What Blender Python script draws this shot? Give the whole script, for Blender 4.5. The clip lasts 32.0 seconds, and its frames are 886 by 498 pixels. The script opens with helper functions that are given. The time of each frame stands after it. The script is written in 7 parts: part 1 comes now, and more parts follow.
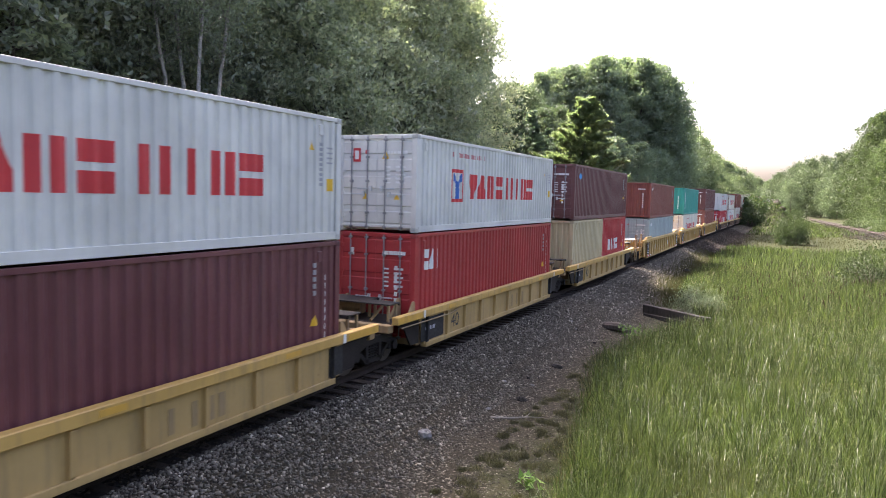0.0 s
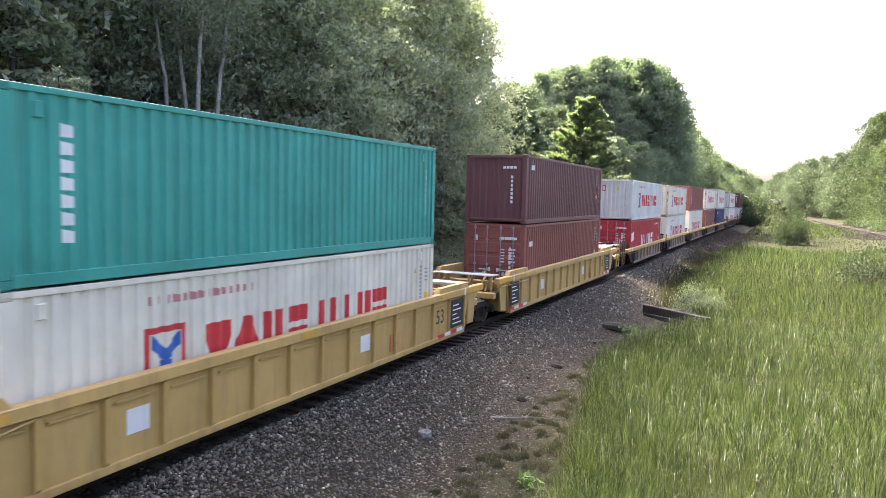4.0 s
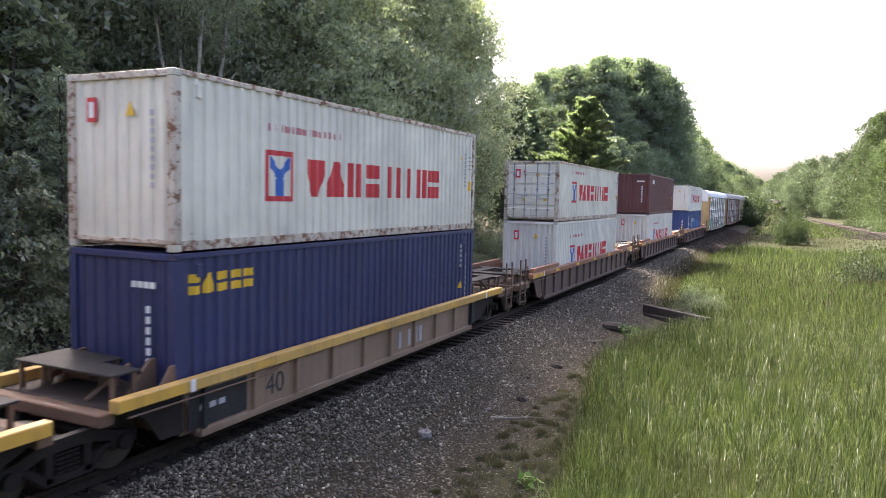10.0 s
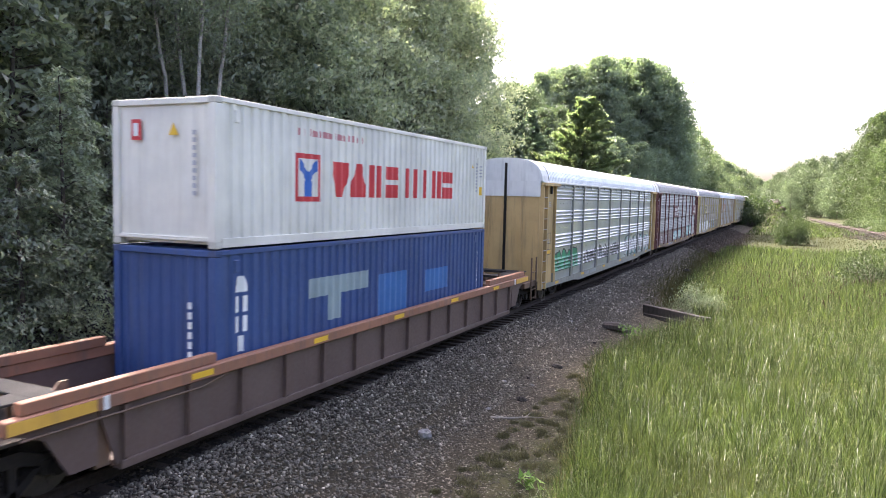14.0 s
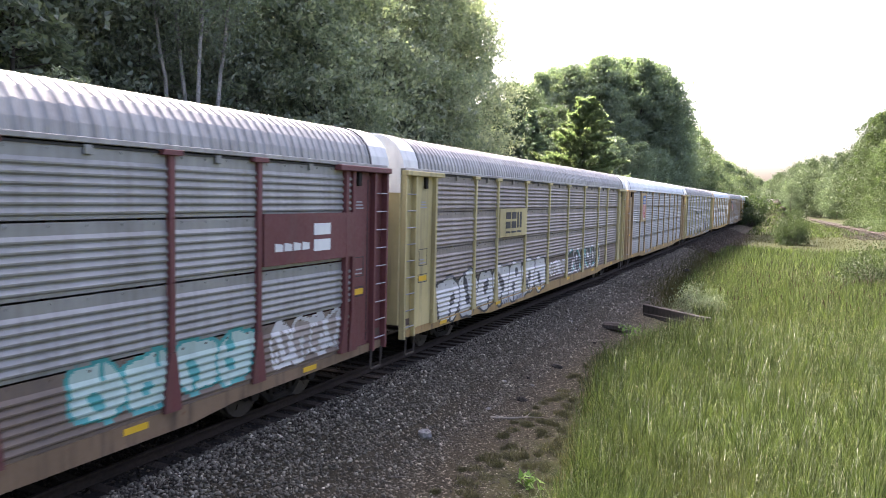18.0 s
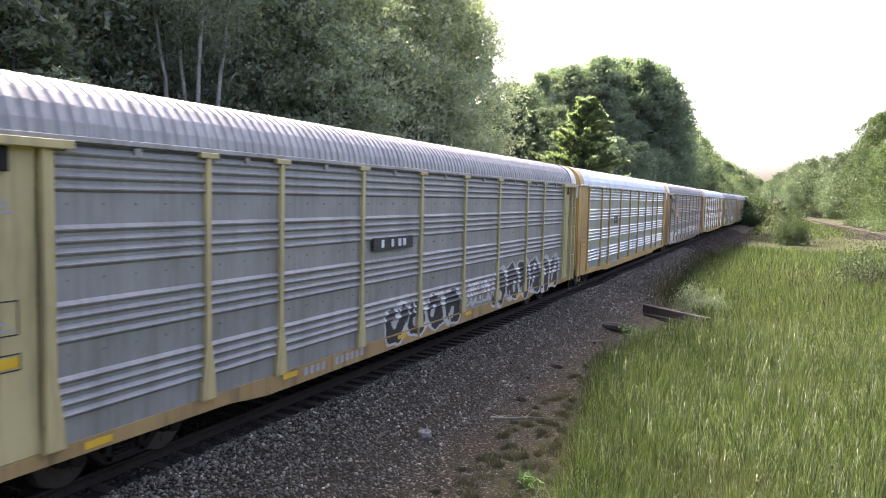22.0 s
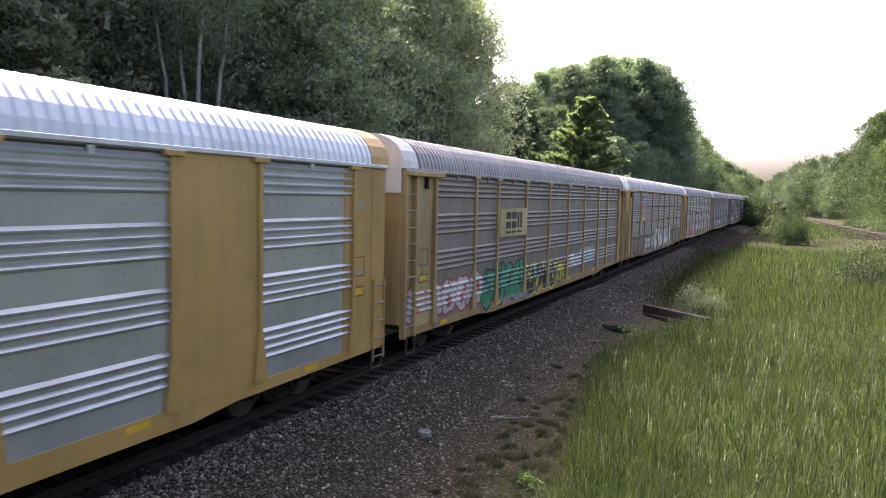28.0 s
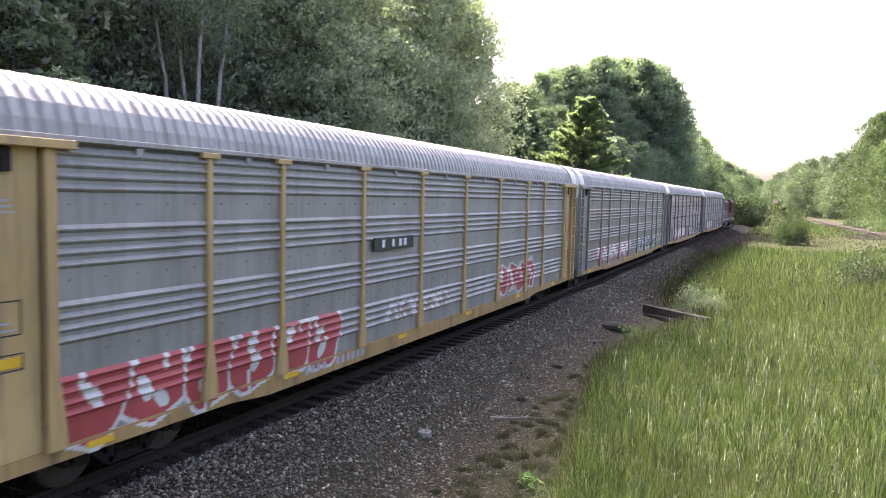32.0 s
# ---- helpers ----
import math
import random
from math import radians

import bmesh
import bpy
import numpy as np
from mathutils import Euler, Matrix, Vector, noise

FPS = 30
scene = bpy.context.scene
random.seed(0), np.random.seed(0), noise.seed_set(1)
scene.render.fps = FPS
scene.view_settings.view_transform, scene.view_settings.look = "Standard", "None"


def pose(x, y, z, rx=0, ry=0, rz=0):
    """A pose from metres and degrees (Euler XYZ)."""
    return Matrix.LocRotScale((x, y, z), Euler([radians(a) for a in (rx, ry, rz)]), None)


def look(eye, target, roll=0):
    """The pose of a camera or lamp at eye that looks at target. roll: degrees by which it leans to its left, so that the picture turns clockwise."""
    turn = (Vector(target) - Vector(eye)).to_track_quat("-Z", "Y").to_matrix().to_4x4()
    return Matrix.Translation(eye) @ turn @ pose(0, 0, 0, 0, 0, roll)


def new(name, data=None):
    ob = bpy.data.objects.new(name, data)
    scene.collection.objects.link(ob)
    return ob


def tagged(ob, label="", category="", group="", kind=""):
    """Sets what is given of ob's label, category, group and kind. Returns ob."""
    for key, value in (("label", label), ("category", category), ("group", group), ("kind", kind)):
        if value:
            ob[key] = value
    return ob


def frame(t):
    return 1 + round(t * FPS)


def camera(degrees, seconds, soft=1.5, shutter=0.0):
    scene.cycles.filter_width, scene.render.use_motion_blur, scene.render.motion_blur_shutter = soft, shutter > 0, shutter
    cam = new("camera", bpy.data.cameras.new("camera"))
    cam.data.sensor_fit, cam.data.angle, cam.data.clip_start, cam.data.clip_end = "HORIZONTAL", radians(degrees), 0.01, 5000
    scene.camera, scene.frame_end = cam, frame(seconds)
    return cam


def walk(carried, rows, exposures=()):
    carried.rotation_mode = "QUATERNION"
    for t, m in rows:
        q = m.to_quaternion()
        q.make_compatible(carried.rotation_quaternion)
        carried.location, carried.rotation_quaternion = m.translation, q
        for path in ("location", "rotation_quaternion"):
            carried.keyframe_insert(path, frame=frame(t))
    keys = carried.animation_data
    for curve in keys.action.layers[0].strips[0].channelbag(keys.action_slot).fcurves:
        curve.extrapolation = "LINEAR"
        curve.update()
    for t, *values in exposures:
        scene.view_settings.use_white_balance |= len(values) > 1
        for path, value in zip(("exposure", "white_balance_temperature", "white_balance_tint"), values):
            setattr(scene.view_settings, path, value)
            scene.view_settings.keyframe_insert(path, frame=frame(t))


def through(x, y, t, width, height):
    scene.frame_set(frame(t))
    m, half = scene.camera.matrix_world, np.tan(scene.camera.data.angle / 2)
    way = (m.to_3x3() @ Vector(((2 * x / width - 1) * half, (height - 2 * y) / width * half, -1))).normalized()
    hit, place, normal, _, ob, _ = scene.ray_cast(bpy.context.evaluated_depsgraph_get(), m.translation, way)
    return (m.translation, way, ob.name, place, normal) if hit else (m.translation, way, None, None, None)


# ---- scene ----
cam = camera(63.35, 32.0, soft=0.85, shutter=0.12)
EYE = (9.868, 0.0, 4.257)
YAW, DIP = radians(25.161), radians(4.2595)
AIM = look(EYE, (EYE[0] - math.sin(YAW) * math.cos(DIP), EYE[1] + math.cos(YAW) * math.cos(DIP), EYE[2] - math.sin(DIP)), 1.359)
walk(cam, [(0, AIM), (32, AIM)], [
    (0, 2.59, 6250, 18), (1, 2.59, 6250, 18), (2, 2.79, 6250, 18), (3, 2.96, 6250, 18), (6, 2.96, 6250, 18), (7, 2.59, 6250, 18), (10, 2.59, 6250, 18),
    (11, 2.69, 6250, 18), (12, 2.59, 6250, 18), (13, 2.79, 6250, 18), (14, 2.96, 6250, 18), (17, 2.60, 6250, 18), (18, 2.76, 6250, 18), (20, 2.79, 6250, 18), (22, 2.69, 6250, 18),
    (23, 2.59, 6250, 18), (25, 2.59, 6250, 18), (28, 2.19, 6250, 18), (29, 2.68, 6250, 18), (30, 2.84, 6250, 18), (32, 2.86, 6250, 18)])

# ---- daylight: hazy afternoon, sun behind the forest beside the track ----
SUN_AZ, SUN_EL = 306.0, 44.0          # compass degrees (0 is +y, 90 is +x)
world = bpy.data.worlds.new("sky")
scene.world = world
world.use_nodes = True
wn = world.node_tree.nodes
sky = wn.new("ShaderNodeTexSky")
sky.sky_type = "NISHITA"
sky.sun_disc = False
sky.sun_elevation, sky.sun_rotation = radians(SUN_EL), radians(SUN_AZ)
sky.altitude, sky.air_density, sky.dust_density, sky.ozone_density = 100, 0.55, 8.0, 0.1
wn["Background"].inputs[1].default_value = 0.15
world.node_tree.links.new(sky.outputs[0], wn["Background"].inputs[0])
sun = new("sun", bpy.data.lights.new("sun", "SUN"))
sun.data.energy, sun.data.angle, sun.data.color = 4.2, radians(8.0), (1.0, 0.92, 0.80)
TO_SUN = Vector((math.sin(radians(SUN_AZ)) * math.cos(radians(SUN_EL)),
                 math.cos(radians(SUN_AZ)) * math.cos(radians(SUN_EL)), math.sin(radians(SUN_EL))))
sun.rotation_euler = TO_SUN.to_track_quat("Z", "Y").to_euler()

# ---- materials ----
MATS = {}


def material(name, build):
    if name not in MATS:
        m = bpy.data.materials.new(name)
        m.use_nodes = True
        build(m.node_tree, m.node_tree.nodes["Principled BSDF"])
        MATS[name] = m
    return MATS[name]


def node(tree, kind, **values):
    n = tree.nodes.new(kind)
    for key, value in values.items():
        n.inputs[key].default_value = value
    return n


def coords(tree, scale=1.0, stretch=(1, 1, 1)):
    tc = tree.nodes.new("ShaderNodeTexCoord")
    mp = tree.nodes.new("ShaderNodeMapping")
    mp.inputs["Scale"].default_value = [scale * s for s in stretch]
    tree.links.new(tc.outputs["Object"], mp.inputs["Vector"])
    return mp.outputs["Vector"]


def ramp(tree, source, stops):
    r = tree.nodes.new("ShaderNodeValToRGB")
    while len(r.color_ramp.elements) < len(stops):
        r.color_ramp.elements.new(0.5)
    for e, (p, c) in zip(r.color_ramp.elements, stops):
        e.position, e.color = p, (*c, 1) if len(c) == 3 else c
    tree.links.new(source, r.inputs["Fac"])
    return r.outputs["Color"]


def noisy(tree, vector, scale, detail=6.0, rough=0.6):
    n = node(tree, "ShaderNodeTexNoise", Scale=scale, Detail=detail, Roughness=rough)
    tree.links.new(vector, n.inputs["Vector"])
    return n.outputs["Fac"]


def blend(tree, fac, a, b, mode="MIX"):
    n = tree.nodes.new("ShaderNodeMix")
    n.data_type, n.blend_type = "RGBA", mode
    for value, socket in ((fac, n.inputs[0]), (a, n.inputs[6]), (b, n.inputs[7])):
        if isinstance(value, (int, float)):
            socket.default_value = value
        elif isinstance(value, tuple):
            socket.default_value = (*value, 1)
        else:
            tree.links.new(value, socket)
    return n.outputs[2]


def bump(tree, bsdf, height, strength=0.3, distance=0.02):
    b = node(tree, "ShaderNodeBump", Strength=strength, Distance=distance)
    tree.links.new(height, b.inputs["Height"])
    tree.links.new(b.outputs["Normal"], bsdf.inputs["Normal"])


def paint(name, colour, rust=0.35, rough=0.5, dirt=0.5, grime=(0.10, 0.085, 0.07)):
    """Painted steel with sooty grime, vertical streaks and rust scabs."""
    def build(t, b):
        v = coords(t)
        streak = noisy(t, coords(t, 1.0, (2.2, 2.2, 0.18)), 2.0, 8.0, 0.65)
        big = noisy(t, v, 0.55, 5.0)
        fine = noisy(t, v, 14.0, 4.0)
        light = tuple(min(1.0, c * 1.12 + 0.01) for c in colour)
        dark = tuple(c * 0.80 for c in colour)
        c1 = blend(t, ramp(t, big, ((0.3, (0, 0, 0)), (0.7, (1, 1, 1)))), dark, light)
        m1 = ramp(t, streak, ((0.50, (0, 0, 0)), (0.78, (dirt, dirt, dirt))))
        c2 = blend(t, m1, c1, grime)
        m2 = ramp(t, noisy(t, v, 5.0, 9.0, 0.75), ((0.70 - 0.1 * rust, (0, 0, 0)), (0.76 - 0.08 * rust, (rust, rust, rust))))
        c3 = blend(t, m2, c2, (0.16, 0.065, 0.03))
        t.links.new(c3, b.inputs["Base Color"])
        t.links.new(ramp(t, fine, ((0.3, (rough - 0.1,) * 3), (0.7, (rough + 0.15,) * 3))), b.inputs["Roughness"])
        bump(t, b, fine, 0.08, 0.01)
    return material(name, build)


def steel(name, colour, rough=0.45, metal=0.7, dirt=0.6):
    """Bare or galvanised metal with weathering."""
    def build(t, b):
        v = coords(t)
        streak = noisy(t, coords(t, 1.0, (3.0, 3.0, 0.25)), 1.6, 8.0, 0.7)
        fine = noisy(t, v, 18.0, 5.0)
        big = noisy(t, v, 0.7, 4.0)
        c1 = blend(t, ramp(t, big, ((0.3, (0, 0, 0)), (0.7, (1, 1, 1)))), tuple(c * 0.75 for c in colour), colour)
        c2 = blend(t, ramp(t, streak, ((0.45, (0, 0, 0)), (0.75, (dirt,) * 3))), c1, (0.12, 0.10, 0.085))
        t.links.new(c2, b.inputs["Base Color"])
        b.inputs["Metallic"].default_value = metal
        swing = 1.0 if rough > 0.35 else 0.2
        t.links.new(ramp(t, fine, ((0.3, (rough - 0.08 * swing,) * 3), (0.7, (rough + 0.15 * swing,) * 3))), b.inputs["Roughness"])
        bump(t, b, fine, 0.06 if rough > 0.35 else 0.004, 0.01)
    return material(name, build)


def foliage(name, dark, light, through=0.45, vary=0.5, rough=0.6):
    """Leaves: two greens mixed leaf by leaf, tree by tree, letting some light through."""
    def build(t, b):
        geo = t.nodes.new("ShaderNodeNewGeometry")
        info = t.nodes.new("ShaderNodeObjectInfo")
        c = blend(t, geo.outputs["Random Per Island"], dark, light)
        hue = t.nodes.new("ShaderNodeHueSaturation")
        t.links.new(c, hue.inputs["Color"])
        rng = node(t, "ShaderNodeMapRange")
        rng.inputs["To Min"].default_value, rng.inputs["To Max"].default_value = 1 - vary * 0.6, 1 + vary * 0.6
        t.links.new(info.outputs["Random"], rng.inputs["Value"])
        t.links.new(rng.outputs[0], hue.inputs["Value"])
        t.links.new(hue.outputs[0], b.inputs["Base Color"])
        b.inputs["Roughness"].default_value = rough
        b.inputs["Specular IOR Level"].default_value = 0.25 if rough > 0.5 else 0.5
        tr = t.nodes.new("ShaderNodeBsdfTranslucent")
        t.links.new(blend(t, 1.0, hue.outputs[0], (1.0, 1.12, 0.6), "MULTIPLY"), tr.inputs["Color"])
        mix = t.nodes.new("ShaderNodeMixShader")
        mix.inputs[0].default_value = through
        t.links.new(b.outputs[0], mix.inputs[1])
        t.links.new(tr.outputs[0], mix.inputs[2])
        t.links.new(mix.outputs[0], t.nodes["Material Output"].inputs["Surface"])
    return material(name, build)


def sward(name, dark, light, dry, through=0.45):
    """Grass blades: green tones blade by blade, with drier patches over the meadow."""
    def build(t, b):
        geo = t.nodes.new("ShaderNodeNewGeometry")
        v = coords(t)
        c = ramp(t, geo.outputs["Random Per Island"], ((0.0, tuple(x * 0.7 for x in dark)), (0.55, tuple((p + q) / 2 for p, q in zip(dark, light))), (0.9, light), (1.0, tuple(x * 1.5 for x in light))))
        patch = ramp(t, noisy(t, v, 0.35, 6.0, 0.65), ((0.52, (0, 0, 0)), (0.74, (0.4, 0.4, 0.4))))
        c = blend(t, patch, c, blend(t, geo.outputs["Random Per Island"], tuple(x * 0.55 for x in dry), dry))
        t.links.new(c, b.inputs["Base Color"])
        b.inputs["Roughness"].default_value = 0.55
        b.inputs["Specular IOR Level"].default_value = 0.3
        tr = t.nodes.new("ShaderNodeBsdfTranslucent")
        t.links.new(blend(t, 1.0, c, (1.05, 1.15, 0.58), "MULTIPLY"), tr.inputs["Color"])
        mix = t.nodes.new("ShaderNodeMixShader")
        mix.inputs[0].default_value = through
        t.links.new(b.outputs[0], mix.inputs[1])
        t.links.new(tr.outputs[0], mix.inputs[2])
        t.links.new(mix.outputs[0], t.nodes["Material Output"].inputs["Surface"])
    return material(name, build)


def mottled(name, dark, light, scale=3.0, rough=0.9, height=0.4, distance=0.03, stretch=(1, 1, 1)):
    """Rough natural surface in two tones, at two scales."""
    def build(t, b):
        v = coords(t, 1.0, stretch)
        big, fine = noisy(t, v, scale * 0.25, 5.0), noisy(t, v, scale * 6, 8.0, 0.7)
        c = blend(t, ramp(t, fine, ((0.3, (0, 0, 0)), (0.7, (1, 1, 1)))), dark, light)
        c = blend(t, ramp(t, big, ((0.35, (0, 0, 0)), (0.65, (0.6, 0.6, 0.6)))), c, tuple(x * 0.6 for x in dark))
        t.links.new(c, b.inputs["Base Color"])
        b.inputs["Roughness"].default_value = rough
        b.inputs["Specular IOR Level"].default_value = 0.25
        bump(t, b, fine, height, distance)
    return material(name, build)


def varied(name, dark, light, rough=0.85):
    """One tone for each loose piece."""
    def build(t, b):
        geo = t.nodes.new("ShaderNodeNewGeometry")
        v = coords(t)
        c = ramp(t, geo.outputs["Random Per Island"], ((0.0, dark), (0.5, tuple((3 * p + q) / 4 for p, q in zip(dark, light))), (0.86, tuple((p + q) / 2 for p, q in zip(dark, light))), (0.95, light), (1.0, tuple(x * 1.9 for x in light))))
        c = blend(t, 0.3, c, blend(t, noisy(t, v, 30.0, 5.0), tuple(x * 0.6 for x in dark), light))
        t.links.new(c, b.inputs["Base Color"])
        b.inputs["Roughness"].default_value = rough
        b.inputs["Specular IOR Level"].default_value = 0.2
    return material(name, build)


M_GALV_OLD = steel("weathered galvanised steel", (0.32, 0.275, 0.235), 0.55, 0.25, 0.65)
M_GALV_MID = steel("grey galvanised steel", (0.36, 0.355, 0.335), 0.5, 0.35, 0.5)
M_GALV_NEW = steel("bright galvanised steel", (0.56, 0.585, 0.59), 0.29, 0.5, 0.15)
M_GALV_DUST = steel("dust-browned galvanised steel", (0.215, 0.162, 0.125), 0.65, 0.15, 0.8)
M_ROOF_OLD = steel("dull galvanised roof", (0.40, 0.385, 0.36), 0.5, 0.3, 0.7)
M_ROOF_STAINED = steel("brown-stained pale roof", (0.62, 0.61, 0.58), 0.45, 0.4, 0.95)
M_ROOF_NEW = steel("bright galvanised roof", (0.75, 0.77, 0.77), 0.36, 0.5, 0.15)
M_IRON = mottled("sooty cast iron", (0.011, 0.009, 0.008), (0.032, 0.025, 0.021), 4.0, 0.75, 0.2, 0.01)
M_TREAD = steel("worn wheel steel", (0.10, 0.085, 0.075), 0.45, 0.6, 0.6)
M_RAIL = mottled("rusty rail steel", (0.018, 0.012, 0.009), (0.050, 0.034, 0.025), 3.0, 0.85, 0.15, 0.005)
M_TIE = mottled("creosoted timber", (0.022, 0.016, 0.012), (0.072, 0.053, 0.040), 3.0, 0.9, 0.5, 0.02, (1, 8, 1))
M_GALV_DECK = steel("galvanised walkway", (0.62, 0.66, 0.68), 0.4, 0.5, 0.3)
M_DECK = mottled("dusty steel deck", (0.038, 0.030, 0.025), (0.10, 0.080, 0.066), 3.0, 0.8, 0.2, 0.01)
M_BARK = mottled("grey bark", (0.05, 0.042, 0.035), (0.16, 0.14, 0.12), 4.0, 0.95, 0.8, 0.05, (1, 1, 0.25))
M_BIRCH = mottled("white birch bark", (0.10, 0.09, 0.08), (0.60, 0.56, 0.50), 1.6, 0.8, 0.3, 0.02, (1, 1, 2))
M_STONE = varied("crushed stone", (0.020, 0.0168, 0.0125), (0.30, 0.27, 0.215))
M_DARK_STONE = varied("dark crushed stone", (0.011, 0.0085, 0.0065), (0.085, 0.066, 0.049))

# ---- building helpers ----


class Shape:
    """Collects the faces of one part."""

    def __init__(self):
        self.v, self.f = [], []

    def add(self, verts, faces):
        n = len(self.v)
        self.v += [tuple(p) for p in verts]
        self.f += [tuple(i + n for i in q) for q in faces]
        return self

    def box(self, x0, x1, y0, y1, z0, z1, c=0.0):
        if c <= 0:
            v = [(x, y, z) for x in (x0, x1) for y in (y0, y1) for z in (z0, z1)]
            return self.add(v, [(0, 1, 3, 2), (4, 6, 7, 5), (0, 4, 5, 1), (2, 3, 7, 6), (0, 2, 6, 4), (1, 5, 7, 3)])
        v, idx = [], {}
        for i, (x, sx) in enumerate(((x0, 1), (x1, -1))):
            for j, (y, sy) in enumerate(((y0, 1), (y1, -1))):
                for k, (z, sz) in enumerate(((z0, 1), (z1, -1))):
                    for a in range(3):
                        idx[i, j, k, a] = len(v)
                        v.append((x + sx * c * (a != 0), y + sy * c * (a != 1), z + sz * c * (a != 2)))
        f = []
        ring = ((0, 0), (0, 1), (1, 1), (1, 0))
        for s in (0, 1):
            f.append([idx[s, j, k, 0] for j, k in ring])
            f.append([idx[j, s, k, 1] for j, k in ring])
            f.append([idx[j, k, s, 2] for j, k in ring])
        for p in (0, 1):
            for q in (0, 1):
                f.append([idx[p, q, 0, 0], idx[p, q, 1, 0], idx[p, q, 1, 1], idx[p, q, 0, 1]])
                f.append([idx[p, 0, q, 0], idx[p, 1, q, 0], idx[p, 1, q, 2], idx[p, 0, q, 2]])
                f.append([idx[0, p, q, 1], idx[1, p, q, 1], idx[1, p, q, 2], idx[0, p, q, 2]])
        for i in (0, 1):
            for j in (0, 1):
                for k in (0, 1):
                    f.append([idx[i, j, k, a] for a in range(3)])
        return self.add(v, f)

    def rod(self, p, q, r, n=8, r2=None):
        p, q = Vector(p), Vector(q)
        turn = (q - p).to_track_quat("Z", "Y")
        r2 = r if r2 is None else r2
        v = []
        for c, rad in ((p, r), (q, r2)):
            for i in range(n):
                a = 2 * math.pi * i / n
                v.append(c + turn @ Vector((math.cos(a) * rad, math.sin(a) * rad, 0)))
        f = [(i, (i + 1) % n, n + (i + 1) % n, n + i) for i in range(n)]
        return self.add(v, f + [tuple(range(n))[::-1], tuple(range(n, 2 * n))])

    def prism(self, outline, axis, a, b):
        """A closed outline, drawn in the two other axes, run from a to b along axis."""
        n = len(outline)
        put = {"x": lambda u, w, d: (d, u, w), "y": lambda u, w, d: (u, d, w), "z": lambda u, w, d: (u, w, d)}[axis]
        v = [put(u, w, a) for u, w in outline] + [put(u, w, b) for u, w in outline]
        f = [(i, (i + 1) % n, n + (i + 1) % n, n + i) for i in range(n)]
        return self.add(v, f + [tuple(range(n))[::-1], tuple(range(n, 2 * n))])

    def mesh(self, name, smooth=False):
        me = bpy.data.meshes.new(name)
        bm = bmesh.new()
        vs = [bm.verts.new(p) for p in self.v]
        for q in self.f:
            try:
                bm.faces.new([vs[i] for i in q])
            except ValueError:
                pass
        bmesh.ops.recalc_face_normals(bm, faces=bm.faces)
        bm.to_mesh(me)
        bm.free()
        if smooth:
            me.polygons.foreach_set("use_smooth", [True] * len(me.polygons))
        return me


KEPT = {}


def kept(key, build, smooth=False):
    """The mesh for key, built once and shared by alike parts."""
    if key not in KEPT:
        s = Shape()
        build(s)
        KEPT[key] = s.mesh(str(key[0]), smooth)
    return KEPT[key]


def part(name, data, mat, parent=None, label="", at=None):
    """One mesh object under a thing or a part. data: a Shape or a mesh."""
    me = data.mesh(name) if isinstance(data, Shape) else data
    if not me.materials:
        me.materials.append(mat)
    ob = new(name, me)
    ob.material_slots[0].link = "OBJECT"
    ob.material_slots[0].material = mat
    if parent:
        ob.parent = parent
    if at is not None:
        ob.matrix_basis = at
    return tagged(ob, label)


def thing(name, label, category, group="", at=None, kind=""):
    """A top-level empty that carries parts."""
    ob = tagged(new(name), label, category, group, kind)
    ob.empty_display_size = 0.3
    if at is not None:
        ob.matrix_basis = at
    return ob


def fast_mesh(name, verts, faces, smooth=False):
    """A mesh from arrays: verts (n, 3), faces (m, 3 or 4)."""
    verts, faces = np.asarray(verts, np.float32), np.asarray(faces, np.int32)
    me = bpy.data.meshes.new(name)
    me.vertices.add(len(verts))
    me.vertices.foreach_set("co", verts.ravel())
    m, k = faces.shape
    me.loops.add(m * k)
    me.loops.foreach_set("vertex_index", faces.ravel())
    me.polygons.add(m)
    me.polygons.foreach_set("loop_start", np.arange(m, dtype=np.int32) * k)
    if smooth:
        me.polygons.foreach_set("use_smooth", np.ones(m, bool))
    me.update(calc_edges=True)
    return me


# ---- the track's line: straight, then a slow bend to the right, then straight ----
BEND, BEND_FROM, BEND_TO = 8.84e-5, 51.26, 250.0
SPEED = 16.8476


def track_x(y):
    d = min(max(y - BEND_FROM, 0.0), BEND_TO - BEND_FROM)
    return BEND * d * d + (2 * BEND * d * (y - BEND_TO) if y > BEND_TO else 0.0)


def on_track(y, z=0.0):
    slope = (track_x(y + 1) - track_x(y - 1)) / 2
    return pose(track_x(y), y, z, 0, 0, -math.degrees(math.atan(slope)))


MOVING = []       # (thing, place along the train, height): all that rolls by
WHEELS = []       # (wheelset, place along the train)


def rolls(ob, s, z=0.0):
    MOVING.append((ob, s, z))
    ob.matrix_basis = on_track(s, z)
    return ob


# ---- ground, tracks, bank ----
def side_track_x(y):
    """Centre line of the second track, which comes in from the right and bends away."""
    ys = (90.0, 129.0, 169.0, 205.0, 240.0, 280.0, 327.0, 400.0, 466.0, 700.0)
    xs = (28.6, 24.9, 22.2, 19.6, 17.4, 16.6, 17.6, 21.0, 26.4, 50.0)
    return float(np.interp(y, ys, xs))


def lumps(x, y, size, seed=0.0):
    return noise.noise(Vector((x / size + seed, y / size - seed, seed * 1.7)))


def smooth(a, b, t):
    t = min(1.0, max(0.0, (t - a) / (b - a)))
    return t * t * (3 - 2 * t)


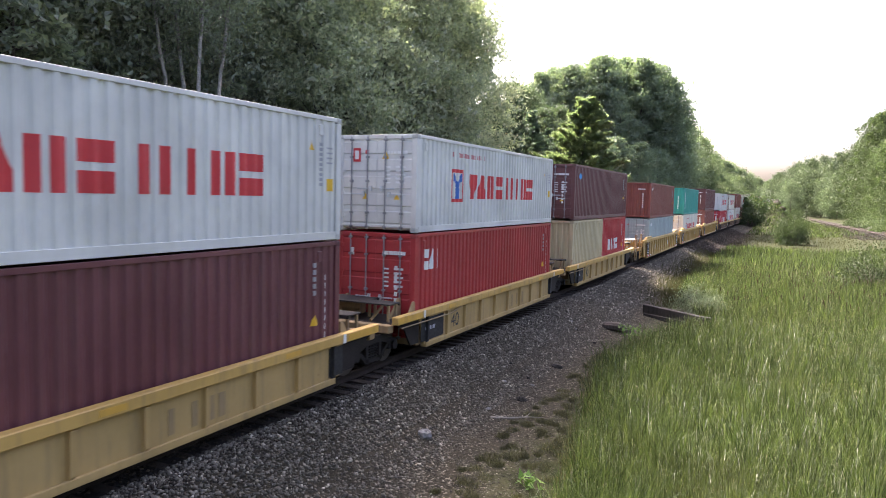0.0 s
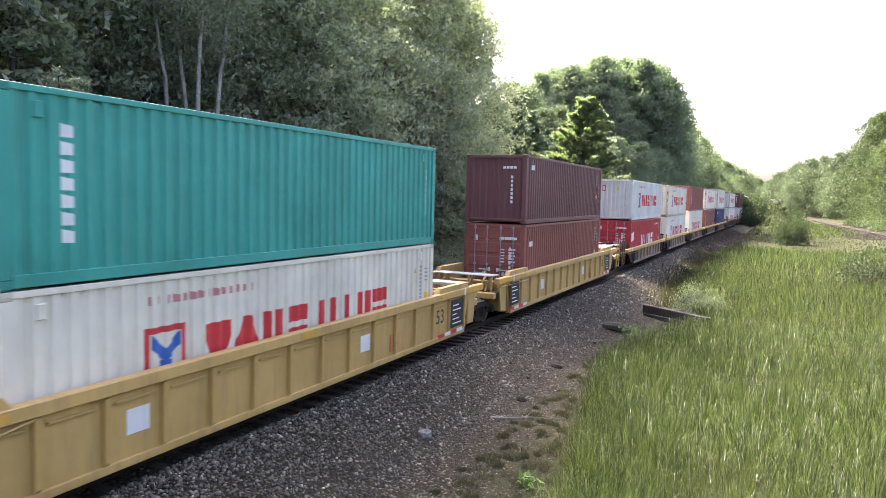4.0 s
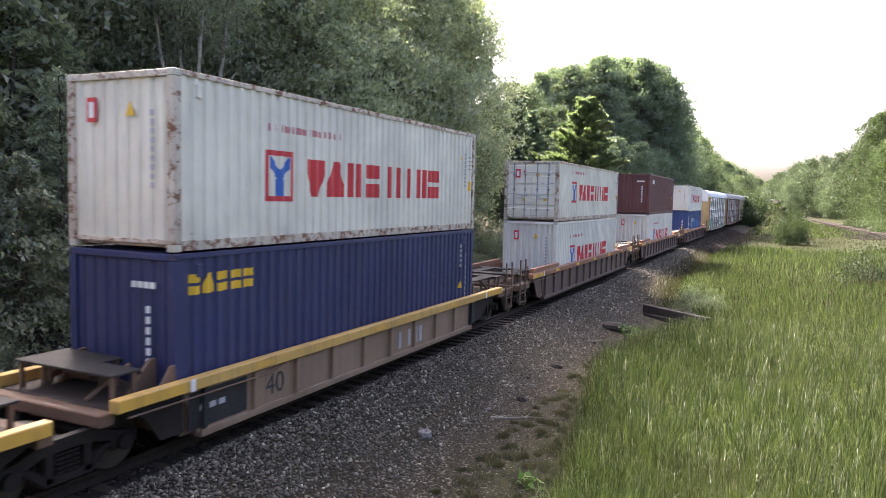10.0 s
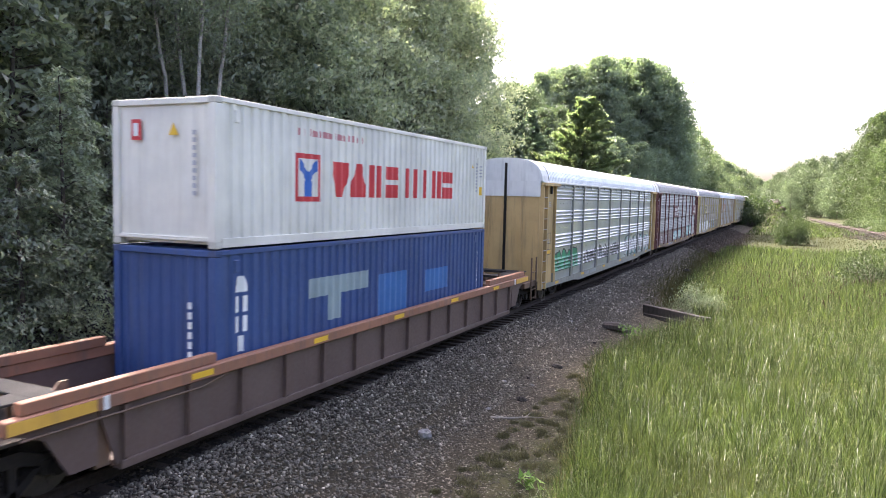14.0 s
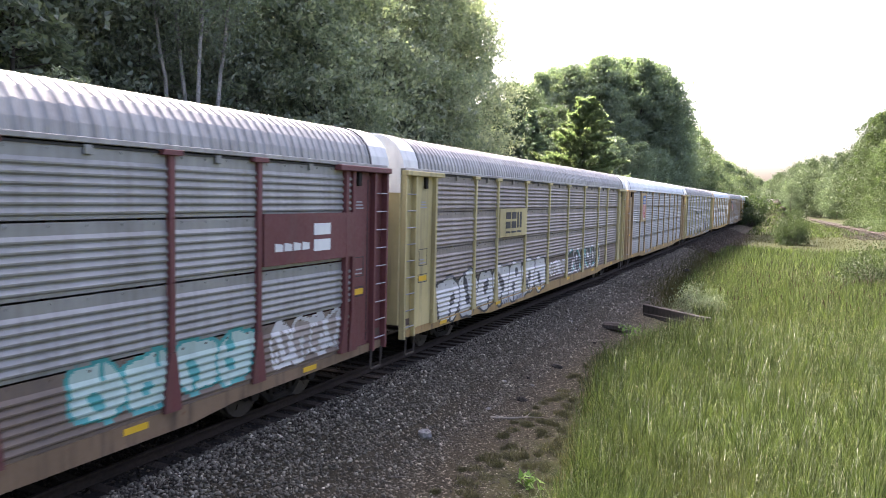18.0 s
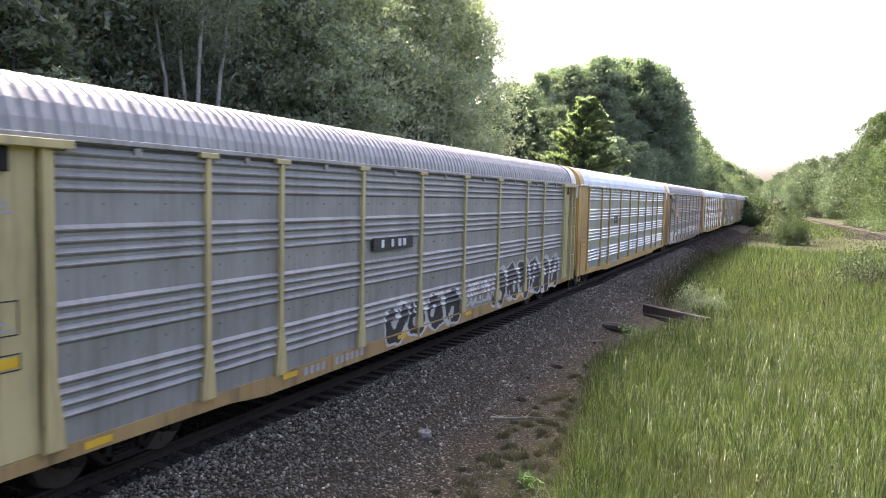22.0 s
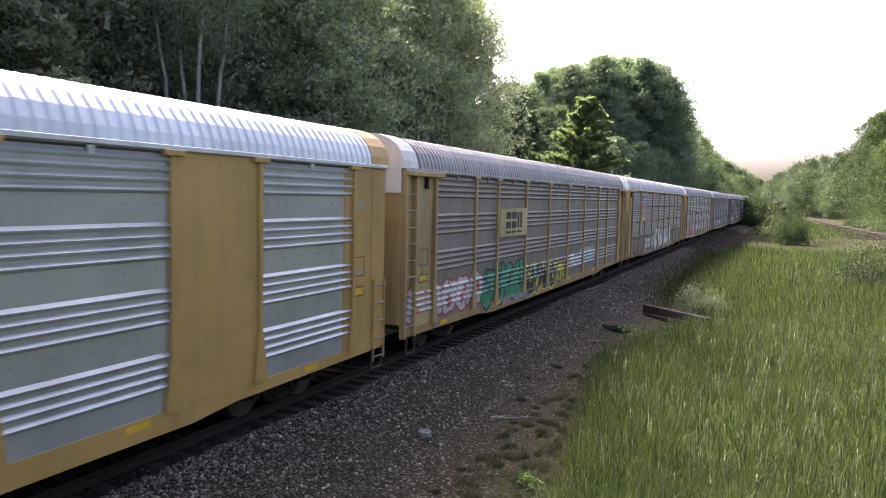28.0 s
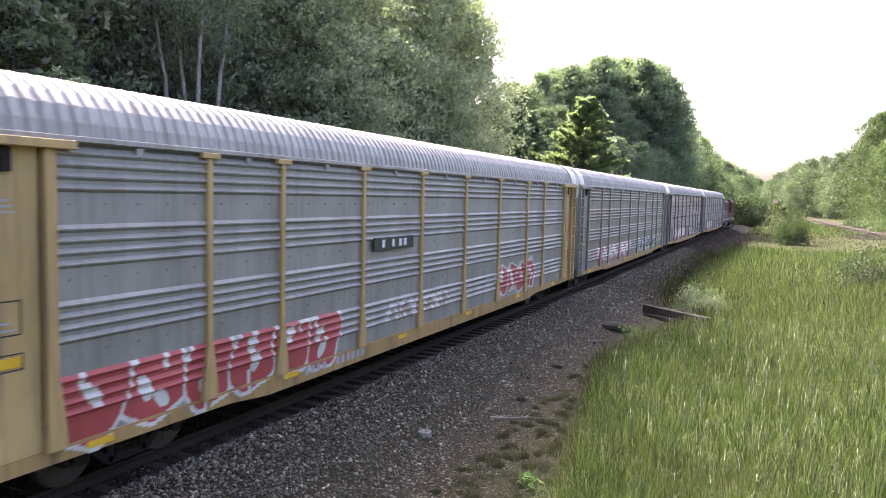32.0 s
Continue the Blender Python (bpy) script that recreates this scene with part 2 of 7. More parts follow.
def ground_z(x, y):
    u = x - track_x(y)
    z = -0.95 + 0.10 * lumps(x, y, 6.0) + 0.04 * lumps(x, y, 1.3, 3.0)
    if u > 0:
        z += (0.72 + 0.02 * lumps(x, y, 0.6, 5.0)) * (1 - smooth(1.55, 4.2, u))
        z -= 0.25 * smooth(6.0, 9.0, u) * (1 - smooth(60, 100, y))
    else:
        z += 0.72 * (1 - smooth(1.6, 3.2, -u)) + smooth(4.2, 14.0, -u) * (2.6 + 1.2 * lumps(x, y, 9.0, 1.0)) + smooth(14, 60, -u) * 2.5
    z += 0.95 * smooth(14.0, 26.0, u) * smooth(20, 60, y) * (1 + 0.3 * lumps(x, y, 7.0, 2.0))
    d = abs(x - side_track_x(y))
    if y > 60:
        z += smooth(60, 110, y) * ((-0.32 - z) * (1 - smooth(2.6, 7.0, d)))
        hump = math.exp(-((x - 8.2) / 3.0) ** 2 - ((y - 180.0) / 20.0) ** 2)
        z += 4.3 * hump + 0.9 * smooth(3.0, 6.0, u) * smooth(120, 150, y) * (1 - smooth(3.5, 8.0, abs(x - 9.0)))
    z += smooth(34, 55, u) * 4.0 + smooth(300, 900, y) * 2.0
    if abs(u) < 2.3:
        z = min(z, -0.180)
    return z


def build_ground():
    xs = np.concatenate([np.array([-3000, -1200, -500, -250, -150, -100, -70]), np.arange(-55, -20, 3.0), np.arange(-20, -4, 1.0),
                         np.arange(-4, 12, 0.35), np.arange(12, 40, 1.0), np.array([43, 48, 55, 70, 100, 150, 250, 500, 1200, 3000])])
    ys = np.concatenate([np.array([-3000, -1000, -400, -200, -100, -60, -40, -25, -15, -8]), np.arange(-4, 50, 0.45), np.arange(50, 120, 1.5),
                         np.arange(120, 330, 4.0), np.array([340, 370, 420, 500, 650, 900, 1400, 3000])])
    v = np.array([(x, y, ground_z(x, y)) for y in ys for x in xs])
    nx = len(xs)
    i = np.arange(len(ys) - 1)[:, None] * nx + np.arange(nx - 1)[None]
    f = np.stack([i, i + 1, i + 1 + nx, i + nx], -1).reshape(-1, 4)
    return fast_mesh("ground", v, f, True)


def ground_material():
    def build(t, b):
        v = coords(t)
        sep = t.nodes.new("ShaderNodeSeparateXYZ")
        tc = t.nodes.new("ShaderNodeTexCoord")
        t.links.new(tc.outputs["Object"], sep.inputs[0])
        wob = t.nodes.new("ShaderNodeMath")
        wob.operation = "MULTIPLY_ADD"
        t.links.new(noisy(t, v, 0.5, 7.0, 0.65), wob.inputs[0])
        wob.inputs[1].default_value = 3.4
        t.links.new(sep.outputs["X"], wob.inputs[2])
        rng = node(t, "ShaderNodeMapRange")
        for key, value in (("From Min", 6.6), ("From Max", 8.2)):
            rng.inputs[key].default_value = value
        t.links.new(wob.outputs[0], rng.inputs["Value"])
        low = node(t, "ShaderNodeMapRange")
        for key, value in (("From Min", -4.0), ("From Max", -5.6)):
            low.inputs[key].default_value = value
        t.links.new(wob.outputs[0], low.inputs["Value"])
        fine, mid = noisy(t, v, 17.0, 9.0, 0.8), noisy(t, v, 2.2, 6.0)
        chips = node(t, "ShaderNodeTexVoronoi", Scale=23.0)
        t.links.new(v, chips.inputs["Vector"])
        tone = t.nodes.new("ShaderNodeSeparateColor")
        t.links.new(chips.outputs["Color"], tone.inputs[0])
        chip = ramp(t, tone.outputs[0], ((0.0, (0.011, 0.0092, 0.0064)), (0.6, (0.034, 0.029, 0.0205)), (0.88, (0.088, 0.076, 0.055)), (0.97, (0.34, 0.30, 0.235))))
        gravel = blend(t, 0.55, blend(t, ramp(t, fine, ((0.35, (0, 0, 0)), (0.68, (1, 1, 1)))), (0.013, 0.0112, 0.0078), (0.084, 0.072, 0.051)), chip)
        gravel = blend(t, ramp(t, mid, ((0.45, (0, 0, 0)), (0.7, (0.55, 0.55, 0.55)))), gravel, (0.040, 0.033, 0.0215))
        grass = blend(t, ramp(t, mid, ((0.35, (0, 0, 0)), (0.65, (1, 1, 1)))), (0.014, 0.021, 0.007), (0.046, 0.047, 0.019))
        litter = blend(t, ramp(t, fine, ((0.35, (0, 0, 0)), (0.65, (1, 1, 1)))), (0.022, 0.017, 0.012), (0.085, 0.066, 0.045))
        far = node(t, "ShaderNodeMath")
        far.operation = "ABSOLUTE"
        t.links.new(wob.outputs[0], far.inputs[0])
        # the gravel turns darker towards the rails
        rail_dark = node(t, "ShaderNodeMapRange")
        for key, value in (("From Min", 3.9), ("From Max", 2.9)):
            rail_dark.inputs[key].default_value = value
        t.links.new(far.outputs[0], rail_dark.inputs["Value"])
        gravel = blend(t, rail_dark.outputs[0], gravel, blend(t, fine, (0.010, 0.009, 0.008), (0.045, 0.040, 0.036)))
        moss = node(t, "ShaderNodeMapRange")
        for key, value in (("From Min", 6.0), ("From Max", 7.6)):
            moss.inputs[key].default_value = value
        t.links.new(wob.outputs[0], moss.inputs["Value"])
        spots = ramp(t, noisy(t, v, 4.0, 6.0, 0.7), ((0.42, (0, 0, 0)), (0.62, (0.85, 0.85, 0.85))))
        gravel = blend(t, blend(t, 1.0, moss.outputs[0], spots, "MULTIPLY"), gravel, blend(t, fine, (0.022, 0.024, 0.009), (0.098, 0.092, 0.040)))
        c = blend(t, rng.outputs[0], gravel, grass)
        c = blend(t, low.outputs[0], c, litter)
        t.links.new(c, b.inputs["Base Color"])
        b.inputs["Roughness"].default_value = 0.95
        b.inputs["Specular IOR Level"].default_value = 0.06
        bump(t, b, fine, 0.7, 0.04)
    return material("gravel, turf and leaf litter", build)


ground = tagged(new("ground", build_ground()), "dark cindery gravel giving way to wet meadow and forest floor", "ground", kind="structure")
ground.data.materials.append(ground_material())


def build_track(name, line, y0, y1, label, step):
    """Two rails on ties along a line x(y)."""
    track = thing(name, label, "railway track", kind="structure")
    prof = ((-0.07, -0.17), (0.07, -0.17), (0.07, -0.15), (0.012, -0.13), (0.012, -0.05), (0.036, -0.035), (0.036, 0.0),
            (-0.036, 0.0), (-0.036, -0.035), (-0.012, -0.05), (-0.012, -0.13), (-0.07, -0.15))
    ys = np.arange(y0, y1 + 0.1, step)
    for side in (-0.7525, 0.7525):
        v = np.array([(line(y) + side + a, y, h) for y in ys for a, h in prof])
        n = len(prof)
        i = np.arange(len(ys) - 1)[:, None] * n + np.arange(n)[None]
        j = np.arange(len(ys) - 1)[:, None] * n + (np.arange(n)[None] + 1) % n
        part("rail", fast_mesh("rail", v, np.stack([i, j, j + n, i + n], -1).reshape(-1, 4)), M_RAIL, track, "worn steel rail with a rusty web")
    return track


main_track = build_track("track_1", track_x, -60, 420, "main line of worn rails on dark timber ties", 4.0)
side_track = build_track("track_2", side_track_x, 92, 460, "rusty second line curving away on a low bed", 4.0)
tie_mesh = kept(("tie",), lambda s: s.box(-1.3, 1.3, -0.115, 0.115, -0.36, -0.172, 0.012))
rng_tie = random.Random(4)
for i in range(300):
    y = -6 + i * 0.51
    part("tie", tie_mesh, M_TIE, main_track, at=on_track(y, rng_tie.uniform(-0.012, 0.0)) @ pose(rng_tie.uniform(-0.05, 0.05), 0, 0, 0, 0, rng_tie.uniform(-1, 1)))
for i in range(170):
    y = 95 + i * 0.75
    a = math.degrees(math.atan(side_track_x(y + 1) - side_track_x(y)))
    part("tie", tie_mesh, M_TIE, side_track, at=pose(side_track_x(y), y, 0.0, 0, 0, -a))


# ---- marks laid on panels ----
def strips_of(kinds, width, height, gap=0.18, mirror=False):
    """A row of plain shapes, as trapezoids (y0, y1, low0, high0, low1, high1), in a band of that width and height."""
    out, n = [], len(kinds)
    cell = width / n
    for i, k in enumerate(kinds):
        a, b = i * cell, (i + 1) * cell - gap * cell
        w, h = b - a, height
        s = 0.26 * w
        if k == "D":      # block narrowing downwards
            out += [(a, a + w * .32, h * .62, h, 0.0, h), (a + w * .32, b - w * .32, 0, h, 0, h), (b - w * .32, b, 0.0, h, .62 * h, h)]
        elif k == "U":    # block narrowing upwards
            out += [(a, a + w * .32, 0, h * .38, 0, h), (a + w * .32, b - w * .32, 0, h, 0, h), (b - w * .32, b, 0, h, 0, h * .38)]
        elif k == "P":    # two bars
            out += [(a, a + 1.45 * s, 0, h, 0, h), (b - 1.45 * s, b, 0, h, 0, h)]
        elif k == "R":    # two blocks, one above the other
            out += [(a, b, 0, h * .42, 0, h * .42), (a, b, h * .58, h, h * .58, h)]
        elif k == "B":    # one bar
            m = (a + b) / 2
            out += [(m - s * .6, m + s * .6, 0, h, 0, h)]
        elif k == "L":    # low block
            out += [(a, b, 0, h, 0, h * 0.8)]
    return out


def shift(strips, y, z):
    return [(a + y, b + y, c + z, d + z, e + z, f + z) for a, b, c, d, e, f in strips]


def rect(y0, y1, z0, z1):
    return [(y0, y1, z0, z1, z0, z1)]


def laid(name, strips, cuts, depth, mat, parent, face=1, label=""):
    """Strips laid on a folded panel. cuts: sorted places of its folds along y; depth(y): how far out it stands."""
    s = Shape()
    for y0, y1, a0, b0, a1, b1 in strips:
        stops = [y0] + [c for c in cuts if y0 + 1e-4 < c < y1 - 1e-4] + [y1]
        n = len(s.v)
        for y in stops:
            k = (y - y0) / (y1 - y0)
            x = face * (depth(y) + 0.004)
            s.v += [(x, y, a0 + (a1 - a0) * k), (x, y, b0 + (b1 - b0) * k)]
        for i in range(len(stops) - 1):
            j = n + 2 * i
            s.f.append((j, j + 2, j + 3, j + 1) if face > 0 else (j, j + 1, j + 3, j + 2))
    me = fast_mesh(name, s.v, s.f)
    return part(name, me, mat, parent, label)


# ---- shipping containers ----
FOLD = 0.278


def folds(length):
    """Fold places and depth of a container's side, along its length."""
    half = length / 2 - 0.17
    cuts, y = [], -half
    while y < half:
        cuts += [y, y + 0.100, y + 0.140, y + 0.238]
        y += FOLD
    cuts = [c for c in cuts if c < half] + [half]

    def depth(y):
        p = (y + half) % FOLD
        if p <= 0.100:
            d = 0.0
        elif p < 0.140:
            d = (p - 0.100) / 0.040
        elif p <= 0.238:
            d = 1.0
        else:
            d = 1 - (p - 0.238) / 0.040
        return 1.205 - 0.042 * d
    return cuts, depth


def mesh_side(length, high):
    cuts, depth = folds(length)
    def build(s):
        n = len(cuts)
        s.add([(depth(y), y, z) for y in cuts for z in (0.17, high - 0.09)], [(2 * i, 2 * i + 2, 2 * i + 3, 2 * i + 1) for i in range(n - 1)])
    return kept(("side_panel", length, high), build)


def mesh_end(high, fold=0.036):
    def build(s):
        xs, x = [], -1.06
        while x < 1.06:
            xs += [(x, 0.0), (x + 0.11, 0.0), (x + 0.15, fold), (x + 0.23, fold)]
            x += 0.27
        xs = [q for q in xs if q[0] < 1.06] + [(1.06, 0.0)]
        s.add([(a, d, z) for a, d in xs for z in (0.17, high - 0.1)], [(2 * i, 2 * i + 2, 2 * i + 3, 2 * i + 1) for i in range(len(xs) - 1)])
    return kept(("end_wall", high, fold), build)


def mesh_frame(length, high):
    h = length / 2
    def build(s):
        for x in (-1, 1):
            for y in (-1, 1):
                a, b = sorted((x * 1.219, x * 1.06))
                c, d = sorted((y * h, y * (h - 0.165)))
                s.box(a, b, c, d, 0.118, high - 0.118, 0.012)
            a, b = sorted((x * 1.219, x * 1.15))
            s.box(a, b, -h + 0.17, h - 0.17, high - 0.09, high - 0.002, 0.006)
            s.box(a, b, -h + 0.17, h - 0.17, 0.015, 0.18, 0.006)
        for y in (-1, 1):
            c, d = sorted((y * (h - 0.004), y * (h - 0.12)))
            s.box(-1.06, 1.06, c, d, high - 0.12, high - 0.006, 0.01)
            s.box(-1.06, 1.06, c, d, 0.115, 0.19, 0.01)
        s.box(-1.14, 1.14, -h + 0.13, h - 0.13, 0.06, 0.12)
    return kept(("frame", length, high), build)


def mesh_roof(length, high):
    h = length / 2 - 0.12
    def build(s):
        ys, y = [], -h
        while y < h:
            ys += [(y, 0.0), (y + 0.09, 0.0), (y + 0.11, -0.02), (y + 0.19, -0.02)]
            y += 0.209
        ys = [q for q in ys if q[0] < h] + [(h, 0.0)]
        s.add([(x, a, high - 0.014 + d) for a, d in ys for x in (-1.15, 1.15)], [(2 * i, 2 * i + 1, 2 * i + 3, 2 * i + 2) for i in range(len(ys) - 1)])
    return kept(("roof", length, high), build)


def mesh_door(high):
    """One leaf with five recessed bands; hinge side at x = 0."""
    def build(s):
        z0, z1, n = 0.16, high - 0.12, 5
        step = (z1 - z0) / n
        out = [(0.05, z1), (0.05, z0), (0.0, z0)]
        for i in range(n):
            a, b = z0 + i * step, z0 + (i + 1) * step
            out += [(0.0, a + 0.06), (-0.022, a + 0.09), (-0.022, b - 0.09), (0.0, b - 0.06)]
        s.prism(out + [(0.0, z1)], "x", 0.0, 1.05)
    return kept(("door", high), build)


def mesh_hinge():
    return kept(("hinge",), lambda s: s.box(-0.09, 0.05, -0.034, -0.004, -0.05, 0.05, 0.01))


def mesh_lock(high):
    def build(s):
        s.rod((0, -0.055, 0.05), (0, -0.055, high - 0.05), 0.019, 8)
        for z in (0.12, 0.5, 1.35, high - 0.6, high - 0.14):
            s.box(-0.05, 0.05, -0.075, -0.02, z - 0.03, z + 0.03, 0.006)
    return kept(("lock_rod", high), build)


def mesh_handle():
    def build(s):
        s.box(-0.02, 0.42, -0.09, -0.07, 0.98, 1.02, 0.006)
        s.box(0.34, 0.42, -0.08, -0.02, 0.93, 1.07, 0.006)
    return kept(("handle",), build)


M_ROD = steel("grey lock rod", (0.34, 0.34, 0.35), 0.5, 0.5, 0.4)


def mesh_corner():
    def build(s):
        s.box(-0.089, 0.089, -0.081, 0.081, -0.059, 0.059, 0.012)
        s.box(-0.094, 0.094, -0.03, 0.03, -0.022, 0.022, 0.01)
    return kept(("corner_casting",), build)


def container(s, z, colour, high, label, length=12.192, doors=False, mark=None, rust=0.3, dirt=0.3, end_fold=0.036, group="shipping containers on the train"):
    """A container whose middle is s metres along the train, standing at height z. doors: they face the oncoming end."""
    name = "shipping_container"
    if min(colour) > 0.5:
        dirt *= 0.4
    mat = paint("container paint %.2f %.2f %.2f %.1f" % (*colour, rust), colour, rust, 0.5, dirt)
    box = rolls(thing(name, label, "container", group), s, z)
    h = length / 2
    edge = paint("rust-run frame paint %.2f" % colour[2], tuple(c * 0.66 + d * 0.34 for c, d in zip(colour, (0.19, 0.095, 0.05))), 1.9, 0.65, 0.85, (0.17, 0.085, 0.045)) if rust >= 0.6 else mat
    part("frame", mesh_frame(length, high), edge, box, "rust-stained corner posts and rails" if rust >= 0.6 else "")
    for side in (0, 180):
        part("side_panel", mesh_side(length, high), mat, box, "corrugated steel side", pose(0, 0, 0, 0, 0, side))
    part("roof", mesh_roof(length, high), mat, box, "ribbed steel roof")
    ends = (0, 180) if doors else (180, 0)
    part("end_wall", mesh_end(high, end_fold), mat, box, "corrugated end wall", pose(0, 0, 0, 0, 0, ends[1]) @ pose(0, -h + 0.05, 0))
    for flip in (1, -1):
        leaf = part("door", mesh_door(high), mat, box, "steel door leaf", pose(0, 0, 0, 0, 0, ends[0]) @ pose(-1.055 * flip, -h + 0.04, 0, 0, 0, 0) @ (Matrix.Diagonal((flip, 1, 1, 1))))
        for j in range(4):
            part("hinge", mesh_hinge(), mat, leaf, "", pose(0, 0, 0.41 + j * (high - 0.78) / 3))
        for x in (0.28, 0.78):
            rod = part("lock_rod", mesh_lock(high), M_ROD, leaf, "", pose(x, 0, 0))
        for x in (0.28, 0.5):
            part("handle", mesh_handle(), M_GALV_DECK, leaf, "", pose(x, 0, 0.15 * (x > 0.4)))
    cast = paint("worn corner paint %.2f %.2f %.2f" % colour, tuple(c * 0.75 for c in colour), 0.9, 0.6, 0.6)
    for x in (-1, 1):
        for y in (-1, 1):
            for zz in (0.059, high - 0.059):
                part("corner_casting", mesh_corner(), cast, box, "", pose(x * 1.135, y * (h - 0.084), zz))
    for y in (-h + 0.55, h - 0.75):
        for x in (1, -1):
            part("vent", kept(("vent",), lambda q: q.box(-0.03, 0.03, -0.07, 0.07, -0.11, 0.11, 0.012)), mat, box, "", pose(x * 1.20, y, high - 0.3))
    if doors:
        y = -h + 0.02
        rows = [(0.22 + 0.1 * j, 0.29 + 0.1 * j, .80, .832, MWHITE) for j in range(5)] + [(0.70, 0.92, .80, .832, MWHITE)]
        rows += [(0.24, 0.42, .50 + .04 * j, .515 + .04 * j, MWHITE) for j in range(5)] + [(0.58, 0.86 - 0.05 * (j % 2), .50 + .04 * j, .52 + .04 * j, MWHITE) for j in range(5)]
        rows += [(-0.80, -0.68, .78, .85, MWHITE), (-0.36, -0.26, .80, .84, RED)]
        for x0, x1, z0, z1, m in rows:
            part("sticker", Shape().box(x0, x1, y - 0.004, y + 0.004, high * z0, high * z1), m, box)
        for x in (-0.34, 0.62):
            part("warning_mark", Shape().prism([(x - 0.09, high * .335), (x + 0.09, high * .335), (x, high * .395)], "y", y - 0.004, y + 0.004), MYELLOW, box, "small yellow warning triangle")
    if mark:
        mark(box, length, high)
    return box


RED = paint("sign red", (0.55, 0.03, 0.035), 0.05, 0.5, 0.15)
BLUE = paint("sign blue", (0.03, 0.12, 0.42), 0.05, 0.5, 0.15)
FADED = paint("faded sign red", (0.50, 0.20, 0.20), 0.0, 0.6, 0.2)
MWHITE = paint("sign white", (0.72, 0.72, 0.70), 0.05, 0.5, 0.15)
MGREY = paint("lettering grey", (0.36, 0.36, 0.38), 0.0, 0.6, 0.1)
MYELLOW = paint("reflector yellow", (0.72, 0.43, 0.02), 0.05, 0.5, 0.15)
MBLACK = paint("lettering black", (0.03, 0.03, 0.03), 0.0, 0.6, 0.1)
MORANGE = paint("chord orange", (0.26, 0.115, 0.062), 0.6, 0.65, 0.75)
MSKY = paint("sign light blue", (0.05, 0.30, 0.65), 0.0, 0.5, 0.1)


def side_mark(box, length, strips, mat, name="mark", label=""):
    """Marks on a container's side: bold shapes one by one, tiny bars together."""
    cuts, depth = folds(length)
    if name != "mark":
        ob = laid(name, strips, cuts, depth, mat, box, 1, label)
        return tagged(ob, kind="stuff") if name in ("small_mark", "data_mark") else ob
    group = []
    for q in sorted(strips):
        touching = group and q[0] <= group[-1][1] + 1e-4 and q[0] < group[0][0] + 0.9
        if group and not touching:
            laid(name, group, cuts, depth, mat, box, 1, "bold painted shape")
            group = []
        group.append(q)
    if group:
        laid(name, group, cuts, depth, mat, box, 1, "bold painted shape")


def end_bars(box, length, x0, x1, z0, z1, mat, name="end_mark"):
    s = Shape().box(x0, x1, -length / 2 - 0.012, -length / 2 + 0.006, z0, z1)
    return part(name, s, mat, box)


def mark_white(faded=False, low=False):
    """Red row of plain shapes, square emblem and small bars, as on the white containers."""
    def put(box, length, high):
        z = 0.92
        side_mark(box, length, shift(strips_of("DUPR", 3.0, 0.75), -2.58, z) + shift(strips_of("PBPR", 2.95, 0.75), 0.72, z), RED, "mark", "row of bold red shapes")
        x, w, e = -3.86, 0.86, 0.96
        zl = 0.82
        side_mark(box, length, rect(x, x + 0.12, zl, zl + e) + rect(x + w - 0.12, x + w, zl, zl + e) + rect(x + .12, x + w - .12, zl, zl + .1) + rect(x + .12, x + w - .12, zl + e - .1, zl + e), RED, "emblem_frame", "red square frame")
        side_mark(box, length, [(x + .14, x + .43, zl + .62, zl + .85, zl + .38, zl + .60), (x + .43, x + .72, zl + .38, zl + .60, zl + .62, zl + .85)] + rect(x + .33, x + .53, zl + .10, zl + .42), BLUE, "emblem", "blue forked shape")
        side_mark(box, length, shift(strips_of("BBBLLLLBLLLBLB", 2.5, 0.14, 0.3), -3.8, min(2.13, high - 0.42)), FADED, "small_mark", "thin line of small faded red bars")
        side_mark(box, length, [q for i in range(9) for q in rect(5.36, 5.45, high * (.44 + .04 * i), high * (.466 + .04 * i))] + [q for i in range(4) for q in rect(5.60, 5.78, high * (.62 + .04 * i), high * (.635 + .04 * i))], MGREY, "data_mark")
        side_mark(box, length, rect(5.58, 5.80, high * .40, high * .50), MYELLOW, "warning_mark", "small yellow label")
        tri = [(4.95, 5.06, high * .72, high * .725, high * .72, high * .80), (5.06, 5.17, high * .72, high * .80, high * .72, high * .725)]
        side_mark(box, length, tri, MYELLOW, "warning_mark", "small yellow warning triangle")
        end_bars(box, length, -0.72, -0.50, high * .72, high * .86, RED)
        part("warning_mark", Shape().prism([(0.18, high * .75), (0.38, high * .75), (0.28, high * .83)], "y", -length / 2 - 0.012, -length / 2 + 0.006), MYELLOW, box, "small yellow warning triangle")
        end_bars(box, length, -0.67, -0.55, high * .745, high * .835, MWHITE, "end_emblem").location.y = -0.003
        s = Shape()
        for i in range(9):
            s.box(0.72, 0.79, -length / 2 - 0.01, -length / 2 + 0.01, high * (.35 + .05 * i), high * (.38 + .05 * i))
        tagged(part("data_mark", s, MGREY, box), kind="stuff")
    return put


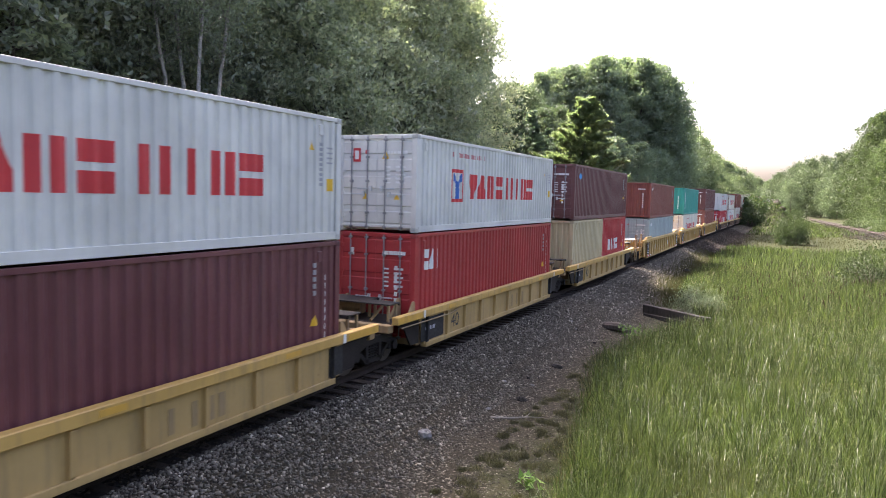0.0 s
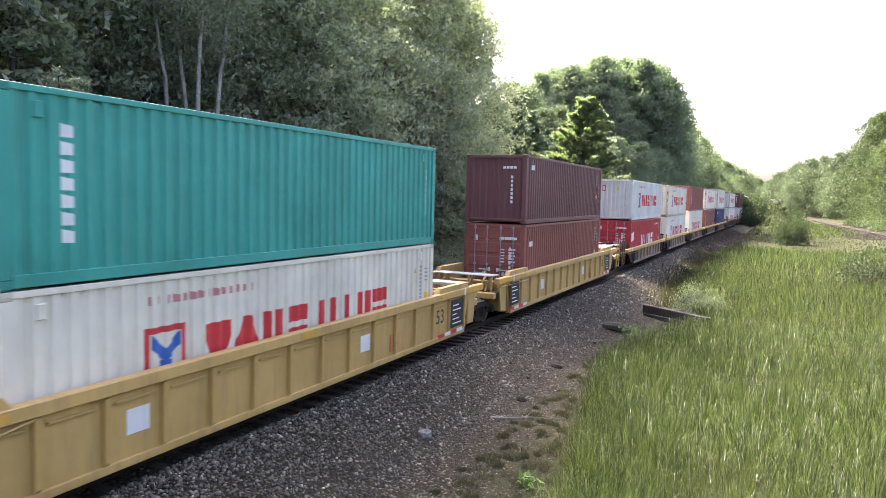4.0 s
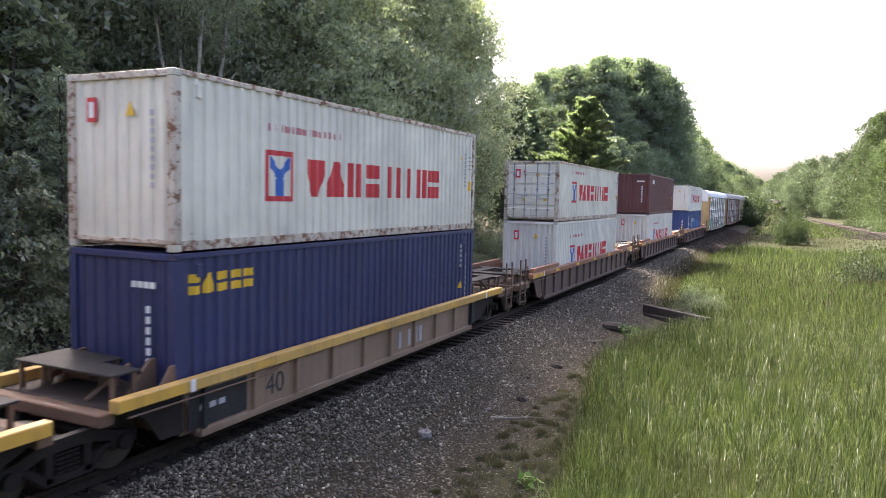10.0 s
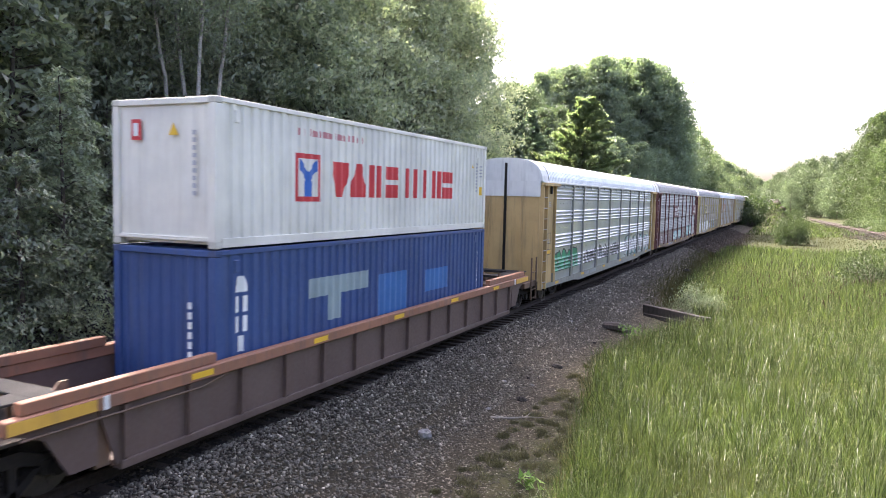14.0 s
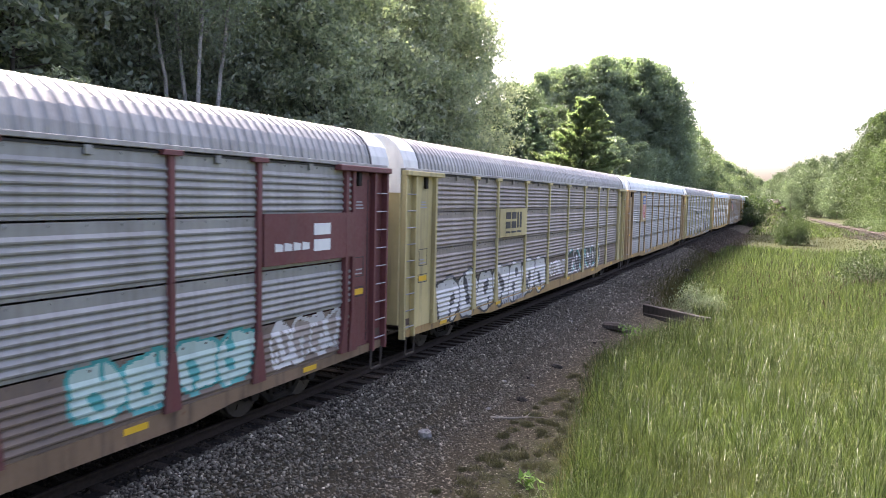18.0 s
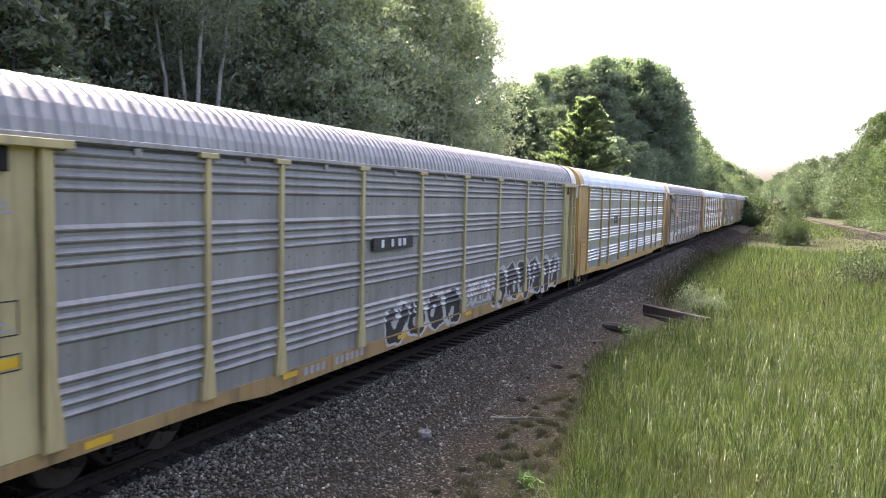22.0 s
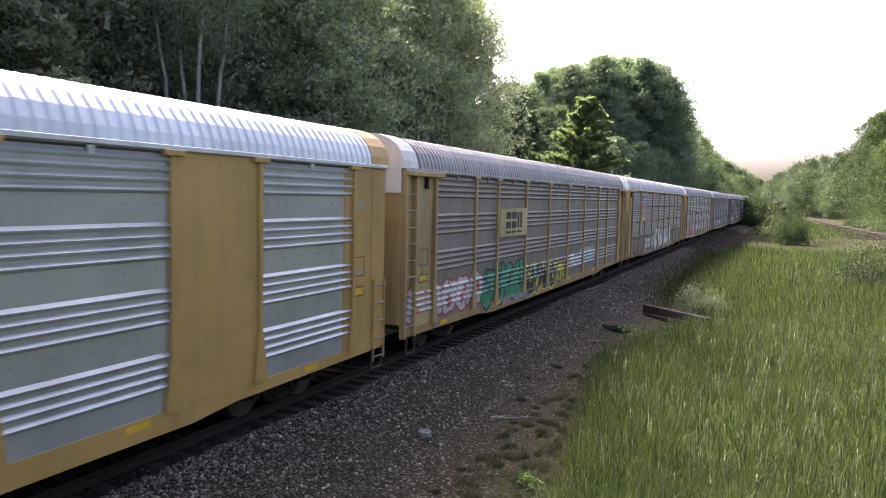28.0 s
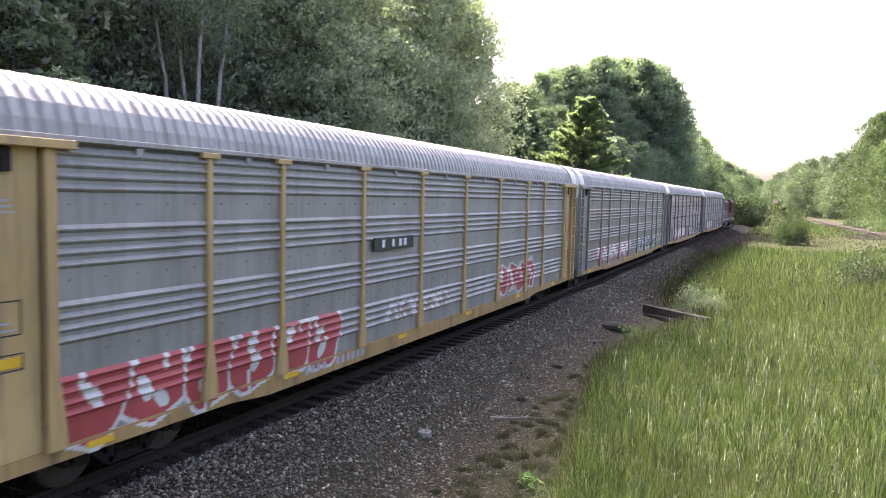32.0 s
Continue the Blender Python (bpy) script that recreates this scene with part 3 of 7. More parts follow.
def mark_row(kinds, y, z, w, h, mat, label, extra=None):
    def put(box, length, high):
        side_mark(box, length, shift(strips_of(kinds, w, h), y, z), mat, "mark", label)
        s = [q for i in range(8) for q in rect(length / 2 - .55, length / 2 - .47, high * (.3 + .06 * i), high * (.34 + .06 * i))]
        side_mark(box, length, s, MWHITE, "data_mark", "upright column of small white bars")
        side_mark(box, length, [q for i in range(5) for q in rect(length / 2 - .93, length / 2 - .86, high * (.62 + .05 * i), high * (.655 + .05 * i))], MGREY, "data_mark", "faint upright bars")
        ye = length / 2 - 1.0
        side_mark(box, length, [(ye, ye + 0.11, high * .40, high * .405, high * .40, high * .48), (ye + 0.11, ye + 0.22, high * .40, high * .48, high * .40, high * .405)], MYELLOW, "warning_mark", "small yellow warning triangle")
        e = Shape()
        for i in range(7):
            e.box(0.62, 0.70, -length / 2 - 0.03, -length / 2 - 0.005, high * (.30 + .06 * i), high * (.34 + .06 * i))
        for i in range(4):
            e.box(0.3 + 0.14 * i, 0.4 + 0.14 * i, -length / 2 - 0.03, -length / 2 - 0.005, high * .80, high * .835)
        tagged(part("data_mark", e, MWHITE, box, "small white bars on the end"), kind="stuff")
        if extra:
            extra(box, length, high)
    return put


def mark_column(kinds, y, z_top, w, h, mat, label):
    """An upright column of plain shapes."""
    def put(box, length, high):
        out = []
        for i, k in enumerate(kinds):
            out += shift(strips_of(k, w, h * 0.8, 0.0), y, z_top - (i + 1) * h)
        side_mark(box, length, out, mat, "mark", label)
        s = [q for i in range(8) for q in rect(length / 2 - .55, length / 2 - .47, high * (.3 + .06 * i), high * (.34 + .06 * i))]
        side_mark(box, length, s, MWHITE, "data_mark", "upright column of small white bars")
        e = Shape()
        for i in range(8):
            e.box(0.62, 0.70, -length / 2 - 0.03, -length / 2 - 0.005, high * (.22 + .06 * i), high * (.26 + .06 * i))
        tagged(part("data_mark", e, MWHITE, box), kind="stuff")
    return put


STD, HC = 2.591, 2.896
BROWN, MAROON, DKRED = (0.22, 0.060, 0.045), (0.125, 0.040, 0.040), (0.13, 0.035, 0.04)
CRED, KRED, LBLUE, TEAL = (0.36, 0.022, 0.024), (0.42, 0.020, 0.030), (0.35, 0.415, 0.41), (0.025, 0.30, 0.245)
BEIGE, NAVY, BLUEC = (0.50, 0.42, 0.255), (0.020, 0.026, 0.095), (0.024, 0.062, 0.19)
WHT, WHT2, GRY = (0.68, 0.655, 0.575), (0.70, 0.66, 0.545), (0.60, 0.595, 0.555)
SEP = 0.025
bars = lambda mat, label="small white painted bars": mark_row("BLB", -5.6, 2.05, 0.6, 0.2, mat, label)


def spotted(box, length, high):
    """A bright blue paint spot on the side and one on the door."""
    mark_row("B", -5.9, 2.2, 0.05, 0.05, MWHITE, "small white painted bar")(box, length, high)
    side_mark(box, length, [(-5.15, -5.04, 2.0, 2.12, 1.9, 2.22), (-5.04, -4.90, 1.9, 2.22, 1.9, 2.22), (-4.90, -4.79, 1.9, 2.22, 2.0, 2.12)], MSKY, "paint_spot", "bright blue paint spot")
    out = [(-0.8 + 0.16 * math.cos(i * math.pi / 5), 1.85 + 0.16 * math.sin(i * math.pi / 5)) for i in range(10)]
    part("paint_spot", Shape().prism(out, "y", -length / 2 + 0.008, -length / 2 + 0.018), MSKY, box, "bright blue paint spot")


def patched(mark):
    """Adds pale overpainted blocks to a container's side."""
    def put(box, length, high):
        mark(box, length, high)
        side_mark(box, length, rect(-3.4, -2.65, 1.75, 2.15) + [(-2.65, -2.2, 1.2, 2.15, 1.2, 2.15)] + rect(-2.2, -1.0, 1.75, 2.15), paint("pale patch", (0.26, 0.33, 0.34), 0.3, 0.6, 0.5), "paint_patch", "pale overpainted block")
        for q in (rect(-0.6, 0.9, 1.0, 2.0), rect(1.9, 3.4, 1.3, 1.9)):
            side_mark(box, length, q, paint("lighter blue patch", (0.04, 0.14, 0.36), 0.2, 0.6, 0.4), "paint_patch", "lighter blue overpainted block")
    return put


def pair(s, low_h, low, up_h, up, base=0.33):
    """Two containers, one on the other: (colour, label, options) each."""
    container(s, base, low[0], low_h, low[1], **low[2])
    container(s, base + low_h + SEP, up[0], up_h, up[1], **up[2])


WL = "white corrugated steel container with bold red shapes"
pair(7.05, HC, (DKRED, "dark red corrugated container in the well", dict(mark=bars(MWHITE))), STD, (GRY, WL + ", patched", dict(mark=mark_white())))
pair(22.8, HC, (CRED, "bright red container with large white shapes", dict(doors=True, mark=mark_row("RUB", -5.46, 1.9, 0.95, 0.56, MWHITE, "large white shapes"))), STD, (GRY, WL + " and barred doors", dict(doors=True, mark=mark_white())))
container(38.55 - 3.06, 0.33, BEIGE, HC, "plain beige half-length container in the well", length=6.058)
container(38.55 + 3.06, 0.33, KRED, HC, "bright red half-length container with white shapes", length=6.058, mark=mark_row("PBPR", -1.6, 1.1, 2.6, 0.62, MWHITE, "white shapes"))
container(38.55, 0.33 + HC + SEP, MAROON, STD, "maroon container with barred doors and blue spot", doors=True, mark=spotted)
pair(59.75, STD, (LBLUE, "pale blue weathered container with barred doors", dict(doors=True, rust=0.5, mark=bars(MWHITE))), STD, (BROWN, "rust-brown corrugated container stacked on top", dict(mark=bars(MWHITE))))
pair(79.1, STD, (WHT2, WL + ", doors to the front", dict(doors=True, mark=mark_white())), STD, (TEAL, "teal green container with an upright white mark", dict(mark=mark_column("LLLLLLL", -5.2, 2.2, 0.16, 0.235, MWHITE, "upright row of small white shapes"))))
pair(99.05, HC, (BROWN, "rust-brown container with barred doors", dict(doors=True, mark=bars(MWHITE))), STD, (MAROON, "maroon corrugated container stacked on top", dict(mark=bars(MWHITE))))


def flag(box, length, high):
    side_mark(box, length, [(-5.72, -5.0, 1.22, 1.78, 1.32, 1.88)], MWHITE, "flag_mark", "white flag shape")
    side_mark(box, length, shift(strips_of("BLLBLLLBL", 1.75, 0.13, 0.3), 3.1, 2.12), MWHITE, "small_mark", "thin line of small white bars")


pair(120.1, STD, (KRED, "bright red container with white shapes and doors", dict(doors=True, mark=mark_row("PBBPR", -2.15, 0.78, 4.8, 0.78, MWHITE, "row of large white shapes", flag))), STD, (GRY, WL, dict(mark=mark_white())))
pair(135.9, STD, (WHT, WL + ", streaked", dict(mark=mark_white())), STD, (WHT2, WL + ", rust streaked", dict(rust=0.6, mark=mark_white())))
pair(151.6, HC, (WHT2, WL + ", in the well", dict(mark=mark_white())), STD, (BROWN, "rust-brown container with white upright mark", dict(mark=mark_column("PBBPRP", -5.4, 2.35, 0.28, 0.27, MWHITE, "upright row of white shapes"))))
pair(167.2, HC, (BROWN, "rust-brown container with tall upright white mark", dict(mark=mark_column("BRBBBRP", -5.42, 2.5, 0.3, 0.255, MWHITE, "upright row of white shapes"))), STD, (WHT2, WL + ", rusty corners", dict(rust=0.6, end_fold=0.01, mark=mark_white())))
pair(183.0, HC, (NAVY, "navy blue container with yellow shapes", dict(mark=mark_row("RURRR", -5.75, 2.2, 1.6, 0.34, MYELLOW, "small yellow shapes"))), HC, (WHT2, WL + ", tall", dict(rust=0.6, mark=mark_white())))
pair(204.4, HC, (WHT, WL + ", patched end", dict(mark=mark_white())), STD, (WHT2, WL + " and barred rusty doors", dict(doors=True, rust=0.6, mark=mark_white())))
pair(227.75, HC, (WHT, WL + ", clean", dict(mark=mark_white())), HC, (MAROON, "tall maroon corrugated container with small emblem", dict(mark=mark_row("LLL", -5.0, 2.2, 0.9, 0.35, MWHITE, "small white emblem"))))
pair(251.3, HC, (BLUEC, "blue container with upright white marks and patches", dict(rust=0.5, mark=patched(mark_column("UPPBRU", -5.58, 2.48, 0.32, 0.36, MWHITE, "upright row of white shapes")))), STD, (WHT, WL + ", clean smooth end", dict(end_fold=0.008, mark=mark_white())))


# ---- bogies ----
def mesh_wheelset():
    def build(s):
        s.rod((-1.05, 0, 0), (1.05, 0, 0), 0.085, 12)
        for x in (-0.7525, 0.7525):
            k = 1 if x > 0 else -1
            s.rod((x - 0.065 * k, 0, 0), (x - 0.045 * k, 0, 0), 0.485, 28)
            s.rod((x - 0.045 * k, 0, 0), (x + 0.07 * k, 0, 0), 0.46, 28)
            s.rod((x + 0.07 * k, 0, 0), (x + 0.085 * k, 0, 0), 0.40, 28)
            s.rod((x + 0.085 * k, 0, 0), (x + 0.12 * k, 0, 0), 0.17, 16)
            for j in range(4):
                a = j * math.pi / 2
                c, d = 0.28 * math.cos(a), 0.28 * math.sin(a)
                s.box(x + 0.08 * min(k, 0) - 0.01, x + 0.1 * max(k, 0), c - 0.05, c + 0.05, d - 0.05, d + 0.05)
    return kept(("wheelset",), build)


def mesh_side_frame():
    """Cast side frame: arched top chord, open spring pocket, end caps."""
    def build(s):
        top = [(-1.15, 0.40), (-1.15, 0.58), (-0.75, 0.66), (-0.4, 0.80), (0.4, 0.80), (0.75, 0.66), (1.15, 0.58), (1.15, 0.40), (0.72, 0.50), (0.36, 0.62), (-0.36, 0.62), (-0.72, 0.50)]
        s.prism(top, "x", -0.07, 0.07)
        s.prism([(-0.72, 0.5), (-0.36, 0.17), (0.36, 0.17), (0.72, 0.5), (0.58, 0.5), (0.30, 0.28), (-0.30, 0.28), (-0.58, 0.5)], "x", -0.06, 0.06)
        s.box(-0.06, 0.06, -0.36, -0.24, 0.2, 0.66, 0.01)
        s.box(-0.06, 0.06, 0.24, 0.36, 0.2, 0.66, 0.01)
        for y in (-0.89, 0.89):
            s.box(-0.09, 0.09, y - 0.2, y + 0.2, 0.36, 0.60, 0.02)
            s.rod((0.08, y, 0.46), (0.16, y, 0.46), 0.12, 12)
        for y in (-0.13, 0.0, 0.13):
            for k in range(5):
                s.rod((0, y, 0.29 + k * 0.065), (0, y, 0.33 + k * 0.065), 0.06, 8)
    return kept(("side_frame",), build)


def mesh_bolster():
    def build(s):
        s.box(-1.0, 1.0, -0.2, 0.2, 0.42, 0.68, 0.03)
        s.rod((0, 0, 0.66), (0, 0, 0.78), 0.22, 16)
        s.box(-0.95, 0.95, -0.62, -0.52, 0.36, 0.48, 0.01)
        s.box(-0.95, 0.95, 0.52, 0.62, 0.36, 0.48, 0.01)
    return kept(("bogie",), build)


def bogie(car, s_car, y):
    b = part("bogie", mesh_bolster(), M_IRON, car, "sooty cast-iron bogie", pose(0, y, 0))
    for x, turn in ((1.0, 0), (-1.0, 180)):
        part("side_frame", mesh_side_frame(), M_IRON, b, "", pose(x, 0, 0, 0, 0, turn))
    for dy in (-0.89, 0.89):
        w = part("wheelset", mesh_wheelset(), M_TREAD, b, "dark steel wheels on an axle", pose(0, dy, 0.46))
        WHEELS.append((w, s_car + y + dy))


def board(car, y0, y1, z0, z1, mat, name="sign_board", label="", x=1.5):
    return part(name, Shape().box(x, x + 0.045, y0, y1, z0, z1), mat, car, label)


def shapes_on(car, y, z, kinds, w, hgt, mat, x, label=""):
    for a, b, c0, d0, c1, d1 in shift(strips_of(kinds, w, hgt), y, z):
        part("mark", Shape().prism([(a, c0), (b, c1), (b, d1), (a, d0)], "x", x - 0.002, x + 0.002), mat, car, label or "painted shape")


# ---- well cars ----
YELLOW = paint("car yellow", (0.43, 0.285, 0.105), 0.45, 0.6, 0.65)
YELLOW2 = paint("cleaner car yellow", (0.50, 0.325, 0.105), 0.3, 0.5, 0.45)
RUSTY = paint("rusty car brown", (0.24, 0.16, 0.105), 0.5, 0.65, 0.6)
DARKBR = paint("sooty brown car paint", (0.105, 0.066, 0.052), 0.4, 0.65, 0.4)
STRIPE = paint("chord yellow", (0.60, 0.34, 0.05), 0.3, 0.5, 0.35)
OLDYEL = paint("grimy car yellow", (0.31, 0.21, 0.10), 0.5, 0.65, 0.7)
PLATBR = paint("rusty brown platform paint", (0.135, 0.080, 0.048), 0.6, 0.75, 0.8)
M_GRATE = mottled("dark steel grating", (0.025, 0.023, 0.022), (0.075, 0.068, 0.062), 6.0, 0.8, 0.3, 0.01)


def well_car(s, well, near, far, top, chord, sheet, plat, label, upper=False, rib=1.18, bogies=(), number="", walk_mat=M_GRATE, long_kind=False, dark_ends=True, brake=None):
    """A well unit with its middle s metres along the train. well: half of the deep part; near, far: how far from the
    middle the upper flange and the platform reach; a platform well past its flange carries ladders and a coupler."""
    car = rolls(thing("well_car", label, "rail car", "well cars of the train"), s)
    low, flange = 0.26, top - 0.20
    n = int(2 * well / rib)
    for k in (1, -1):
        f = lambda a, b: tuple(sorted((k * a, k * b)))
        part("top_chord", Shape().box(*f(1.28, 1.47), -near[0], far[0], flange, top, 0.015), chord, car, "long upper flange of the car's side")
        part("side_sheet", Shape().prism([(-well, low), (well, low), (well + 0.3, flange - 0.004), (-well - 0.3, flange - 0.004)], "x", *f(1.33, 1.36)), sheet, car, "flat steel side sheet")
        part("bottom_chord", Shape().box(*f(1.22, 1.41), -well + 0.05, well - 0.05, low - 0.08, low + 0.05, 0.01), sheet, car)
        rib_mesh = kept(("rib", flange, k), lambda q: q.prism([(k * 1.36, low), (k * 1.44, low + 0.1), (k * 1.45, flange - 0.02), (k * 1.36, flange - 0.02)], "y", -0.045, 0.045))
        for i in range(n + 1):
            part("rib", rib_mesh, SOOT if dark_ends and i in (0, n) else sheet, car, at=pose(0, -well + 0.12 + i * (2 * well - 0.24) / n, 0))
        for y0, y1 in ((-near[0], -well - 0.3), (well + 0.3, far[0])):
            if y1 - y0 > 0.3:
                part("bolster_web", Shape().prism([(y0 + 0.1, flange - 0.004), (y1, flange - 0.004), (y1, low + 0.1), (y1 - 0.45 if y0 < 0 else y0, low + 0.1), ((y0 + y1) / 2 - 0.1, flange - 0.22)] if y0 < 0 else
                     [(y0, flange - 0.004), (y1 - 0.1, flange - 0.004), ((y0 + y1) / 2 + 0.1, flange - 0.22), (y0 + 0.45, low + 0.1), (y0, low + 0.1)], "x", *f(1.30, 1.345)), M_IRON if dark_ends else sheet, car, "plate arched over the bogie")
        if dark_ends:
            for y0, y1 in ((-well - 0.5, -well + 1.2), (well - 0.55, well + 0.28)):
                part("load_panel", Shape().box(*f(1.362, 1.366), y0 + 0.3, y1, low + 0.08, flange - 0.06), SOOT, car, "sooty black load panel")
                if k > 0 and y0 < 0:
                    for j in range(3):
                        part("data_mark", Shape().box(1.367, 1.371, y0 + 0.55 + j * 0.22, y0 + 0.70 + j * 0.22, 0.62, 0.72), MGREY, car)
        for y0, y1 in ((-near[0] + 0.02, -near[0] + 1.3), (far[0] - 1.3, far[0] - 0.02)):
            part("flange_stripe", Shape().box(*f(1.471, 1.475), y0, y1, flange + 0.02, top - 0.02), STRIPE, car, "orange-yellow end stripe")
            ym = y1 + 0.1 if y0 < 0 else y0 - 0.2
            part("white_tag", Shape().box(*f(1.471, 1.475), ym, ym + 0.1, flange, top), MWHITE, car)
        if upper:
            for y0, y1 in ((-well - 1.45, -well + 2.0), (well - 2.0, well + 1.45)):
                part("guide_rail", Shape().box(*f(1.24, 1.40), y0, y1, top + 0.004, top + 0.17, 0.012), MORANGE, car, "raised orange guide rail over the well's end")
        if long_kind:
            for y0, y1 in ((-well - 0.2, -well + 1.9), (well - 1.9, well + 0.2)):
                part("guide_rail", Shape().prism([(y0, top + 0.004), (y1, top + 0.004), (y1 - 0.12, top + 0.15), (y0 + 0.12, top + 0.15)], "x", *f(1.25, 1.42)), chord, car, "raised guide rail over the well's end")
            for i in range(n):
                y = -well + 0.12 + (i + 0.5) * (2 * well - 0.24) / n
                part("gusset", kept(("gusset", k), lambda q: q.box(*f(1.362, 1.40), -0.36, 0.36, flange - 0.16, flange - 0.12, 0.005)), sheet, car, at=pose(0, y, 0))
            for y in (-4.35, 2.1):
                part("placard", Shape().box(*f(1.366, 1.37), y, y + 0.42, low + 0.38, low + 0.76), MWHITE, car, "white data card")
            for y0, y1, y2 in ((-well - 0.1, -well + 0.78, -well + 1.75), (well - 1.18, well - 0.30, well - 1.95)):
                panel = part("load_panel", Shape().box(*f(1.452, 1.456), y0, y1, low + 0.20, flange - 0.05), SOOT, car, "black load data panel")
                for j in range(5):
                    part("data_mark", Shape().box(*f(1.457, 1.460), y0 + 0.14, y1 - 0.16 - 0.15 * (j % 3), low + 0.30 + j * 0.13, low + 0.335 + j * 0.13), MWHITE, panel)
                for j in range(4):
                    ya, yb = sorted((y0 if y0 < 0 else y1, y2))
                    w = (yb - ya) / 4
                    part("safety_stripe", Shape().box(*f(1.442, 1.447), ya + j * w, ya + (j + 1) * w - 0.004, low + 0.03, low + 0.13), RED if j % 2 == 0 else MWHITE, car, "red and white safety strip")
        for i in range(5 if upper else 3):
            y = -well + 1.6 + i * (2 * well - 3.2) / (4 if upper else 2)
            part("reflector", Shape().box(*f(1.471, 1.476), y - 0.24, y + 0.24, flange + 0.05, top - 0.05), MYELLOW if upper else STRIPE, car, "yellow reflector strip")
    part("well_floor", Shape().box(-1.25, 1.25, -well, well, low - 0.04, low + 0.05).box(-1.25, 1.25, -well + 2.5, -well + 3.1, low, low + 0.06).box(-1.25, 1.25, well - 3.1, well - 2.5, low, low + 0.06), DARKBR, car)
    for k, (cho, half) in ((-1, near), (1, far)):
        e = lambda a, b: tuple(sorted((k * a, k * b)))
        open_end = half - cho > 0.9
        deck = Shape()
        deck.box(-0.34, 0.34, *e(well + 0.1, half - 0.1), 0.78, 1.02, 0.02)
        deck.box(-1.28, 1.28, *e(well + 0.02, well + 0.30), low, flange - 0.02, 0.02)
        part("end_frame", deck, plat, car, "heavy welded end frame over the bogie")
        part("end_beam", Shape().box(-1.28, 1.28, *e(half - 0.3, half - 0.05), 0.82, 1.02, 0.02), plat, car)
        part("end_deck", Shape().box(-1.27, 1.27, *e(well + 0.3, half - 0.3), 0.98, 1.03, 0.008), M_DECK, car, "dusty steel deck plate")
        for x in (1, -1):
            part("guide_bracket", Shape().prism([(k * (well + 0.36), 1.03), (k * (well + 0.36), 1.52), (k * (well + 0.48), 1.52), (k * (well + 0.92), 1.03)], "x", x * 0.8 - 0.03, x * 0.8 + 0.03), plat, car, "welded container guide")
            part("guide_bracket", Shape().prism([(k * (well + 0.36), 1.03), (k * (well + 0.36), 1.45), (k * (well + 0.44), 1.45), (k * (well + 0.75), 1.03)], "x", x * 1.22 - 0.03, x * 1.22 + 0.03), plat, car, "welded container guide")
        table = [(-1.1, 1.1, half - 0.95, half - 0.4), (-1.1, 0.25, well + 0.5, well + 0.95)] if not open_end else [(-1.05, 1.05, half - 0.75, half - 0.25), (-1.1, 1.1, well + 0.5, well + 0.95), (-0.9, -0.45, well + 0.95, half - 0.75), (0.45, 0.9, well + 0.95, half - 0.75)]
        wz = top + 0.02 if long_kind or upper else 1.46
        for x0, x1, y0, y1 in table:
            if y1 - y0 < 0.2:
                continue
            w = part("walkway", Shape().box(x0, x1, *e(y0, y1), wz, wz + 0.035, 0.006).box(x0, x1, *e(y0, y0 + 0.03), wz - 0.05, wz), walk_mat, car, "flat open-mesh walkway")
            for x in (x0 + 0.08, x1 - 0.08):
                for y in (y0 + 0.08, y1 - 0.08):
                    part("walkway_leg", Shape().box(x - 0.03, x + 0.03, k * y - 0.03, k * y + 0.03, 1.03, wz - 0.002), plat, w)
        part("diagonal_brace", Shape().rod((0.55, k * (half - 0.4), 1.05), (0.55, k * (half - 1.2), wz - 0.02), 0.04, 6), plat, car)
        if half - well > 1.5:
            part("air_tank", Shape().rod((-0.9, k * (half - 1.25), 1.20), (-0.2, k * (half - 1.25), 1.20), 0.16, 14), plat, car, "round air reservoir")
        if open_end:
            [part("platform_sill", Shape().box(x0, x0 + 0.16, *e(cho, half), 0.84, 1.05, 0.015), plat, car, "stepped platform edge") for x0 in (1.18, -1.34)]
            for x in (1.38, -1.38):
                lad = part("ladder", Shape().box(x - 0.025, x + 0.025, *e(half - 0.68, half - 0.63), 0.35, 1.98).box(x - 0.025, x + 0.025, *e(half - 0.11, half - 0.06), 0.35, 1.98), plat, car, "upright ladder and handrail")
                for i in range(4):
                    part("rung", Shape().rod((x, k * (half - 0.66), 0.42 + i * 0.33), (x, k * (half - 0.08), 0.42 + i * 0.33), 0.016, 6), plat, lad)
            part("coupler", Shape().box(-0.1, 0.1, *e(half - 0.2, half + 0.45), 0.66, 0.88, 0.02).box(-0.18, 0.18, *e(half + 0.3, half + 0.56), 0.60, 0.94, 0.04), M_IRON, car, "knuckle coupler")
        if brake == k:
            ring = Shape()
            cx, cy, cz = -0.75, k * (half - 0.36), 2.12
            for i in range(20):
                a, b2 = 2 * math.pi * i / 20, 2 * math.pi * (i + 1) / 20
                ring.rod((cx + 0.28 * math.cos(a), cy + k * 0.12, cz + 0.28 * math.sin(a)), (cx + 0.28 * math.cos(b2), cy + k * 0.12, cz + 0.28 * math.sin(b2)), 0.022, 5)
            for i in range(5):
                a = 2 * math.pi * i / 5
                ring.rod((cx, cy + k * 0.02, cz), (cx + 0.28 * math.cos(a), cy + k * 0.12, cz + 0.28 * math.sin(a)), 0.014, 5)
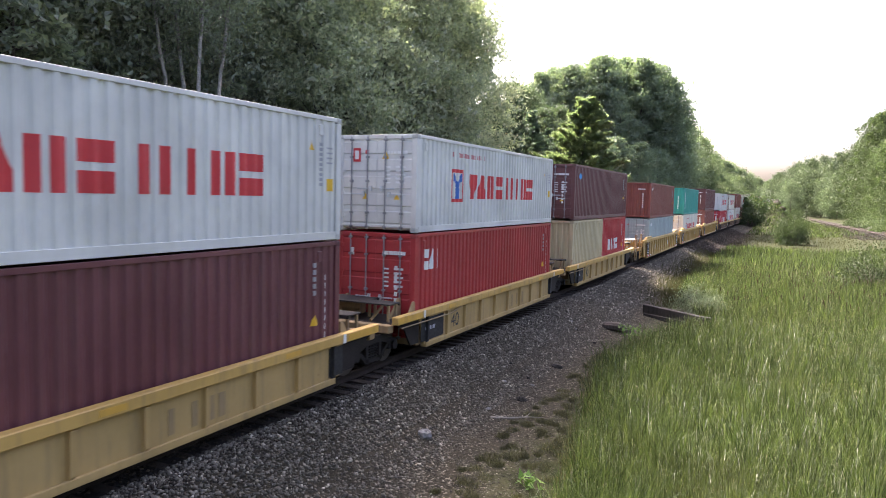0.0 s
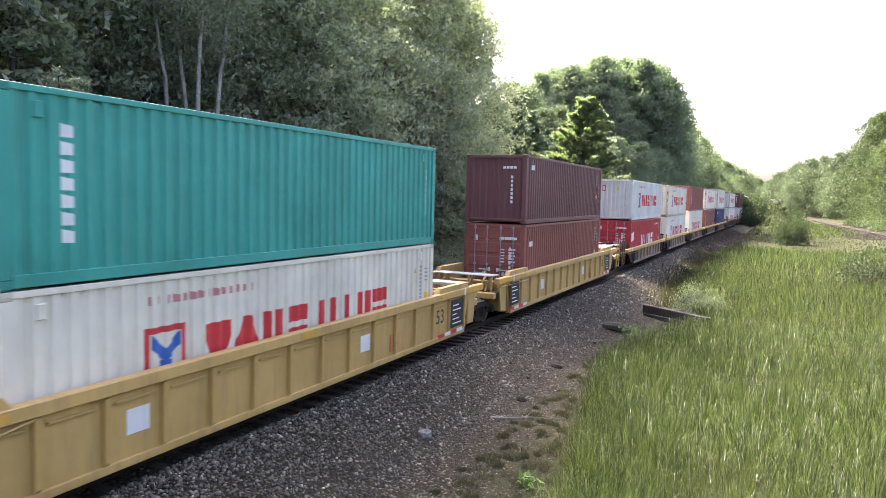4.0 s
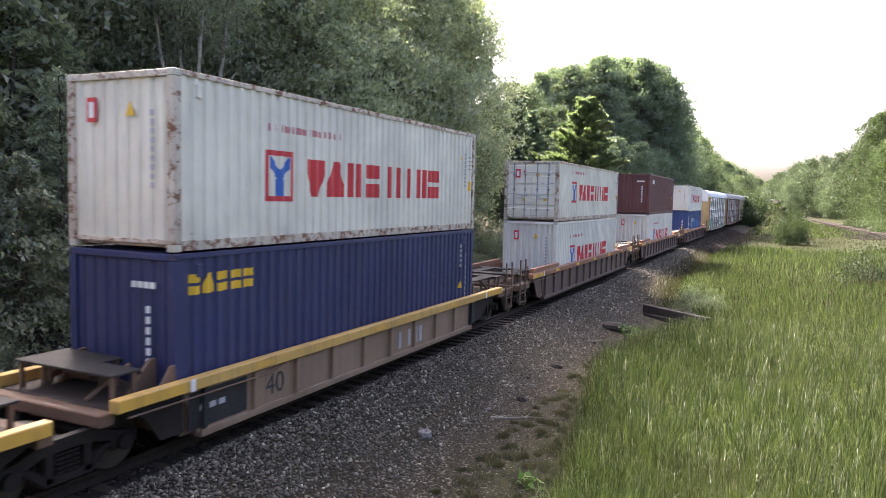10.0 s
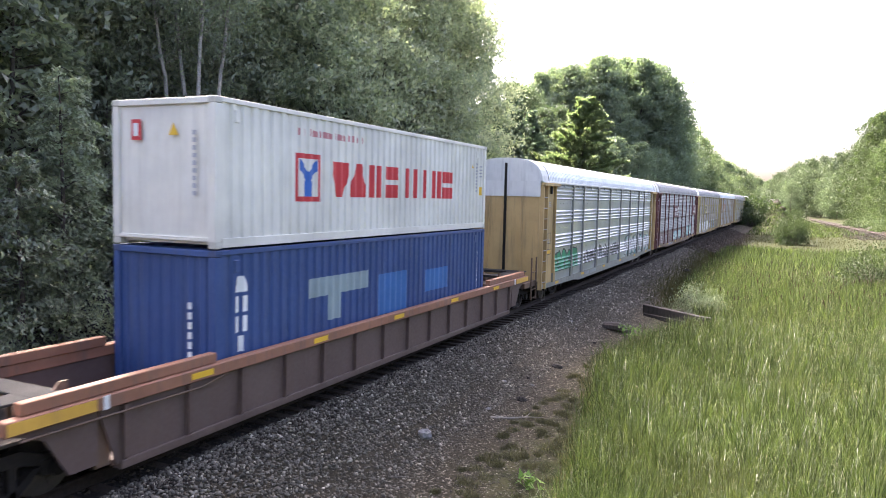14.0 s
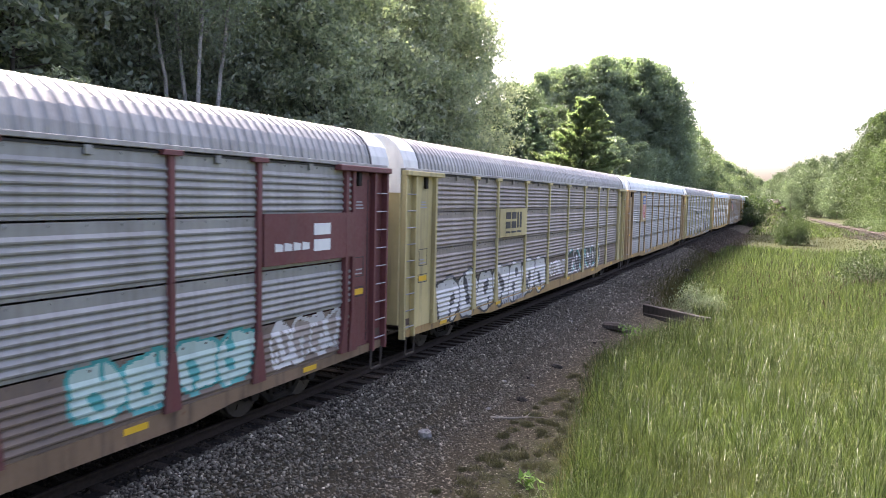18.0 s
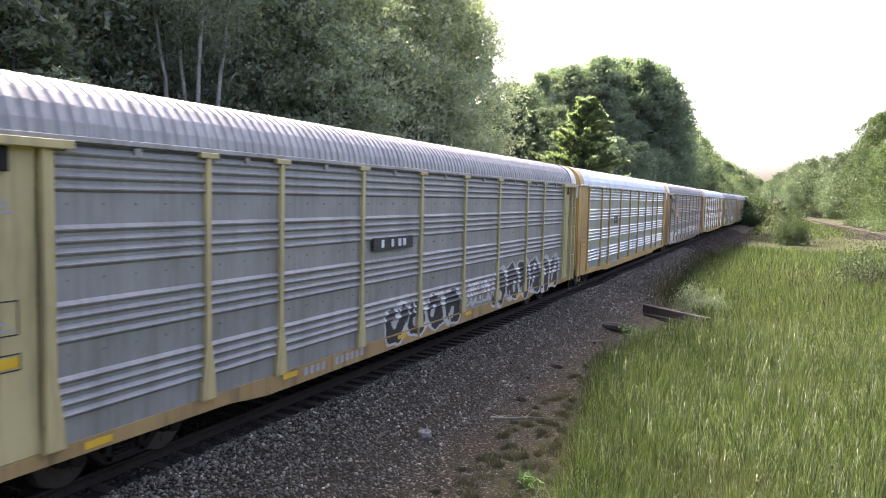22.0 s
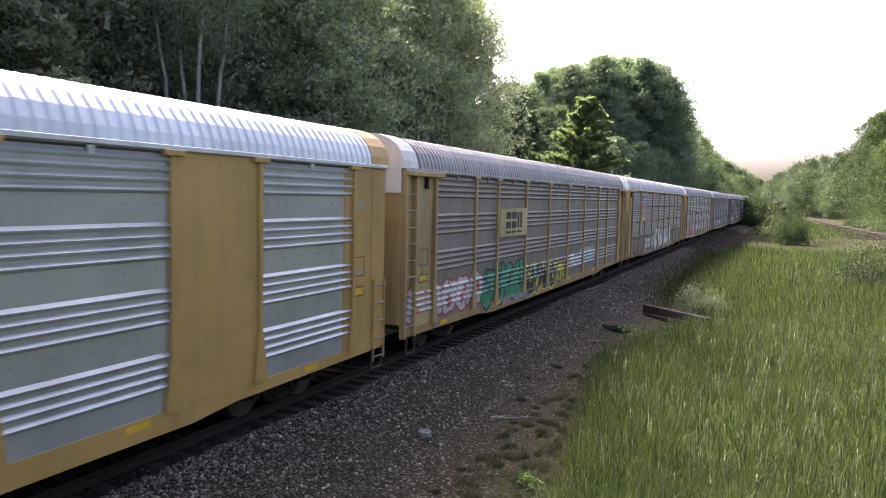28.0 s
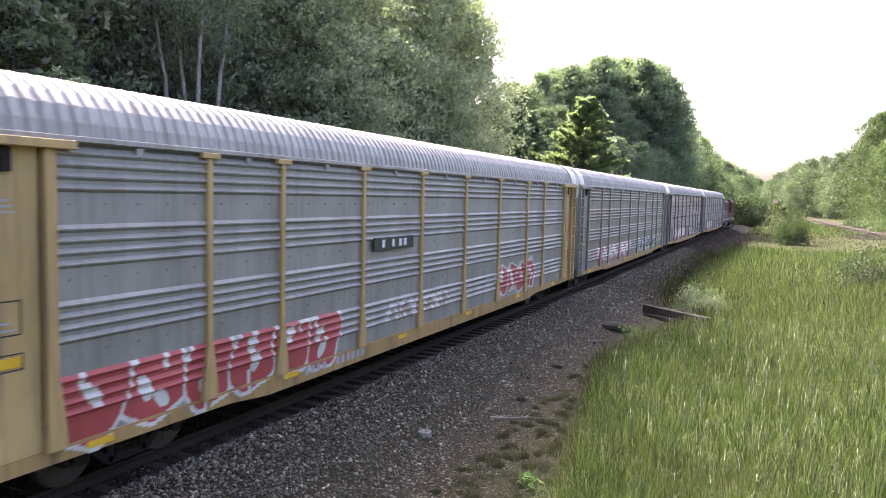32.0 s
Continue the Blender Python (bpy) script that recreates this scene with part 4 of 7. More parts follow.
            stand = part("brake_stand", Shape().box(cx - 0.16, cx + 0.16, *e(half - 0.42, half - 0.3), 1.5, 2.25, 0.03).box(cx - 0.06, cx + 0.06, *e(half - 0.4, half - 0.3), 1.0, 1.5, 0.01), BRAKE, car, "orange hand-brake housing on a post")
            part("brake_wheel", ring, paint("faded brake wheel", (0.26, 0.10, 0.07), 0.5, 0.6, 0.4), stand, "round hand-brake wheel")
    for x in (1.44, -1.44):
        part("brake_pipe", Shape().rod((x, -near[0] + 0.2, flange - 0.10), (x, -well + 1.6, flange - 0.12), 0.018, 6).rod((x, -well + 1.6, flange - 0.12), (x, -well + 2.2, flange - 0.02), 0.018, 6), plat, car, "thin conduit under the flange")
    for y in bogies:
        bogie(car, s, y)
    if not upper:
        shapes_on(car, 0.95 if not long_kind else 3.4, low + 0.14, "BBP", 1.5 if not long_kind else 0.5, 0.42, RED if long_kind else OLDYEL if sheet is YELLOW else MGREY, 1.372, "worn painted shape")
    if number:
        stencil(car, number, 1.366, -well + 1.72 if dark_ends else well - 1.97, low + (0.2 if dark_ends else 0.42), 0.40, MBLACK)
    return car


SOOT = paint("black load panel", (0.014, 0.013, 0.013), 0.1, 0.75, 0.2, (0.03, 0.024, 0.02))
BRAKE = paint("brake housing orange", (0.42, 0.11, 0.04), 0.2, 0.5, 0.3)
LETTERS = {}


def stencil(parent, text, x, y, z, size, mat, name="painted_number"):
    """Painted figures on the side that faces the road."""
    if text not in LETTERS:
        cu = bpy.data.curves.new(name, "FONT")
        cu.body, cu.size, cu.extrude = text, 1.0, 0.004
        tmp = bpy.data.objects.new("tmp", cu)
        scene.collection.objects.link(tmp)
        bpy.context.view_layer.update()
        LETTERS[text] = bpy.data.meshes.new_from_object(tmp.evaluated_get(bpy.context.evaluated_depsgraph_get()))
        bpy.data.objects.remove(tmp)
    me = LETTERS[text]
    at = pose(x, y, z) @ pose(0, 0, 0, 90, 0, 90) @ Matrix.Scale(size / 0.72, 4)
    return part(name, me, mat, parent, "painted figure " + text if text.isdigit() else "painted words", at)


LY = "yellow articulated well car, sooty and worn"
LB = "grimy brown well car with yellow upper flange"
ART = (7.4, 7.6)
OPEN = (8.15, 9.4)
CHORDY = paint("worn chord yellow", (0.50, 0.31, 0.08), 0.4, 0.55, 0.55)
well_car(7.05, 5.75, ART, ART, 1.22, CHORDY, YELLOW, OLDYEL, LY, bogies=(-7.87,))
well_car(22.8, 5.75, ART, ART, 1.22, CHORDY, YELLOW, OLDYEL, LY, bogies=(-7.87,), number="40")
well_car(38.55, 5.75, ART, OPEN, 1.22, CHORDY, YELLOW, OLDYEL, LY + ", end unit with platform", bogies=(-7.87, 7.6), number="40", brake=1)
LONG = dict(rib=1.02, walk_mat=M_GALV_DECK, long_kind=True, dark_ends=False)
well_car(59.75, 8.0, (9.5, 10.7), (8.6, 8.7), 1.52, YELLOW2, YELLOW2, YELLOW2, "clean yellow long well car with galvanised walkways", bogies=(-9.1,), number="53", **LONG)
well_car(79.1, 8.0, (9.45, 9.5), (9.25, 9.3), 1.52, YELLOW2, YELLOW2, YELLOW2, "clean yellow long well car, middle unit", bogies=(-9.9,), number="53", **LONG)
well_car(99.05, 8.0, (9.3, 9.35), (9.5, 10.7), 1.52, YELLOW2, YELLOW2, YELLOW2, "clean yellow long well car, end unit with ladder", bogies=(-9.9, 9.1), number="53", **LONG)
well_car(120.1, 5.75, OPEN, ART, 1.22, CHORDY, RUSTY, PLATBR, LB + " and open end platform", bogies=(-7.6,), number="40", brake=-1)
for s_mid in (135.9, 151.6, 167.2):
    well_car(s_mid, 5.75, ART, ART, 1.22, CHORDY, RUSTY, PLATBR, LB, bogies=(-7.87,), number="40")
well_car(183.0, 5.75, ART, OPEN, 1.22, CHORDY, RUSTY, PLATBR, LB + ", end unit with platform", bogies=(-7.87, 7.6), number="40", brake=1)
for s_mid in (204.4, 227.75, 251.3):
    well_car(s_mid, 8.25, (9.95, 11.25), (9.95, 11.25), 1.36, MORANGE, DARKBR, PLATBR, "dark brown stand-alone well car with orange guide rails", upper=True, bogies=(-9.9, 9.9), dark_ends=False)


# ---- covered auto carriers ----
POSTS = (1.9, 4.68, 6.57, 9.43, 12.3, 15.12, 17.92, 20.77, 22.8, 25.9)
CAR_LEN = 27.4
EAVE, SILL = 4.86, 0.84
ROW = 0.995


def panel_profile(z0, z1, new_kind):
    """Folds of a galvanised panel, from bottom to top: (how far out, height)."""
    pts = [(0.0, z0)]
    if new_kind:
        tops = [z1 - 0.10 - 1.0 * j - 0.155 * i for j in range(4) for i in range(4)]
        for z in sorted(t for t in tops if t - 0.11 > z0 + 0.01):
            pts += [(0.0, z - 0.11), (0.05, z - 0.075), (0.055, z - 0.055), (0.0, z)]
    else:
        z = z0 + 0.05
        while z < z1 - 0.16:
            pts += [(0.0, z), (0.034, z + 0.026), (0.037, z + 0.052), (0.0, z + 0.108)]
            z += 0.128
    return pts + [(0.0, z1)]


def mesh_panel(width, z0, z1, new_kind):
    def build(s):
        pts = panel_profile(z0, z1, new_kind)
        n = len(pts)
        s.add([(d, y, z) for y in (-width / 2, width / 2) for d, z in pts], [(i, i + n, i + n + 1, i + 1) for i in range(n - 1)])
        m = max(1, int(width / 0.5))
        for i in range(m):
            y = -width / 2 + (i + 0.5) * width / m
            for z in ([z1 - 0.05] if not new_kind else [z1 - 0.83 - 1.0 * j for j in range(3)]):
                s.box(0.0, 0.016, y - 0.016, y + 0.016, z - 0.016, z + 0.016)
    return kept(("panel", width, z0, z1, new_kind), build)


def mesh_car_roof():
    prof = [(1.50, EAVE + 0.04), (1.47, 5.10), (1.38, 5.33), (1.22, 5.52), (1.0, 5.66), (0.7, 5.74), (0.35, 5.78), (0.0, 5.79)]
    prof = prof + [(-x, z) for x, z in prof[-2::-1]]
    def build(s):
        ys, y = [], -CAR_LEN / 2 + 0.75
        end = -y
        while y < end:
            ys += [(y, 0.0), (y + 0.09, 0.0), (y + 0.12, -0.03), (y + 0.19, -0.03)]
            y += 0.22
        ys = [q for q in ys if q[0] < end] + [(end, 0.0)]
        n = len(prof)
        v = [(x * (1 + d / 1.6), yy, EAVE + (z - EAVE) * (1 + d / 1.0)) for yy, d in ys for x, z in prof]
        s.add(v, [(i * n + j, i * n + j + 1, (i + 1) * n + j + 1, (i + 1) * n + j) for i in range(len(ys) - 1) for j in range(n - 1)])
    return kept(("car_roof",), build), prof


def mesh_roof_cap(prof):
    def build(s):
        n = len(prof)
        v = [(x * 1.006, y, EAVE + (z - EAVE) * 1.012) for y in (0.0, 0.78) for x, z in prof]
        f = [(j, j + 1, n + j + 1, n + j) for j in range(n - 1)]
        s.add(v, f + [tuple(range(n)), tuple(range(n, 2 * n))])
    return kept(("roof_cap",), build)


def mesh_roof_seal(prof):
    def build(s):
        n = len(prof)
        v = [(x * g, y, EAVE + (z - EAVE) * (1 + (g - 1) * 2)) for y in (0.0, 0.055) for g in (0.97, 1.012) for x, z in prof]
        f = []
        for j in range(n - 1):
            f += [(n + j, n + j + 1, 3 * n + j + 1, 3 * n + j), (j, j + 1, n + j + 1, n + j), (2 * n + j, 2 * n + j + 1, 3 * n + j + 1, 3 * n + j)]
        s.add(v, f)
    return kept(("roof_seal",), build)


def mesh_post():
    def build(s):
        s.box(0.0, 0.10, -0.055, 0.055, SILL + 0.9, EAVE - 0.08, 0.01)
        s.prism([(-0.17, SILL - 0.02), (0.17, SILL - 0.02), (0.15, SILL + 0.22), (0.055, SILL + 0.9), (-0.055, SILL + 0.9), (-0.15, SILL + 0.22)], "x", 0.0, 0.105)
        s.box(0.0, 0.13, -0.2, 0.2, EAVE - 0.10, EAVE - 0.01, 0.01)
    return kept(("post",), build)


def panel_out(z, new_kind):
    """How far a side panel stands out at a height."""
    rows = [(SILL, EAVE)] if new_kind else [(SILL + i * ROW, SILL + (i + 1) * ROW - 0.03) for i in range(4)]
    for z0, z1 in rows:
        if z0 - 0.03 <= z <= z1:
            pts = panel_profile(z0, z1, new_kind)
            return float(np.interp(z, [p[1] for p in pts], [p[0] for p in pts]))
    return 0.02 if z < SILL else 0.0


def sprayed(car, new_kind, y, width, z, height, mats, seed, cells=7):
    """Bubbly sprayed shapes that follow the panel's folds: an outline, a filling and highlights."""
    rs = np.random.RandomState(seed)
    zs = [z - 0.1, SILL - 0.012, SILL - 0.008] if z < SILL else []
    for z0, z1 in ([(SILL, EAVE)] if new_kind else [(SILL + i * ROW, SILL + (i + 1) * ROW - 0.03) for i in range(4)]):
        zs += [p[1] for p in panel_profile(z0, z1, new_kind)]
    zs = np.array(sorted(q for q in set(round(q, 4) for q in zs) if z - 0.15 < q < z + height + 0.3))
    fine = [zs[0]]
    for q in zs[1:]:
        k = max(1, int((q - fine[-1]) / 0.03))
        fine += list(np.linspace(fine[-1], q, k + 1)[1:])
    zs = np.array([q for i, q in enumerate(fine) if i == 0 or q - fine[i - 1] > 1e-3])
    ys = np.arange(y - 0.1, y + width + 0.1, 0.026)
    yc, zc = (ys[:-1] + ys[1:]) / 2, (zs[:-1] + zs[1:]) / 2
    Y, Z = np.meshgrid(yc, zc)
    near, second, holes = np.full(Y.shape, 9.0), np.full(Y.shape, 9.0), np.full(Y.shape, 9.0)
    step = width / cells
    for i in range(cells):
        # a fat rounded block, leaning a little, swollen at one end
        c, mid = y + (i + 0.5) * step, z + height * (0.5 + rs.uniform(-.05, .05))
        a, b = step * rs.uniform(0.50, 0.62), height * rs.uniform(0.46, 0.56)
        u, w = Y - c - rs.uniform(-.22, .22) * (Z - mid), Z - mid
        u = u / (1 + rs.uniform(-.35, .35) * w / height)
        d = ((np.abs(u) / a) ** 2.6 + (np.abs(w) / b) ** 2.6) ** (1 / 2.6) - 1 + 0.07 * np.sin(5 * np.arctan2(w, u) + rs.uniform(0, 6))
        d *= min(a, b)
        second = np.minimum(second, np.maximum(near, d))
        near = np.minimum(near, d)
        for _ in range(1 + rs.randint(2)):
            e, f, tilt = c + rs.uniform(-.2, .2) * step, mid + rs.uniform(-.22, .25) * height, rs.uniform(-.5, .5)
            holes = np.minimum(holes, np.hypot((Y - e - tilt * (Z - f)) / (0.10 * step + 0.02), (Z - f) / (rs.uniform(.10, .2) * height)) - 1)
        cut = c + rs.uniform(-.3, .3) * step
        foot = np.where(rs.uniform() < 0.5, z + 0.02 * height, z + 0.98 * height)
        holes = np.minimum(holes, np.maximum(np.abs(Y - cut) - 0.045 * step, np.abs(Z - foot) - 0.30 * height))
    line = 0.03 + 0.02 * height
    edge = (near < line * 0.7) & ((near >= -line * 0.6) | (np.abs(second - near) < line * 0.9))
    hole = (near < 0) & ~edge & (holes < 0)
    fill = (near < 0) & ~edge & ~hole
    shine = fill & (near > -2.6 * line) & (np.sin(Y * 5.1 + Z * 3.0 + seed) > 0.45)
    fill &= ~shine
    out = np.array([panel_out(q, new_kind) for q in zs])
    keep = np.ones(Y.shape, bool)
    for p in POSTS:
        keep &= np.abs(Y - (p - CAR_LEN / 2)) > 0.06
    tops = mats if len(mats) > 2 else (*mats, mats[1])
    for name, mask, mat in (("spray_outline", edge | hole, tops[1]), ("spray_filling", fill, tops[0]), ("spray_highlight", shine, tops[2])):
        j, i = np.nonzero(mask & keep)
        if not len(i):
            continue
        x0, x1 = 1.444 + out[j], 1.444 + out[j + 1]
        v = np.stack([np.stack([x0, ys[i], zs[j]], 1), np.stack([x0, ys[i + 1], zs[j]], 1), np.stack([x1, ys[i + 1], zs[j + 1]], 1), np.stack([x1, ys[i], zs[j + 1]], 1)], 1)
        tagged(part(name, fast_mesh(name, v.reshape(-1, 3), np.arange(4 * len(i)).reshape(-1, 4)), mat, car, "sprayed paint on the side panels"), kind="stuff")


def auto_carrier(index, label, trim, panel, roof, new_kind=False, ends=None, sprays=(), sign=None, solid=(), top=None, cap=None, sill=None):
    """A closed two-deck car carrier. trim: posts, sills and end panels; panel: side panels; solid: bays closed by flat painted panels."""
    s = 402.94 + 28.085 * (index - 6) + CAR_LEN / 2
    car = rolls(thing("auto_carrier", label, "rail car", "auto carriers of the train"), s)
    h = CAR_LEN / 2
    ends = ends or trim
    roof_mesh, prof = mesh_car_roof()
    part("roof", roof_mesh, roof, car, "ribbed galvanised roof")
    for y, k in ((-h + 0.02, 1), (h - 0.8, 1)):
        part("roof_cap", mesh_roof_cap(prof), cap or W2, car, "plain curved roof end", pose(0, y, 0))
    if cap is not trim:
        for y in (-h + 0.80, h - 0.86):
            part("roof_seal", mesh_roof_seal(prof), SBLACK, car, "black seal at the roof's edge", pose(0, y, 0))
    rows = [(SILL, EAVE)] if new_kind else [(SILL + i * ROW, SILL + (i + 1) * ROW - 0.03) for i in range(4)]
    for k in (1, -1):
        side = pose(0, 0, 0, 0, 0, 0 if k > 0 else 180)
        off = lambda y: (y - h) * k
        for y in POSTS:
            part("post", mesh_post(), trim, car, "", side @ pose(1.42, off(y), 0))
        for i in range(len(POSTS) - 1):
            mid, wide = (POSTS[i] + POSTS[i + 1]) / 2, round(POSTS[i + 1] - POSTS[i] - 0.02, 3)
            if i in solid:
                part("solid_panel", Shape().box(1.44, 1.47, off(mid) - wide / 2, off(mid) + wide / 2, SILL, EAVE), trim, car, "flat painted panel", side)
                continue
            for j, (z0, z1) in enumerate(rows):
                part("panel", mesh_panel(wide, z0, z1, new_kind), M_GALV_DUST if panel is not M_GALV_NEW and j == 0 and not new_kind and trim is not TTAN else panel, car, "", side @ pose(1.44, off(mid), 0))
        if k > 0:
            for i in range(len(POSTS) - 1):
                if i in solid:
                    continue
                a, b = sorted((off(POSTS[i] + 0.14), off(POSTS[i + 1] - 0.14)))
                part("vent_slot", Shape().box(1.446, 1.462, a, b, EAVE - 0.075, EAVE - 0.04), SBLACK, car, "dark gap under the eave")
                part("bracket", Shape().box(1.45, 1.50, (a + b) / 2 - 0.06, (a + b) / 2 + 0.06, EAVE - 0.17, EAVE - 0.03, 0.01), panel, car)
        part("sill", Shape().prism([(-h + 0.2, SILL), (h - 0.2, SILL), (h - 0.2, 0.66), (h - 5.2, 0.60), (h - 6.2, 0.50), (-h + 6.2, 0.50), (-h + 5.2, 0.60), (-h + 0.2, 0.66)], "x", 1.38, 1.46), sill or trim, car, "long rust-stained side sill" if sill else "long side sill", side)
        part("eave_rail", Shape().box(1.40, 1.52, -h + 0.1, h - 0.1, EAVE - 0.02, EAVE + 0.06, 0.01), roof, car, "", side)
        for back in (False, True):
            e = (lambda y: off(CAR_LEN - y)) if back else off
            box = lambda q, x0, x1, y0, y1, z0, z1, c=0.0: q.box(x0, x1, *sorted((e(y0), e(y1))), z0, z1, c)
            if cap is trim:
                panel_end = part("end_panel", box(box(Shape(), 1.38, 1.46, 0.12, POSTS[0] - 0.06, 0.7, EAVE - 0.02, 0.012), 1.46, 1.468, 0.70, 0.73, 0.8, EAVE - 0.06), ends, car, "flat painted end panel", side)
                lad, low, rungs = Shape(), 0.5, 5
                for y in (0.14, 0.62):
                    box(lad, 1.47, 1.50, y - 0.02, y + 0.02, low - 0.1, 2.3)
                wide = (0.15, 0.61)
            else:
                panel_end = part("end_panel", box(box(Shape(), 1.40, 1.455, 0.80, POSTS[0] - 0.16, 0.84, EAVE - 0.10, 0.012), 1.40, 1.44, 0.72, 0.80, 0.9, EAVE - 0.2), ends, car, "flat painted end panel", side)
                foot = [(e(POSTS[0] - 0.13), 0.84), (e(POSTS[0] + 0.10), 0.84), (e(POSTS[0] - 0.03), 1.75), (e(POSTS[0] - 0.03), EAVE - 0.05), (e(POSTS[0] - 0.13), EAVE - 0.05)]
                part("end_stile", Shape().prism(foot, "x", 1.43, 1.55), ends, car, "upright stile with a flared foot", side)
                if k > 0:
                    part("door_seam", box(Shape(), 1.456, 1.462, 0.86, 0.885, 0.95, EAVE - 0.3), SBLACK if back else ends, car, "", side)
                    part("latch_box", box(Shape(), 1.45, 1.53, 1.22, 1.36, EAVE - 0.44, EAVE - 0.14, 0.015), M_IRON, car, "dark latch under the header", side)
                part("ladder_plate", box(Shape(), 1.395, 1.41, 0.14, 0.70, 0.66, EAVE - 0.12), ends, car, "recessed plate behind the ladder", side)
                lad, low, rungs = Shape(), 0.95, 9
                for y in (0.12, 0.66):
                    box(lad, 1.40, 1.56, y - 0.03, y + 0.05, 0.66, EAVE - 0.12, 0.008)
                wide = (0.16, 0.64)
                part("header", box(Shape(), 1.44, 1.62, 0.06, POSTS[0] + 0.28, EAVE - 0.13, EAVE - 0.01, 0.012), ends, car, "projecting beam over the car's end", side)
            ladder = part("ladder", lad, ends, car, "channel-framed ladder at the car's corner", side)
            if k < 0:
                continue
            rung = kept(("carrier_rung", round(wide[1] - wide[0], 2)), lambda q: q.rod((0, (wide[0] - wide[1]) / 2, 0), (0, (wide[1] - wide[0]) / 2, 0), 0.016, 6))
            for j in range(rungs):
                part("rung", rung, M_ROD, ladder, "", pose(1.545 if cap is not trim else 1.52, e(sum(wide) / 2), low + j * 0.415))
            for y0, y1, z0, z1 in ((1.02, 1.48, 2.42, 2.86), (1.0, 1.5, 1.98, 2.2)):
                rim = Shape()
                for q in ((y0, y1, z0, z0 + 0.018), (y0, y1, z1 - 0.018, z1), (y0, y0 + 0.018, z0, z1), (y1 - 0.018, y1, z0, z1)):
                    box(rim, 1.4585, 1.4625, *q)
                part("stencil_frame", rim, MBLACK, car, "thin stencilled frame", side)
                for j in range(2):
                    part("stencil_bar", box(Shape(), 1.4585, 1.4625, y0 + 0.06, y1 - 0.07 - 0.08 * j, z0 + 0.055 + 0.09 * j, z0 + 0.085 + 0.09 * j), MGREY, car, "", side)
            for j in range(3):
                part("stencil_bar", box(Shape(), 1.4585, 1.4625, 1.05 + 0.03 * j, 1.42 - 0.04 * j, 3.92 + j * 0.07, 3.95 + j * 0.07), MGREY, car, "", side)
    part("floor", Shape().box(-1.42, 1.42, -h + 0.2, h - 0.2, 0.95, 1.12).box(-0.3, 0.3, -h, h, 0.62, 0.95), DARKBR, car)
    for k in (-1, 1):
        for x in (-1, 1):
            a, b = sorted((x * 0.02, x * 1.40))
            c, d = sorted((k * (h - 0.06), k * (h - 0.16)))
            door = part("end_door", Shape().box(a, b, c, d, 1.0, 5.2, 0.02), ends, car, "tall folding end door")
            part("door_top", Shape().prism([(x * 0.02, 4.3), (x * 1.42, 4.3), (x * 1.42, 4.9), (x * 1.18, 5.5), (x * 0.02, 5.72)], "y", k * (h - 0.052), k * (h - 0.03)), top or W2, door, "pale upper door panel")
            part("hinge_bar", Shape().box(x * 0.7 - 0.04, x * 0.7 + 0.04, k * (h - 0.02) - 0.03, k * (h - 0.02) + 0.03, 1.1, 4.28, 0.01), ends, door)
        part("lock_bar", Shape().box(-0.05, 0.05, k * (h - 0.02) - 0.035, k * (h - 0.02) + 0.035, 1.1, 5.6, 0.01), M_IRON, car, "dark upright lock bar between the doors")
        bogie(car, s, k * (h - 3.4))
        e = lambda a, b: tuple(sorted((k * a, k * b)))
        part("coupler", Shape().box(-0.1, 0.1, *e(h - 0.3, h + 0.2), 0.7, 0.92, 0.02).box(-0.2, 0.2, *e(h + 0.1, h + 0.335), 0.62, 1.0, 0.04), M_IRON, car, "knuckle coupler")
    for k in (1, -1):
        for y in (2.6, 6.9, 11.4, 15.6, 20.1, 24.4):
            part("reflector", kept(("reflector",), lambda q: q.box(-0.003, 0.003, -0.22, 0.22, -0.05, 0.05)), MYELLOW, car, "yellow reflector strip", pose(k * 1.464, y - h, 0.735))
        for y0, w in ((7.4, 0.9), (8.5, 1.3)):
            for j in range(int(w / 0.2) if k > 0 else 0):
                part("data_mark", kept(("carmark",), lambda q: q.box(-0.003, 0.003, -0.06, 0.06, -0.08, 0.08)), MGREY, car, "", pose(k * 1.464, y0 - h + j * 0.2, 0.70))
        for y, z, w, d, m in ((1.25, 2.09, .44, .13, MYELLOW), (26.15, 2.09, .44, .13, MYELLOW)):
            part("placard", Shape().box(-0.003, 0.003, -w / 2, w / 2, -d / 2, d / 2), m, car, "", pose(k * 1.466, y - h, z))
        for y in (0.5, CAR_LEN - 0.5):
            step = Shape().rod((k * 1.52, y - h - 0.22, 0.70), (k * 1.50, y - h - 0.22, 0.24), 0.026, 6).rod((k * 1.50, y - h - 0.22, 0.24), (k * 1.50, y - h + 0.22, 0.24), 0.03, 6).rod((k * 1.50, y - h + 0.22, 0.24), (k * 1.52, y - h + 0.22, 0.70), 0.026, 6)
            part("stirrup_step", step, M_DECK, car, "bent steel step below the ladder")
    part("air_tank", Shape().rod((0.75, -1.2, 0.62), (0.75, 0.6, 0.62), 0.2, 14), M_IRON, car, "air reservoir below the floor")
    part("brake_gear", Shape().box(-0.9, -0.4, 2.0, 2.8, 0.4, 0.9, 0.03).rod((0.9, -6, 0.6), (0.9, 6, 0.55), 0.025, 6), M_IRON, car)
    for spray in sprays:
        sprayed(car, new_kind, spray[0] - h, spray[1], spray[2], spray[3], spray[4], index * 31 + len(label) + int(spray[0] * 7), *spray[5:])
    if sign:
        sign(car, h)
    return car


